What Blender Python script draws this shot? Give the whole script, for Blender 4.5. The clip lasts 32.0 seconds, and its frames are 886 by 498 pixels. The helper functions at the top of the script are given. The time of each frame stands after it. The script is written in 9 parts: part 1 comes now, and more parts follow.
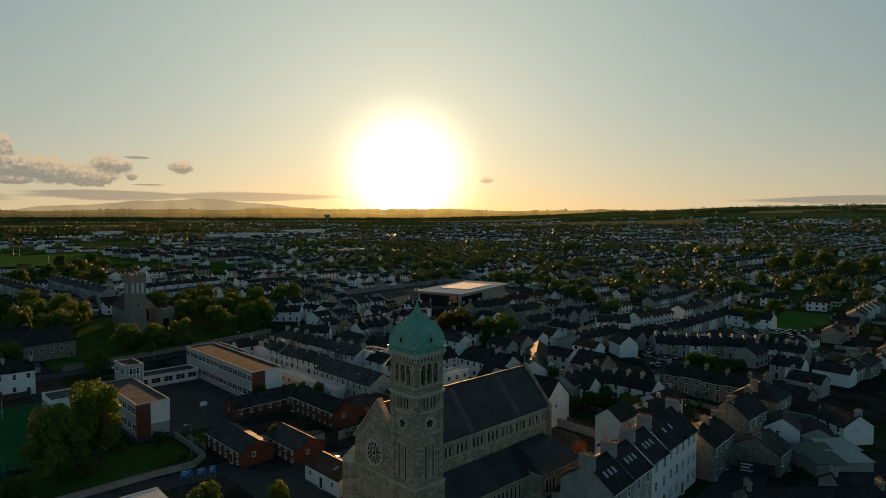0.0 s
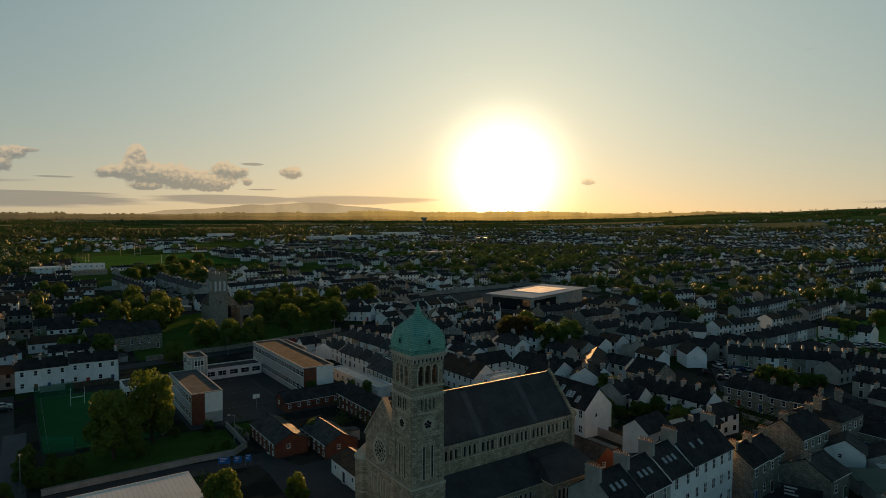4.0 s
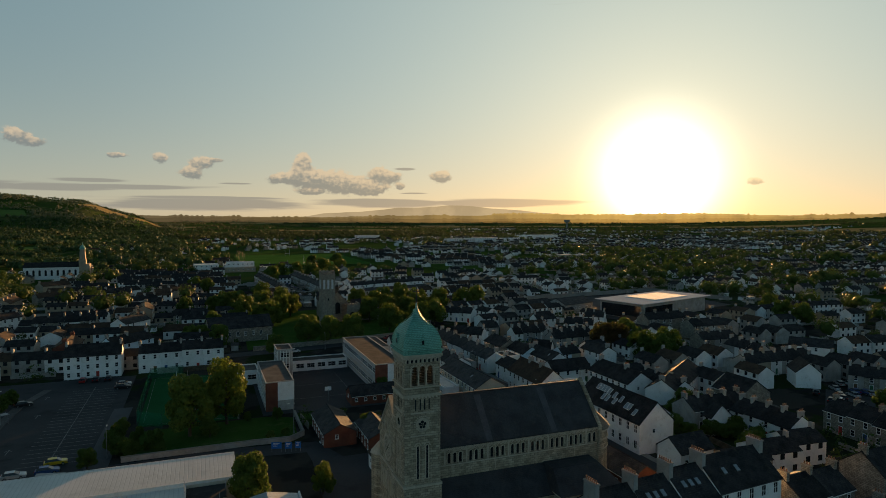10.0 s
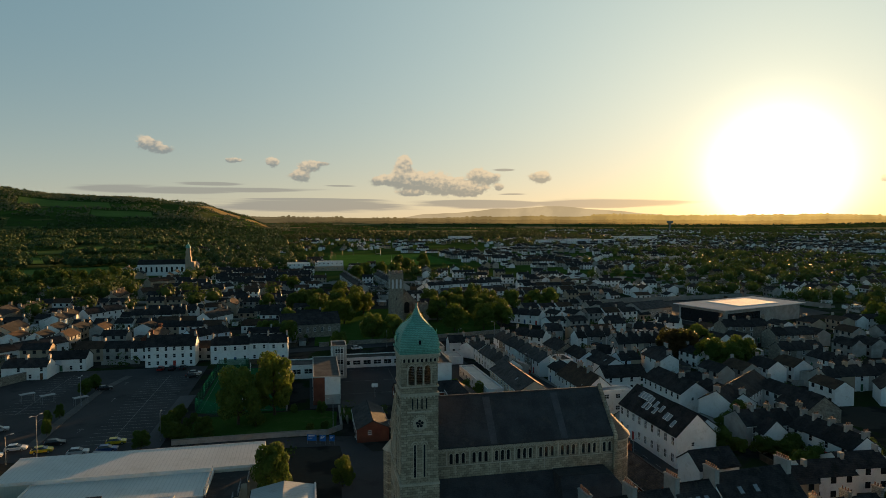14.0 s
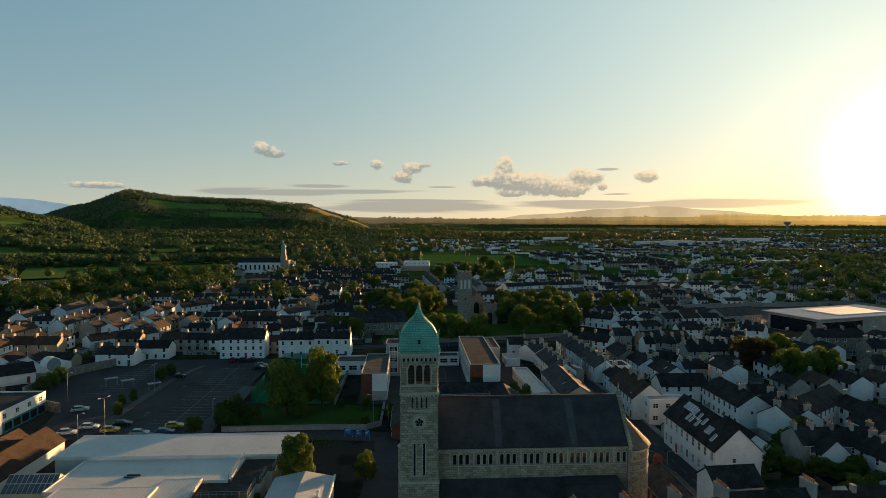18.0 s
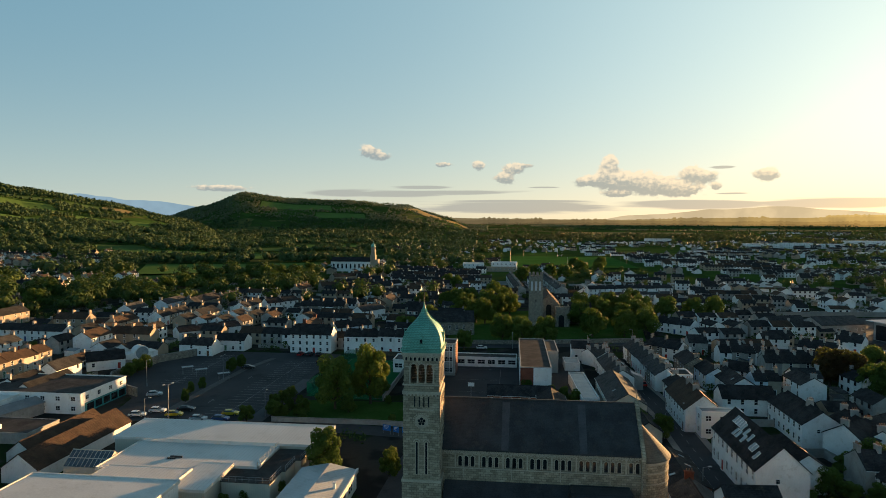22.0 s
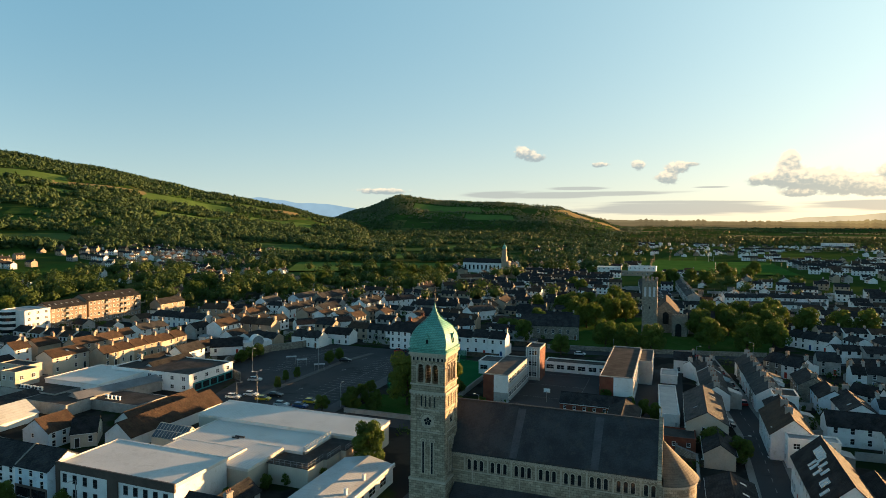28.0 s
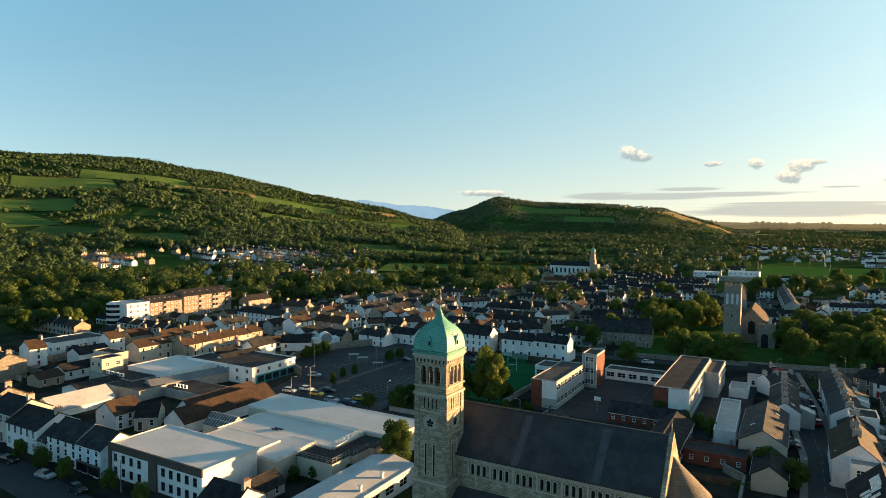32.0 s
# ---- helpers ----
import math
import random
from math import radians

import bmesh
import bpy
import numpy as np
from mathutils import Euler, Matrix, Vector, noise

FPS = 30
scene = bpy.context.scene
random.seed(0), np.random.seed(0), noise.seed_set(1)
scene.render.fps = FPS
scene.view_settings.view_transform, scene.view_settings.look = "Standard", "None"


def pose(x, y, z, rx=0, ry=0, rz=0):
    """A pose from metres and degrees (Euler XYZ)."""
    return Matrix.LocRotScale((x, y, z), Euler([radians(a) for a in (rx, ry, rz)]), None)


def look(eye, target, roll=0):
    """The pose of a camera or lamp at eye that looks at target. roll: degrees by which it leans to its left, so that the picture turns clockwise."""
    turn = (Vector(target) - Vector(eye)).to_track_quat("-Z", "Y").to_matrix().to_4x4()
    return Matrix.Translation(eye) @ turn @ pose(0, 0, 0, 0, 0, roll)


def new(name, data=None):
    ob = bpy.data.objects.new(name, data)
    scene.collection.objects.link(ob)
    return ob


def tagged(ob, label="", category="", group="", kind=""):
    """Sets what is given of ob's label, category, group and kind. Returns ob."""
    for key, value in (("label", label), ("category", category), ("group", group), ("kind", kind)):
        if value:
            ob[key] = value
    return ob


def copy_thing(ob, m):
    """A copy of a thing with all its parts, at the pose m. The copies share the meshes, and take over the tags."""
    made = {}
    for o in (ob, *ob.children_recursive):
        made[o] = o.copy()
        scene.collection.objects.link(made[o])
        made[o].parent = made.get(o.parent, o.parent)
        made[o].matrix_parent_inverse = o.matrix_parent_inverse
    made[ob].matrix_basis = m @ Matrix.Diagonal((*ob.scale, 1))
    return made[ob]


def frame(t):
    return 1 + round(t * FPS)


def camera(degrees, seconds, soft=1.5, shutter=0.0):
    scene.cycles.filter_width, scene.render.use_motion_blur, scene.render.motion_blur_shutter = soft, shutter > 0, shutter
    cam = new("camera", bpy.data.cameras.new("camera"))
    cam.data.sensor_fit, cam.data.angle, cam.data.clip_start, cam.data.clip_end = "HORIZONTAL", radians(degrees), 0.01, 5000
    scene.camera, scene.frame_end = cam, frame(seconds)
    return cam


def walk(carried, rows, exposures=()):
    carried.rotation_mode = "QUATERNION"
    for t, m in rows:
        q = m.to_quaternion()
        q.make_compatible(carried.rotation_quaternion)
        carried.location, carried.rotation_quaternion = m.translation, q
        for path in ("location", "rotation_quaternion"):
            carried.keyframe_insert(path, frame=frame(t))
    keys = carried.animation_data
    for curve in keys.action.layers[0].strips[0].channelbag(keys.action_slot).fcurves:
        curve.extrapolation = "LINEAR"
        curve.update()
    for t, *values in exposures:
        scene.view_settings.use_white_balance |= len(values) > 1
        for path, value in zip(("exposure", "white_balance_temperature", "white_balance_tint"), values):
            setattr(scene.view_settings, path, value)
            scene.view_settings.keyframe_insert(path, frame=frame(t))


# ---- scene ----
import itertools

# ---------------------------------------------------------------- camera and its path
cam = camera(71.15, 32.0, soft=0.3)
PATH = [
    (0.0, pose(-60.17, -67.78, 48.01, 86.841, -0.231, -43.979)),
    (1.0, pose(-57.63, -70.30, 48.01, 86.905, -0.209, -41.680)),
    (2.0, pose(-54.96, -72.70, 48.01, 86.964, -0.189, -39.397)),
    (3.0, pose(-52.17, -75.01, 48.01, 87.018, -0.170, -37.126)),
    (4.0, pose(-49.28, -77.21, 48.01, 87.066, -0.154, -34.863)),
    (5.0, pose(-46.29, -79.29, 48.01, 87.110, -0.139, -32.607)),
    (6.0, pose(-43.20, -81.26, 48.01, 87.149, -0.126, -30.356)),
    (7.0, pose(-40.03, -83.10, 48.01, 87.185, -0.114, -28.105)),
    (8.0, pose(-36.78, -84.83, 48.00, 87.216, -0.105, -25.855)),
    (9.0, pose(-33.45, -86.42, 48.00, 87.245, -0.097, -23.602)),
    (10.0, pose(-30.06, -87.89, 48.00, 87.270, -0.091, -21.345)),
    (11.0, pose(-26.60, -89.22, 48.00, 87.292, -0.087, -19.082)),
    (12.0, pose(-23.10, -90.42, 48.00, 87.311, -0.084, -16.814)),
    (13.0, pose(-19.55, -91.48, 48.00, 87.329, -0.084, -14.538)),
    (14.0, pose(-15.96, -92.40, 48.00, 87.345, -0.085, -12.253)),
    (15.0, pose(-12.34, -93.17, 48.00, 87.359, -0.088, -9.960)),
    (16.0, pose(-8.69, -93.80, 48.00, 87.372, -0.092, -7.659)),
    (17.0, pose(-5.02, -94.28, 48.00, 87.384, -0.099, -5.348)),
    (18.0, pose(-1.35, -94.61, 48.00, 87.395, -0.107, -3.028)),
    (19.0, pose(2.33, -94.79, 48.00, 87.406, -0.117, -0.700)),
    (20.0, pose(6.02, -94.81, 48.00, 87.417, -0.129, 1.636)),
    (21.0, pose(9.69, -94.68, 48.00, 87.429, -0.142, 3.979)),
    (22.0, pose(13.35, -94.39, 48.00, 87.441, -0.157, 6.328)),
    (23.0, pose(16.98, -93.94, 48.00, 87.454, -0.174, 8.682)),
    (24.0, pose(20.59, -93.33, 48.00, 87.468, -0.193, 11.039)),
    (25.0, pose(24.16, -92.57, 47.99, 87.484, -0.214, 13.397)),
    (26.0, pose(27.69, -91.64, 47.99, 87.502, -0.236, 15.755)),
    (27.0, pose(31.18, -90.54, 47.99, 87.523, -0.260, 18.110)),
    (28.0, pose(34.61, -89.29, 47.99, 87.545, -0.286, 20.460)),
    (29.0, pose(37.98, -87.87, 47.99, 87.571, -0.314, 22.802)),
    (30.0, pose(41.28, -86.28, 47.99, 87.600, -0.343, 25.134)),
    (31.0, pose(44.51, -84.53, 47.99, 87.632, -0.375, 27.453)),
    (32.0, pose(47.66, -82.62, 47.99, 87.669, -0.408, 29.754)),
]

EXPO = [(0.0, 0.82, 6750, 10), (8.0, 0.89, 6700, 10), (14.0, 1.1, 6500, 9), (20.0, 1.46, 6270, 8), (26.0, 1.78, 6100, 7), (32.0, 1.98, 5980, 6)]
walk(cam, PATH, EXPO)

# ---------------------------------------------------------------- sky, sun
SUN_AZ, SUN_EL = 40.5, 3.7      # degrees clockwise from +y, degrees above the horizon
sun_dir = Vector((math.sin(radians(SUN_AZ)) * math.cos(radians(SUN_EL)),
                  math.cos(radians(SUN_AZ)) * math.cos(radians(SUN_EL)), math.sin(radians(SUN_EL))))
sun = new("sun", bpy.data.lights.new("sun", "SUN"))
sun.data.energy, sun.data.angle, sun.data.color = 5.0, radians(0.6), (1.0, 0.54, 0.21)
sun.matrix_world = look(sun_dir * 900, (0, 0, 0))


class Nodes:
    """Short hand for node trees."""

    def __init__(self, tree):
        self.t = tree
        tree.nodes.clear()

    def n(self, kind, **kw):
        nd = self.t.nodes.new(kind)
        for k, v in kw.items():
            if k == "ins":
                for key, val in v.items():
                    self.put(nd.inputs[key], val)
            elif k == "op":
                nd.operation = v
            elif k == "blend":
                nd.blend_type = v
            elif k == "dtype":
                nd.data_type = v
        return nd

    def put(self, socket, val):
        if isinstance(val, bpy.types.NodeSocket):
            self.t.links.new(val, socket)
        else:
            socket.default_value = val

    def math(self, op, a, b=0.0, c=0.0):
        nd = self.n("ShaderNodeMath", op=op)
        self.put(nd.inputs[0], a), self.put(nd.inputs[1], b), self.put(nd.inputs[2], c)
        return nd.outputs[0]

    def mixc(self, f, a, b, blend="MIX"):
        nd = self.n("ShaderNodeMix", dtype="RGBA", blend=blend)
        self.put(nd.inputs[0], f), self.put(nd.inputs[6], a), self.put(nd.inputs[7], b)
        return nd.outputs[2]

    def step(self, v, lo, hi):
        nd = self.n("ShaderNodeMapRange")
        nd.interpolation_type = "SMOOTHSTEP"
        for i, q in enumerate((v, lo, hi, 0.0, 1.0)):
            self.put(nd.inputs[i], q)
        return nd.outputs[0]

    def noise(self, vec, scale, detail=3.0, rough=0.55):
        nd = self.n("ShaderNodeTexNoise")
        if vec is not None:
            self.put(nd.inputs["Vector"], vec)
        nd.inputs["Scale"].default_value, nd.inputs["Detail"].default_value, nd.inputs["Roughness"].default_value = scale, detail, rough
        return nd.outputs["Fac"]


def rgba(c):
    return (c[0], c[1], c[2], 1.0)


world = bpy.data.worlds.new("world")
scene.world = world
world.use_nodes = True
k = Nodes(world.node_tree)
sky = k.n("ShaderNodeTexSky")
sky.sky_type, sky.sun_disc = "NISHITA", False
sky.sun_elevation, sky.sun_rotation = radians(SUN_EL), radians(SUN_AZ)
sky.altitude, sky.air_density, sky.dust_density, sky.ozone_density = 50, 1.0, 0.6, 2.0
co = k.n("ShaderNodeTexCoord").outputs["Generated"]
up = k.math("MAXIMUM", k.n("ShaderNodeSeparateXYZ", ins={0: co}).outputs[2], 0.0)
dot = k.n("ShaderNodeVectorMath", op="DOT_PRODUCT", ins={0: co, 1: tuple(sun_dir)}).outputs["Value"]
ang = k.math("ARCCOSINE", k.math("MAXIMUM", k.math("MINIMUM", dot, 0.999999), -0.999999))


def fall(v, width, power=1.0):
    s = k.math("DIVIDE", v, width)
    return k.math("EXPONENT", k.math("MULTIPLY", k.math("POWER", s, power) if power != 1.0 else s, -1.0))


# clear evening sky: blue above, pale towards the horizon, golden round the low sun, dusky overhead
SKY = 0.36
low = fall(up, 0.16)
col = k.mixc(low, (0.082, 0.265, 0.40, 1), (0.475, 0.65, 0.625, 1))
col = k.mixc(k.math("MULTIPLY", fall(ang, 0.72), 0.95), col, (0.74, 0.80, 0.68, 1))
col = k.mixc(k.math("MULTIPLY", fall(up, 0.08), fall(ang, 1.2)), col, (1.0, 0.64, 0.27, 1))
col = k.mixc(k.step(ang, 0.5, 1.7), col, k.mixc(1.0, col, (0.8, 0.83, 0.86, 1), "MULTIPLY"))
# sky behind, mostly out of view, brightened to fill the shaded walls
col = k.mixc(k.step(ang, 1.45, 2.7), col, k.mixc(1.0, col, (1.70, 1.66, 1.64, 1), "MULTIPLY"))
col = k.mixc(k.step(up, 0.34, 0.75), col, k.mixc(1.0, col, (0.25, 0.26, 0.29, 1), "MULTIPLY"))
col = k.mixc(k.step(ang, 0.95, 0.2), col, k.mixc(1.0, col, (1.28, 1.26, 1.24, 1), "MULTIPLY"))

# clouds: (bearing left of +y, elevation, half width, half height), in degrees
xyz = k.n("ShaderNodeSeparateXYZ", ins={0: co}).outputs
brg = k.math("MULTIPLY", k.math("ARCTAN2", k.math("MULTIPLY", xyz[0], -1.0), xyz[1]), 57.2958)
elv = k.math("MULTIPLY", k.math("ARCSINE", xyz[2]), 57.2958)
cvec = k.n("ShaderNodeCombineXYZ", ins={0: brg, 1: k.math("MULTIPLY", elv, 1.25), 2: 0.0}).outputs[0]
puff = k.noise(cvec, 1.1, 6.0, 0.62)
svec = k.n("ShaderNodeCombineXYZ", ins={0: k.math("MULTIPLY", brg, 0.14), 1: k.math("MULTIPLY", elv, 2.6), 2: 3.0}).outputs[0]
streak = k.noise(svec, 0.9, 4.0, 0.55)


def ellipse(cb, ce, hw, hh):
    u = k.math("POWER", k.math("DIVIDE", k.math("SUBTRACT", brg, cb), hw), 2.0)
    s = k.math("DIVIDE", k.math("SUBTRACT", elv, ce), hh)
    return k.math("EXPONENT", k.math("MULTIPLY", k.math("ADD", u, k.math("POWER", s, 2.0)), -1.0)), s


def add(total, v):
    return v if total is None else k.math("ADD", total, v)


cover = rise = None
PUFFS = ((-8.7, 5.1, 0.5, 0.6), (-8.6, 3.95, 0.65, 0.75), (-9.7, 3.6, 1.0, 0.62), (-11.4, 3.5, 1.0, 0.62), (-12.9, 3.25, 1.25, 0.6), (-14.6, 2.8, 1.4, 0.42), (-15.4, 4.1, 0.62, 0.52), (-16.5, 3.9, 0.75, 0.36), (-6.7, 3.65, 0.8, 0.38), (-17.4, 3.05, 0.3, 0.2), (-9.3, 2.5, 0.9, 0.2),
         (-21.2, 3.95, 0.75, 0.38), (0.65, 4.0, 0.7, 0.42), (-0.2, 4.85, 0.75, 0.34), (-1.2, 5.1, 0.5, 0.12), (3.1, 5.1, 0.4, 0.3), (6.3, 5.2, 0.55, 0.16), (13.1, 6.35, 0.65, 0.4), (12.0, 5.95, 0.6, 0.27), (-48.0, 3.2, 0.5, 0.2), (26.0, 2.85, 1.6, 0.2))
for cb, ce, hw, hh in PUFFS:
    e, s = ellipse(cb, ce, hw * 1.18, hh * 1.2)
    cover, rise = add(cover, e), add(rise, k.math("MULTIPLY", e, s))
rise = k.math("DIVIDE", rise, k.math("ADD", cover, 0.02))
mask = k.step(k.math("ADD", k.math("MULTIPLY", k.math("MINIMUM", cover, 1.1), 0.72), k.math("MULTIPLY", k.math("SUBTRACT", puff, 0.5), 1.25)), 0.06, 0.3)
mask = k.math("MULTIPLY", mask, k.step(cover, 0.03, 0.3))
band = None
for cb, ce, hw, hh in ((15.5, 2.55, 3.4, 0.36), (11.0, 2.5, 4.6, 0.3), (8.0, 3.1, 2.6, 0.15), (6.0, 2.65, 5.2, 0.2), (-3.0, 3.1, 1.3, 0.07), (-1.0, 1.85, 5.5, 0.13), (0.0, 1.3, 9.0, 0.5), (-16.0, 1.5, 7.0, 0.4), (-18.5, 2.4, 1.3, 0.08), (-26.0, 1.55, 7.0, 0.4), (-17.9, 4.6, 0.8, 0.12), (-78.0, 1.3, 8.0, 0.3)):
    e, s = ellipse(cb, ce, hw, hh)
    band = e if band is None else k.math("MAXIMUM", band, e)
mask2 = k.math("MULTIPLY", k.step(k.math("ADD", k.math("MULTIPLY", band, 0.92), k.math("SUBTRACT", streak, 0.5)), 0.2, 0.52), 0.85)
lit = k.step(k.math("ADD", k.math("MULTIPLY", rise, 0.75), k.math("MULTIPLY", k.math("SUBTRACT", k.noise(cvec, 2.2, 5.0), 0.5), 2.4)), -0.5, 0.75)
sunny = fall(ang, 0.7)
cshade = k.mixc(sunny, (0.29, 0.34, 0.36, 1), (0.34, 0.29, 0.23, 1))
clit = k.mixc(sunny, (0.85, 0.71, 0.54, 1), (1.0, 0.72, 0.42, 1))
col = k.mixc(mask2, col, k.mixc(0.12, cshade, clit))
col = k.mixc(k.math("MULTIPLY", mask, 0.9), col, k.mixc(lit, cshade, clit))
halo = k.mixc(1.0, (1.0, 0.8, 0.42, 1), k.math("MULTIPLY", fall(ang, 0.14), 0.72), "MULTIPLY")
core = k.mixc(1.0, (1.0, 0.93, 0.7, 1), k.math("MULTIPLY", fall(ang, 0.079, 2.6), 2.6), "MULTIPLY")
col = k.mixc(1.0, k.mixc(1.0, col, halo, "ADD"), core, "ADD")
col = k.mixc(1.0, col, (SKY, SKY, SKY, 1), "MULTIPLY")
col = k.mixc(1.0, col, k.mixc(1.0, sky.outputs[0], (0.006, 0.006, 0.006, 1), "MULTIPLY"), "ADD")
bg = k.n("ShaderNodeBackground", ins={0: col, 1: 1.0})
k.t.links.new(bg.outputs[0], k.n("ShaderNodeOutputWorld").inputs[0])


# ---------------------------------------------------------------- materials
def surface(name, a, b, rough=0.8, big=0.15, fine=3.0, bump=0.25, metal=0.0, spec=0.3, stain=None, jitter=0.0, lines=None, blocks=None):
    """A surface of two shades a and b with variation at a big and a fine scale (per metre), optional stains,
    a shade that differs from object to object (jitter) and courses: lines=(axis, per metre, depth)."""
    m = bpy.data.materials.new(name)
    m.use_nodes = True
    q = Nodes(m.node_tree)
    co = q.n("ShaderNodeTexCoord").outputs["Object"]
    n1, n2 = q.noise(co, big, 4.0), q.noise(co, fine, 4.0, 0.65)
    f = q.step(q.math("ADD", q.math("MULTIPLY", n1, 0.6), q.math("MULTIPLY", n2, 0.4)), 0.35, 0.65)
    c = q.mixc(f, rgba(a), rgba(b))
    if stain:
        c = q.mixc(q.math("MULTIPLY", q.step(q.noise(co, big * 2.7, 5.0, 0.7), 0.52, 0.72), 0.7), c, rgba(stain))
    if jitter:
        rnd = q.n("ShaderNodeObjectInfo").outputs["Random"]
        c = q.mixc(1.0, c, q.n("ShaderNodeCombineColor", ins={0: q.math("MULTIPLY_ADD", rnd, jitter, 1 - jitter / 2),
                   1: q.math("MULTIPLY_ADD", rnd, jitter, 1 - jitter / 2), 2: q.math("MULTIPLY_ADD", rnd, jitter, 1 - jitter / 2)}).outputs[0], "MULTIPLY")
    h = n2
    if blocks:
        # coursed stones: (length, height, mortar, contrast); u runs along the wall, v up it
        bw, bh, mortar, con = blocks
        s3 = q.n("ShaderNodeSeparateXYZ", ins={0: co}).outputs
        uv = q.n("ShaderNodeCombineXYZ", ins={0: q.math("ADD", s3[0], s3[1]), 1: s3[2], 2: 0.0}).outputs[0]
        br = q.n("ShaderNodeTexBrick", ins={"Vector": uv, "Color1": (1.0 + con, 1.0 + con, 1.0 + con, 1), "Color2": (1.0 - con, 1.0 - con, 1.0 - con * 1.1, 1), "Mortar": (0.5, 0.49, 0.46, 1), "Scale": 1.0, "Mortar Size": mortar, "Bias": 0.0, "Brick Width": bw, "Row Height": bh})
        c = q.mixc(1.0, c, br.outputs["Color"], "MULTIPLY")
        h = q.math("SUBTRACT", n2, br.outputs["Fac"])
    if lines:
        axis, per, depth = lines
        s = q.n("ShaderNodeSeparateXYZ", ins={0: co}).outputs[axis]
        w = q.math("FRACT", q.math("MULTIPLY", s, per))
        edge = q.step(q.math("ABSOLUTE", q.math("SUBTRACT", w, 0.5)), 0.36, 0.5)
        c = q.mixc(q.math("MULTIPLY", edge, depth), c, rgba([v * 0.45 for v in a]))
        h = q.math("SUBTRACT", n2, q.math("MULTIPLY", edge, 1.5))
    bs = q.n("ShaderNodeBsdfPrincipled", ins={"Base Color": c, "Roughness": rough, "Metallic": metal, "Specular IOR Level": spec})
    if bump:
        bp = q.n("ShaderNodeBump", ins={"Strength": bump, "Distance": 0.05, "Height": h})
        q.t.links.new(bp.outputs[0], bs.inputs["Normal"])
    q.t.links.new(bs.outputs[0], q.n("ShaderNodeOutputMaterial").inputs[0])
    return m


WALL_WHITE = surface("white_render", (0.68, 0.68, 0.665), (0.8, 0.8, 0.785), 0.85, 0.3, 4, 0.15, stain=(0.5, 0.48, 0.43), jitter=0.12)
WALL_CREAM = surface("cream_render", (0.44, 0.4, 0.32), (0.55, 0.5, 0.41), 0.85, 0.3, 4, 0.15, stain=(0.42, 0.36, 0.27), jitter=0.15)
WALL_GREY = surface("grey_pebbledash", (0.25, 0.243, 0.225), (0.38, 0.37, 0.345), 0.9, 0.4, 9, 0.4, stain=(0.22, 0.2, 0.18), jitter=0.25)
WALL_STONE = surface("rubble_stone", (0.2, 0.18, 0.15), (0.33, 0.3, 0.25), 0.9, 1.2, 5, 0.6, stain=(0.14, 0.13, 0.115), jitter=0.15, blocks=(0.55, 0.3, 0.03, 0.25))
WALL_TAN = surface("tan_render", (0.3, 0.24, 0.175), (0.4, 0.325, 0.24), 0.88, 0.4, 6, 0.3, stain=(0.33, 0.26, 0.18), jitter=0.2)
WALL_BLUE = surface("pale_blue_render", (0.56, 0.65, 0.72), (0.64, 0.73, 0.79), 0.85, 0.3, 4, 0.15, stain=(0.36, 0.42, 0.46), jitter=0.1)
BRICK = surface("red_brick", (0.13, 0.042, 0.028), (0.21, 0.075, 0.045), 0.85, 0.5, 6, 0.4, stain=(0.14, 0.05, 0.035), lines=(2, 6.5, 0.35))
SLATE = surface("dark_slate", (0.017, 0.0175, 0.019), (0.048, 0.048, 0.05), 0.8, 0.5, 4, 0.5, spec=0.08, stain=(0.07, 0.065, 0.05), jitter=0.5, lines=(2, 5.5, 0.5))
SLATE_BROWN = surface("brown_tiles", (0.045, 0.031, 0.023), (0.09, 0.058, 0.04), 0.8, 0.5, 4, 0.5, spec=0.12, stain=(0.09, 0.08, 0.05), jitter=0.4, lines=(2, 5.0, 0.5))
SLATE_GREY = surface("grey_slate", (0.034, 0.035, 0.037), (0.08, 0.08, 0.081), 0.8, 0.5, 4, 0.45, spec=0.08, stain=(0.14, 0.13, 0.09), jitter=0.4, lines=(2, 5.5, 0.5))
CHURCH_STONE = surface("church_ashlar", (0.265, 0.22, 0.16), (0.42, 0.355, 0.26), 0.88, 0.6, 6, 0.6, stain=(0.2, 0.185, 0.155), blocks=(0.75, 0.36, 0.025, 0.28))
CHURCH_TRIM = surface("church_limestone_trim", (0.4, 0.345, 0.265), (0.53, 0.465, 0.36), 0.85, 0.8, 6, 0.3, stain=(0.25, 0.23, 0.19))
COPPER = surface("green_copper", (0.13, 0.38, 0.3), (0.2, 0.5, 0.4), 0.5, 0.4, 3, 0.35, spec=0.4, stain=(0.1, 0.27, 0.21), blocks=(0.42, 0.24, 0.03, 0.1))
ASPHALT = surface("asphalt", (0.048, 0.05, 0.053), (0.07, 0.072, 0.075), 0.9, 0.06, 4, 0.2, spec=0.1, stain=(0.03, 0.031, 0.033))
PAVING = surface("concrete_paving", (0.2, 0.195, 0.18), (0.28, 0.27, 0.25), 0.9, 0.2, 4, 0.2, stain=(0.15, 0.145, 0.13))
GRASS = surface("mown_grass", (0.034, 0.076, 0.015), (0.055, 0.108, 0.024), 0.95, 0.1, 3, 0.4, spec=0.0, stain=(0.08, 0.11, 0.035))
BARK = surface("bark", (0.06, 0.045, 0.03), (0.12, 0.09, 0.06), 0.95, 1, 8, 0.6)
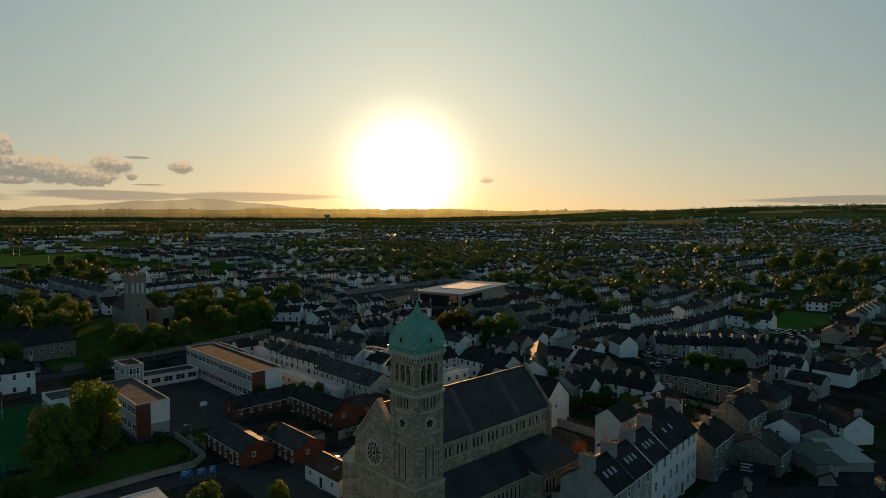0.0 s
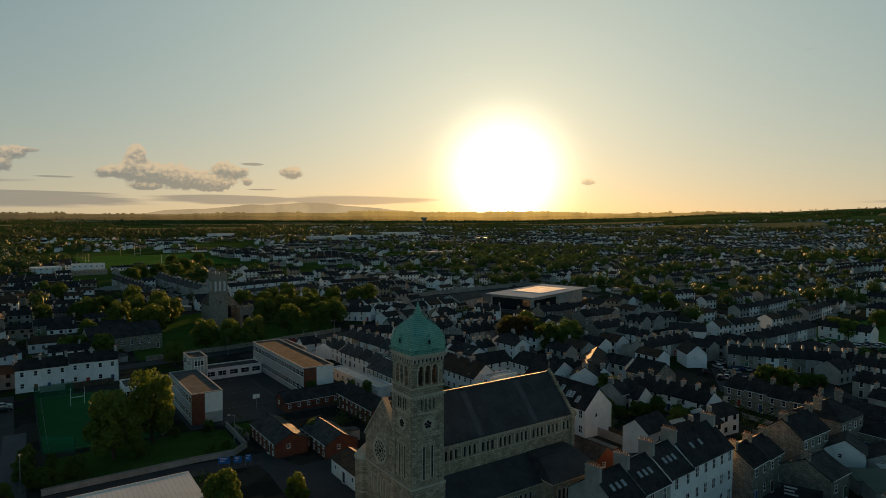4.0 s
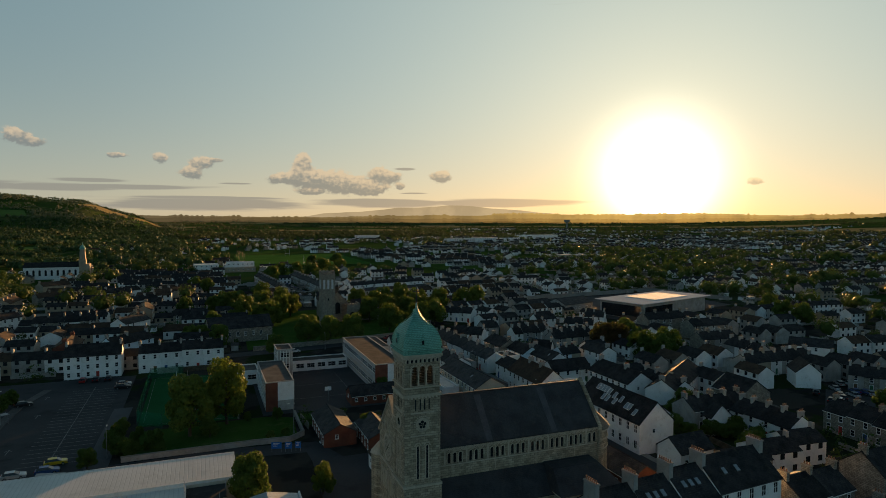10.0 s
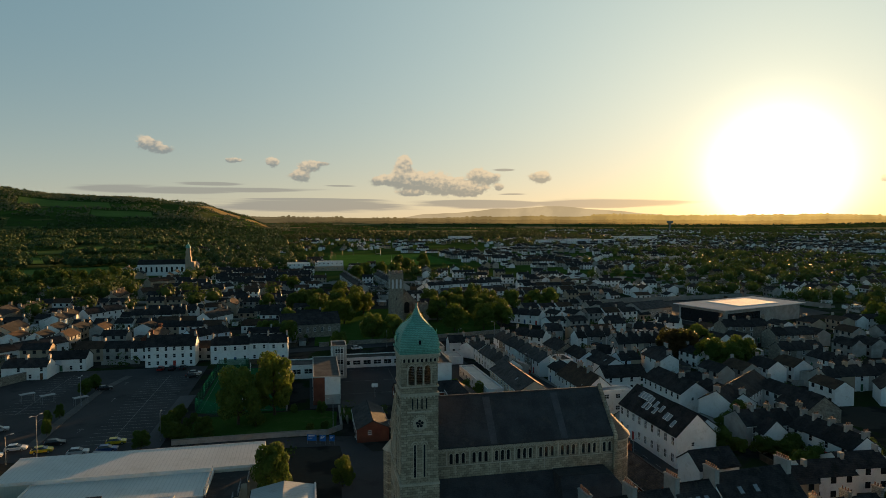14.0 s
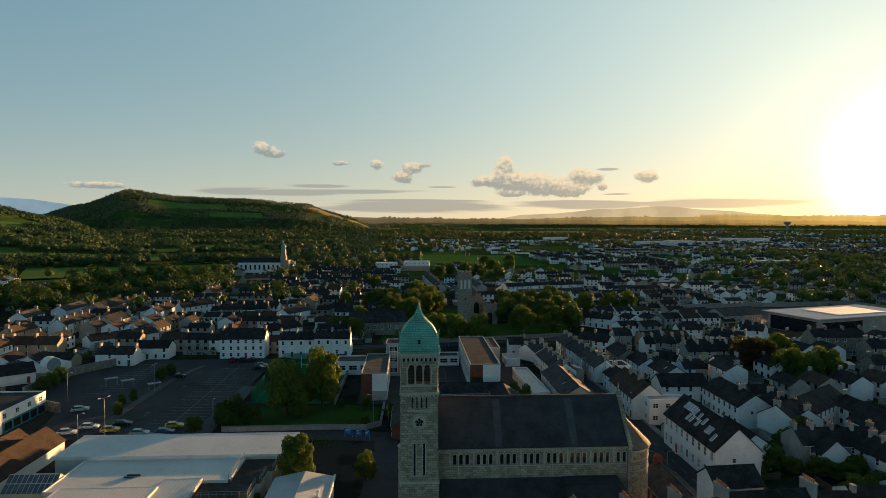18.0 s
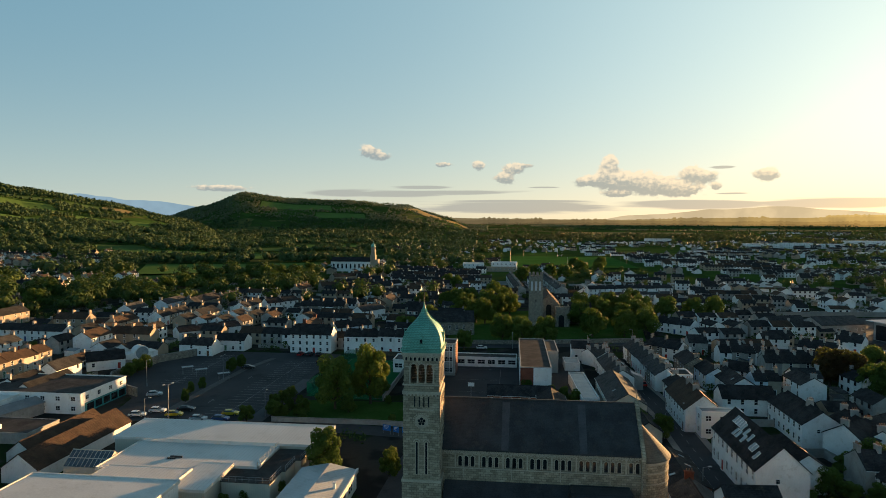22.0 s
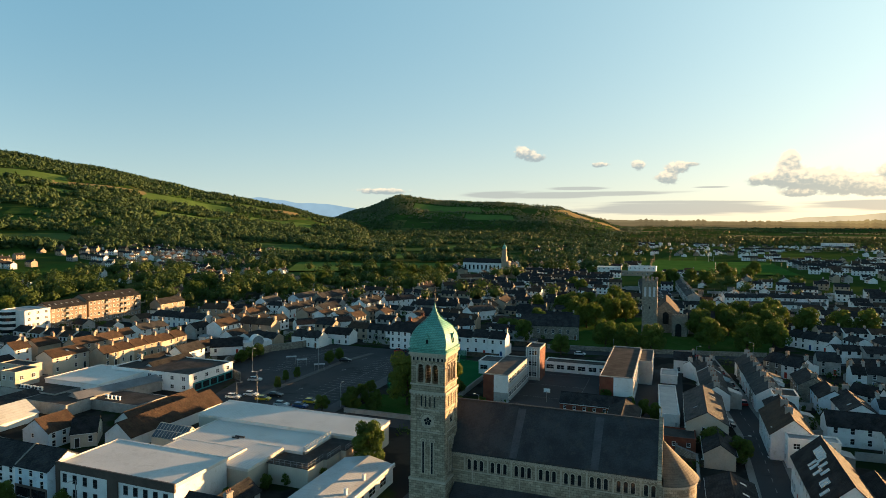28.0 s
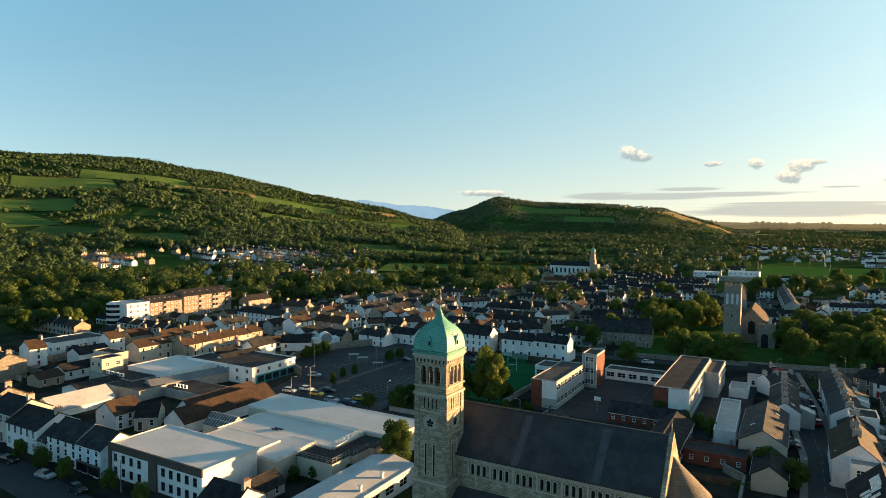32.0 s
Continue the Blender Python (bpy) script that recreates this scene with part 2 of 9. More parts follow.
WHITE_ROOF = surface("white_metal_roof", (0.6, 0.58, 0.54), (0.72, 0.7, 0.66), 0.5, 0.15, 3, 0.1, spec=0.4, stain=(0.5, 0.48, 0.43))
GREY_METAL = surface("grey_metal", (0.22, 0.23, 0.24), (0.32, 0.33, 0.34), 0.45, 0.3, 5, 0.1, metal=0.5)
DARK_METAL = surface("dark_metal", (0.03, 0.03, 0.032), (0.06, 0.06, 0.062), 0.5, 0.5, 6, 0.1, metal=0.3)
FELT = surface("dark_roof_felt", (0.045, 0.043, 0.041), (0.085, 0.08, 0.076), 0.92, 0.3, 4, 0.3, spec=0.05, stain=(0.1, 0.095, 0.085))
FELT_PALE = surface("pale_weathered_felt", (0.065, 0.065, 0.063), (0.12, 0.119, 0.114), 0.9, 0.25, 3, 0.3, spec=0.05, stain=(0.15, 0.14, 0.12))
WHITE_PAINT = surface("white_paint", (0.72, 0.72, 0.7), (0.8, 0.8, 0.78), 0.5, 0.5, 5, 0.05)
TERRACOTTA = surface("terracotta", (0.2, 0.1, 0.065), (0.3, 0.16, 0.1), 0.85, 1, 8, 0.3, jitter=0.3)
GLASS = surface("window_glass", (0.012, 0.014, 0.017), (0.025, 0.028, 0.032), 0.1, 1, 4, 0.0, spec=0.4)
SKYLIGHT = surface("skylight_glass", (0.2, 0.24, 0.27), (0.3, 0.34, 0.37), 0.1, 1, 4, 0.0, spec=0.9)


# ---------------------------------------------------------------- mesh helpers
class Shape:
    """Collects faces for one mesh, each with a material slot."""

    def __init__(self):
        self.v, self.f, self.s = [], [], []

    def poly(self, pts, slot=0):
        i = len(self.v)
        self.v.extend(tuple(p) for p in pts)
        self.f.append(tuple(range(i, i + len(pts))))
        self.s.append(slot)

    def box(self, x0, y0, z0, x1, y1, z1, slot=0, m=None):
        c = [(x, y, z) for z in (z0, z1) for y in (y0, y1) for x in (x0, x1)]
        if m is not None:
            c = [tuple(m @ Vector(p)) for p in c]
        i = len(self.v)
        self.v.extend(c)
        for q in ((0, 2, 3, 1), (4, 5, 7, 6), (0, 1, 5, 4), (1, 3, 7, 5), (3, 2, 6, 7), (2, 0, 4, 6)):
            self.f.append(tuple(i + j for j in q))
            self.s.append(slot)

    def prism(self, pts, axis_vec, slot=0):
        """The outline pts swept along axis_vec, closed."""
        a = Vector(axis_vec)
        n = len(pts)
        i = len(self.v)
        self.v.extend(tuple(p) for p in pts)
        self.v.extend(tuple(Vector(p) + a) for p in pts)
        self.f.append(tuple(range(i + n - 1, i - 1, -1)))
        self.f.append(tuple(range(i + n, i + 2 * n)))
        self.s.extend((slot, slot))
        for j in range(n):
            kk = (j + 1) % n
            self.f.append((i + j, i + kk, i + n + kk, i + n + j))
            self.s.append(slot)

    def tube(self, x, y, z0, z1, r0, r1, n=8, slot=0):
        i = len(self.v)
        for z, r in ((z0, r0), (z1, r1)):
            self.v.extend((x + r * math.cos(2 * math.pi * j / n), y + r * math.sin(2 * math.pi * j / n), z) for j in range(n))
        for j in range(n):
            kk = (j + 1) % n
            self.f.append((i + j, i + kk, i + n + kk, i + n + j))
            self.s.append(slot)
        self.f.append(tuple(range(i + n - 1, i - 1, -1)))
        self.f.append(tuple(range(i + n, i + 2 * n)))
        self.s.extend((slot, slot))

    def mesh(self, name, *mats):
        me = bpy.data.meshes.new(name)
        if len(self.v) < 4000:
            seen, ids, keep = {}, [], []
            for p in self.v:
                key = (round(p[0], 3), round(p[1], 3), round(p[2], 3))
                if key not in seen:
                    seen[key] = len(keep)
                    keep.append(p)
                ids.append(seen[key])
            fs, ss = [], []
            for f, s in zip(self.f, self.s):
                g = tuple(dict.fromkeys(ids[i] for i in f))
                if len(g) > 2:
                    fs.append(g), ss.append(s)
            self.v, self.f, self.s = keep, fs, ss
        me.from_pydata(self.v, [], self.f)
        for mt in mats:
            me.materials.append(mt)
        if len(mats) > 1:
            me.polygons.foreach_set("material_index", self.s)
        me.validate()
        return me


def part(name, shape, mats, parent, label="", m=None):
    """One mesh object under a thing or a part."""
    data = shape if isinstance(shape, bpy.types.Mesh) else shape.mesh(name, *(mats if isinstance(mats, (tuple, list)) else (mats,)))
    ob = new(name, data)
    ob.parent = parent
    if m is not None:
        ob.matrix_basis = m
    return tagged(ob, label) if label else ob


def thing(name, m, label, category, group="", kind=""):
    ob = new(name)
    ob.empty_display_size = 0.5
    ob.matrix_basis = m
    return tagged(ob, label, category, group, kind)


def whole(name, shape, mats, label, category, group="", kind="", m=None):
    ob = part(name, shape, mats, None, m=m)
    return tagged(ob, label, category, group, kind)


# ---------------------------------------------------------------- ground
def lerp_table(table, a):
    for (a0, v0), (a1, v1) in zip(table, table[1:]):
        if a0 <= a <= a1:
            s = (a - a0) / (a1 - a0)
            return v0 + (v1 - v0) * (s * s * (3 - 2 * s) * 0.5 + s * 0.5)
    return table[0][1] if a < table[0][0] else table[-1][1]


def ease(lo, hi, v):
    s = min(1.0, max(0.0, (v - lo) / (hi - lo)))
    return s * s * (3 - 2 * s)


# crest heights in degrees above the eye, by bearing (degrees left of +y)
HILL = ((26, -1.2), (30, 0.0), (36, 1.35), (42, 2.35), (45.5, 3.1), (51.5, 4.15), (57, 4.95), (61, 5.1), (66, 5.0), (78, 4.7), (95, 4.0), (120, 1.5), (150, -1.2))
KNOLL = ((3, -1.0), (6, 0.25), (10, 1.4), (15, 1.75), (20.5, 1.95), (24.5, 2.4), (28, 1.1), (33, -0.6), (38, -1.0))
PLAIN = ((-180, 0.1), (-100, 0.8), (-80, 0.85), (-70, 0.72), (-62, 0.4), (-52, -0.05), (-42, -0.35), (-10, -0.35), (4, -0.3), (14, 0.0), (180, 0.1))
EYE = 48.0


def land(x, y):
    """The height of the ground."""
    r, a = math.hypot(x, y), math.degrees(math.atan2(-x, y))
    n = noise.noise((x / 420.0, y / 420.0, 3.1)) * 0.7 + noise.noise((x / 130.0, y / 130.0, 7.7)) * 0.3
    z = -2.2
    z += (EYE + 2.2 + 4600 * math.tan(radians(lerp_table(PLAIN, a)))) * ease(900, 4600, r) * 0.999 + n * 7 * ease(500, 1500, r)
    e = EYE + 2350 * math.tan(radians(lerp_table(HILL, a)))
    z1 = -2.2 + max(0.0, e + 2.2) * (ease(560, 2350, r) * 0.75 + 0.25 * min(1, max(0, (r - 560) / 1790))) + n * 15 * ease(700, 1600, r) * (1 if e > 20 else 0)
    e2 = EYE + 3150 * math.tan(radians(lerp_table(KNOLL, a)))
    z2 = -2.2 + max(0.0, e2 + 2.2) * ease(1900, 3150, r) + n * 14 * ease(2200, 3000, r) * (1 if e2 > 20 else 0)
    if e > 20:
        z = max(z, z1 * (1 - 0.35 * ease(2600, 4600, r)))
    if e2 > 20:
        z = max(z, z2)
    return z


def build_ground():
    radii = [0.0]
    while radii[-1] < 4750:
        radii.append(radii[-1] + max(9.0, radii[-1] * 0.035))
    na = 360
    v, f = [(0, 0, land(0, 0))], []
    for r in radii[1:]:
        for j in range(na):
            a = 2 * math.pi * j / na
            x, y = -r * math.sin(a), r * math.cos(a)
            v.append((x, y, land(x, y)))
    for j in range(na):
        f.append((0, 1 + j, 1 + (j + 1) % na))
    for i in range(len(radii) - 2):
        b0, b1 = 1 + i * na, 1 + (i + 1) * na
        for j in range(na):
            kk = (j + 1) % na
            f.append((b0 + j, b1 + j, b1 + kk, b0 + kk))
    me = bpy.data.meshes.new("ground")
    me.from_pydata(v, [], f)
    me.polygons.foreach_set("use_smooth", [True] * len(f))
    return me


def ground_material():
    m = bpy.data.materials.new("fields_and_verges")
    m.use_nodes = True
    q = Nodes(m.node_tree)
    co = q.n("ShaderNodeTexCoord").outputs["Object"]
    warp = q.n("ShaderNodeVectorMath", op="ADD", ins={0: co, 1: q.n("ShaderNodeVectorMath", op="SCALE", ins={0: q.n("ShaderNodeTexNoise", ins={"Vector": co, "Scale": 0.006}).outputs["Color"], 3: 60.0}).outputs[0]}).outputs[0]
    flat = q.n("ShaderNodeVectorMath", op="MULTIPLY", ins={0: warp, 1: (1.0, 1.0, 0.0)}).outputs[0]
    vor = q.n("ShaderNodeTexVoronoi", ins={"Vector": flat, "Scale": 0.0085})
    cell = q.n("ShaderNodeSeparateColor", ins={0: vor.outputs["Color"]}).outputs[0]
    ramp = q.n("ShaderNodeValToRGB", ins={0: cell})
    el = ramp.color_ramp.elements
    el[0].position, el[0].color = 0.0, (0.045, 0.085, 0.02, 1)
    el[1].position, el[1].color = 1.0, (0.1, 0.13, 0.04, 1)
    for p, c in ((0.3, (0.06, 0.115, 0.025, 1)), (0.55, (0.085, 0.16, 0.03, 1)), (0.8, (0.16, 0.17, 0.06, 1))):
        e = el.new(p)
        e.color = c
    ramp.color_ramp.interpolation = "CONSTANT"
    n = q.noise(co, 0.02, 5.0, 0.6)
    c = q.mixc(q.step(n, 0.4, 0.7), ramp.outputs[0], (0.05, 0.085, 0.025, 1))
    c = q.mixc(q.math("MULTIPLY", q.noise(co, 0.6, 4.0), 0.4), c, (0.03, 0.05, 0.015, 1))
    # yards, gravel and gardens inside the town
    yard = q.mixc(q.step(q.noise(co, 0.09, 3.0), 0.45, 0.55), (0.028, 0.028, 0.027, 1), (0.06, 0.056, 0.048, 1))
    yard = q.mixc(q.step(q.noise(co, 0.05, 4.0), 0.52, 0.58), yard, (0.025, 0.045, 0.014, 1))
    yard = q.mixc(q.math("MULTIPLY", q.noise(co, 1.2, 4.0), 0.5), yard, (0.03, 0.03, 0.026, 1))
    c = q.mixc(0.25, c, (0.03, 0.05, 0.014, 1))
    away = q.n("ShaderNodeVectorMath", op="DISTANCE", ins={0: co, 1: (20.0, 110.0, 0.0)}).outputs["Value"]
    town = q.step(q.math("ADD", away, q.math("MULTIPLY", q.noise(co, 0.008, 3.0), 160.0)), 460.0, 330.0)
    c = q.mixc(town, c, yard)
    bs = q.n("ShaderNodeBsdfPrincipled", ins={"Base Color": c, "Roughness": 0.95, "Specular IOR Level": 0.0})
    q.t.links.new(bs.outputs[0], q.n("ShaderNodeOutputMaterial").inputs[0])
    return m


ground = whole("ground", build_ground(), (), "rolling green fields and verges round the town", "ground", kind="structure")
ground.data.materials.append(ground_material())

STONE_SLATE = surface("stone_slates", (0.1, 0.088, 0.07), (0.17, 0.15, 0.12), 0.8, 0.6, 5, 0.5, stain=(0.08, 0.075, 0.06), lines=(2, 4.0, 0.5))

# ---------------------------------------------------------------- the church
def arch_wall(sh, length, z0, z1, opens, thick, slot=0, seg=8):
    """A wall along +x from 0, outer face at y = 0, thick towards +y, with arched openings
    (centre, width, sill, spring) that go through it."""
    x = 0.0
    for c, w, sill, spring in sorted(opens):
        a, b = c - w / 2, c + w / 2
        sh.box(x, 0, z0, a, thick, z1, slot)
        if sill > z0:
            sh.box(a, 0, z0, b, thick, sill, slot)
        for s in range(seg):
            t0, t1 = math.pi * s / seg, math.pi * (s + 1) / seg
            xa, xb = c + w / 2 * math.cos(t1), c + w / 2 * math.cos(t0)
            za, zb = spring + w / 2 * math.sin(t1), spring + w / 2 * math.sin(t0)
            sh.prism([(xa, 0, za), (xb, 0, zb), (xb, 0, z1), (xa, 0, z1)], (0, thick, 0), slot)
        x = b
    sh.box(x, 0, z0, length, thick, z1, slot)
    return sh


def arch_ring(sh, c, w, sill, spring, band=0.16, out=0.07, slot=0, seg=8, legs=True):
    """A raised stone surround for an arched opening in a wall along +x, standing out towards -y."""
    r0, r1 = w / 2, w / 2 + band
    for s in range(seg):
        t0, t1 = math.pi * s / seg, math.pi * (s + 1) / seg
        sh.prism([(c + r * math.cos(t), -out, spring + r * math.sin(t)) for r, t in ((r0, t0), (r1, t0), (r1, t1), (r0, t1))], (0, out + 0.02, 0), slot)
    if legs:
        sh.box(c - r1, -out, sill, c - r0, 0.02, spring, slot)
        sh.box(c + r0, -out, sill, c + r1, 0.02, spring, slot)


def arch_pane(w, sill, spring, seg=8):
    sh = Shape()
    pts = [(-w / 2, 0, sill), (w / 2, 0, sill)] + [(w / 2 * math.cos(math.pi * s / seg), 0, spring + w / 2 * math.sin(math.pi * s / seg)) for s in range(seg + 1)]
    sh.prism(pts, (0, 0.05, 0))
    return sh


def disc(sh, cx, cz, r, y0, y1, n=24, slot=0):
    sh.prism([(cx + r * math.cos(2 * math.pi * i / n), y0, cz + r * math.sin(2 * math.pi * i / n)) for i in range(n)], (0, y1 - y0, 0), slot)


def ring(sh, cx, cz, r0, r1, y0, y1, n=24, slot=0):
    for i in range(n):
        a, b = 2 * math.pi * i / n, 2 * math.pi * (i + 1) / n
        sh.prism([(cx + r * math.cos(t), y0, cz + r * math.sin(t)) for r, t in ((r0, a), (r1, a), (r1, b), (r0, b))], (0, y1 - y0, 0), slot)


church = thing("church", pose(0, 0, 0), "grey stone church with slate roof and domed bell tower", "church")
H = 2.74        # half the tower's width


BILLET = Shape()
BILLET.box(-0.06, -0.13, -0.06, 0.06, 0.02, 0.06)
BILLET = BILLET.mesh("billet", CHURCH_TRIM)


def tower():
    body = part("tower_shaft", Shape(), CHURCH_STONE, church)
    sh = Shape()
    sh.box(-H - 0.25, -H - 0.25, -2.4, H + 0.25, H + 0.25, 8.4)
    sh.box(-H, -H, 8.4, H, H, 22.2)
    body.data = sh.mesh("tower_shaft", CHURCH_STONE)
    for z, o, h in ((8.4, 0.32, 0.35), (16.0, 0.1, 0.18), (19.4, 0.1, 0.18), (21.9, 0.22, 0.4), (23.2, 0.16, 0.2)):
        tr = Shape()
        tr.box(-H - o, -H - o, z, H + o, H + o, z + h)
        part("string_course", tr, CHURCH_TRIM, body)
    for rz in (0, 90, 180, 270):
        m = pose(0, 0, 0, 0, 0, rz)
        # pilaster strips at both edges, blind arches, slots, lancets and the star window
        pl = Shape()
        for s in (-1, 1):
            pl.box(s * (H - 0.45) - 0.42, -H - 0.12, 8.7, s * (H - 0.45) + 0.42, -H + 0.05, 21.9)
        pl.box(-0.16, -H - 0.1, 9.2, 0.16, -H + 0.05, 15.2)
        part("pilaster", pl, CHURCH_STONE, body, m=m)
        for i, cx in enumerate((-0.72, 0.72)):
            part("lancet", arch_pane(0.3, 9.6, 14.4), GLASS, body, "dark narrow lancet", m @ pose(cx, -H - 0.03, 0))
            sr = Shape()
            arch_ring(sr, cx, 0.3, 9.6, 14.4, 0.14, 0.1)
            arch_ring(sr, cx, 0.8, 14.0, 14.5, 0.16, 0.14, legs=False)
            for v in range(len(sr.v)):
                sr.v[v] = (sr.v[v][0], sr.v[v][1] - H, sr.v[v][2])
            part("lancet_surround", sr, CHURCH_TRIM, body, m=m)
        st = Shape()
        ring(st, 0, 17.7, 0.75, 1.05, -H - 0.14, -H + 0.02)
        part("rose_surround", st, CHURCH_TRIM, body, m=m)
        plate = Shape()
        disc(plate, 0, 17.7, 0.76, -H - 0.03, -H + 0.02)
        plate = part("star_window", plate, CHURCH_TRIM, body, "pale round plate with a five-lobed window", m)
        for i in range(6):
            a = math.pi / 2 + 2 * math.pi * i / 5
            g = Shape()
            disc(g, (0.4 if i < 5 else 0) * math.cos(a), 17.7 + (0.4 if i < 5 else 0) * math.sin(a), 0.23 if i < 5 else 0.17, -H - 0.05 - 0.004 * (i % 2) - 0.004 * (i == 5), -H - 0.02, 12)
            part("lobe", g, GLASS, plate)
        for i in range(12):
            a = math.pi * (i + 0.5) / 12
            vs = Shape()
            vs.box(-0.09, -H - 0.12, -0.09, 0.09, -H + 0.02, 0.09)
            part("billet", vs, CHURCH_TRIM, body, m=m @ pose(1.24 * math.cos(a), 0, 17.7 + 1.24 * math.sin(a), 0, math.degrees(-a), 0))
        sl = Shape()
        for i in range(4):
            cx = (-1.05, -0.35, 0.35, 1.05)[i]
            sl.box(cx - 0.09, -H - 0.02, 19.9, cx + 0.09, -H + 0.02, 21.5)
        part("slot", sl, GLASS, body, "narrow dark slots", m)
        # corbels under the string course
        for i in range(9):
            cb = Shape()
            cb.box(-0.12, -H - 0.2, 21.65, 0.12, -H + 0.02, 21.92)
            part("corbel", cb, CHURCH_TRIM, body, m=m @ pose(-2.2 + 0.55 * i, 0, 0))
    # belfry, open through three arches on each side
    bel = part("belfry", Shape(), CHURCH_STONE, church)
    fl = Shape()
    fl.box(-H + 0.02, -H + 0.02, 22.2, H - 0.02, H - 0.02, 23.6)
    bel.data = fl.mesh("belfry", CHURCH_STONE)
    cl = Shape()
    cl.box(-H + 0.1, -H + 0.1, 27.3, H - 0.1, H - 0.1, 28.4)
    part("belfry_ceiling", cl, CHURCH_STONE, bel)
    for rz in (0, 90, 180, 270):
        m = pose(0, 0, 0, 0, 0, rz) @ pose(-H + 0.001, -H, 0)
        w = Shape()
        ops = [(H + c, 0.94, 23.6, 26.0) for c in (-1.2, 0, 1.2)]
        arch_wall(w, 2 * H - 0.002, 23.4, 27.6, ops, 0.55)
        part("arcade_wall", w, CHURCH_STONE, bel, m=m)
        tr = Shape()
        for c, wd, sill, spring in ops:
            arch_ring(tr, c, wd, sill, spring, 0.13, 0.09, legs=False)
        tr.box(0.2, -0.1, 26.0, 1.25, 0.02, 26.14)
        tr.box(2 * H - 1.25, -0.1, 26.0, 2 * H - 0.2, 0.02, 26.14)
        part("arcade_moulding", tr, CHURCH_TRIM, bel, m=m)
        for c in (-1.8, -0.6, 0.6, 1.8):
            col = Shape()
            col.tube(H + c, -0.02, 23.8, 25.8, 0.1, 0.1, 8)
            col.box(H + c - 0.17, -0.19, 25.8, H + c + 0.17, 0.12, 26.05)
            col.box(H + c - 0.15, -0.17, 23.6, H + c + 0.15, 0.12, 23.8)
            part("column", col, CHURCH_TRIM, bel, m=m)
        lv = Shape()
        for i in range(11):
            z = 23.75 + i * 0.24
            lv.prism([(0.9, 0.75, z), (2 * H - 0.9, 0.75, z), (2 * H - 0.9, 0.95, z + 0.12), (0.9, 0.95, z + 0.12)], (0, 0, 0.03))
        part("louvre", lv, BARK, bel, "brown wooden louvres", m)
        for i in range(8):
            cx = 0.42 + i * 0.663
            # a dark pane stands in for the shade inside each niche
            pn = part("cornice_niche", arch_pane(0.34, 26.98, 27.35), GLASS, bel, "shade of a small arched niche, as a dark pane", m @ pose(cx, -0.02, 0))
            cor = Shape()
            arch_ring(cor, 0, 0.34, 26.98, 27.35, 0.14, 0.16)
            part("corbel", cor, CHURCH_TRIM, bel, m=m @ pose(cx, 0, 0))
        for c, wd, sill, spring in ops:
            for i in range(9):
                a = math.pi * (i + 0.5) / 9
                part("billet", BILLET, None, bel, m=m @ pose(c + 0.7 * math.cos(a), 0, spring + 0.7 * math.sin(a)))
    cn = Shape()
    cn.box(-H - 0.18, -H - 0.18, 27.6, H + 0.18, H + 0.18, 27.85)
    cn.box(-H - 0.34, -H - 0.34, 27.85, H + 0.34, H + 0.34, 28.2)
    part("cornice", cn, CHURCH_TRIM, bel)
    # copper dome on a square plan, drawn up to a point
    prof = ((3.2, 28.2), (3.24, 28.5), (3.16, 28.62), (3.16, 29.3), (3.1, 29.9), (2.97, 30.5), (2.74, 31.1), (2.42, 31.65),
            (2.02, 32.15), (1.58, 32.6), (1.14, 33.05), (0.76, 33.5), (0.47, 34.0), (0.29, 34.5), (0.17, 35.0), (0.09, 35.5))
    prof = tuple((r * 0.96, z) for r, z in prof)
    n = 8
    v, f = [], []
    for r, z in prof:
        sq = min(1.0, max(0.0, (r - 0.3) / 1.8))
        for side in range(4):
            for i in range(n):
                u = -1 + 2 * i / n
                p = Vector((u * r, -r, 0))
                ln = math.hypot(u, 1)
                p *= (1 / ln) * (1 - sq * 0.86) + sq * 0.86
                q = Matrix.Rotation(math.pi / 2 * side, 3, "Z") @ p
                v.append((q.x, q.y, z))
    for j in range(len(prof) - 1):
        for i in range(4 * n):
            kk = (i + 1) % (4 * n)
            f.append((j * 4 * n + i, j * 4 * n + kk, (j + 1) * 4 * n + kk, (j + 1) * 4 * n + i))
    f.append(tuple(range((len(prof) - 1) * 4 * n, len(prof) * 4 * n)))
    me = bpy.data.meshes.new("dome")
    me.from_pydata(v, [], f)
    me.materials.append(COPPER)
    dome = part("dome", me, None, church, "green weathered copper dome")
    for i in range(4):
        rib = Shape()
        for (r0, z0), (r1, z1) in zip(prof[3:13], prof[4:14]):
            k0, k1 = r0 * 0.98, r1 * 0.98
            rib.prism([(k0 - 0.07, -k0 - 0.02, z0), (k0 + 0.03, -k0 + 0.07, z0), (k1 + 0.03, -k1 + 0.07, z1), (k1 - 0.07, -k1 - 0.02, z1)], (0.04, -0.04, 0))
        part("rib", rib, COPPER, dome, m=pose(0, 0, 0, 0, 0, 90 * i))
        luc = Shape()
        luc.prism([(-0.34, -3.1, 29.5), (0.34, -3.1, 29.5), (0.34, -3.1, 30.2), (0.42, -3.1, 30.2), (0, -3.1, 31.0), (-0.42, -3.1, 30.2), (-0.34, -3.1, 30.2)], (0, 0.8, 0))
        lo = part("lucarne", luc, COPPER, dome, m=pose(0, 0, 0, 0, 0, 90 * i))
        part("finial", _spike(0, -3.1, 30.9, 0.5), COPPER, dome, m=pose(0, 0, 0, 0, 0, 90 * i))
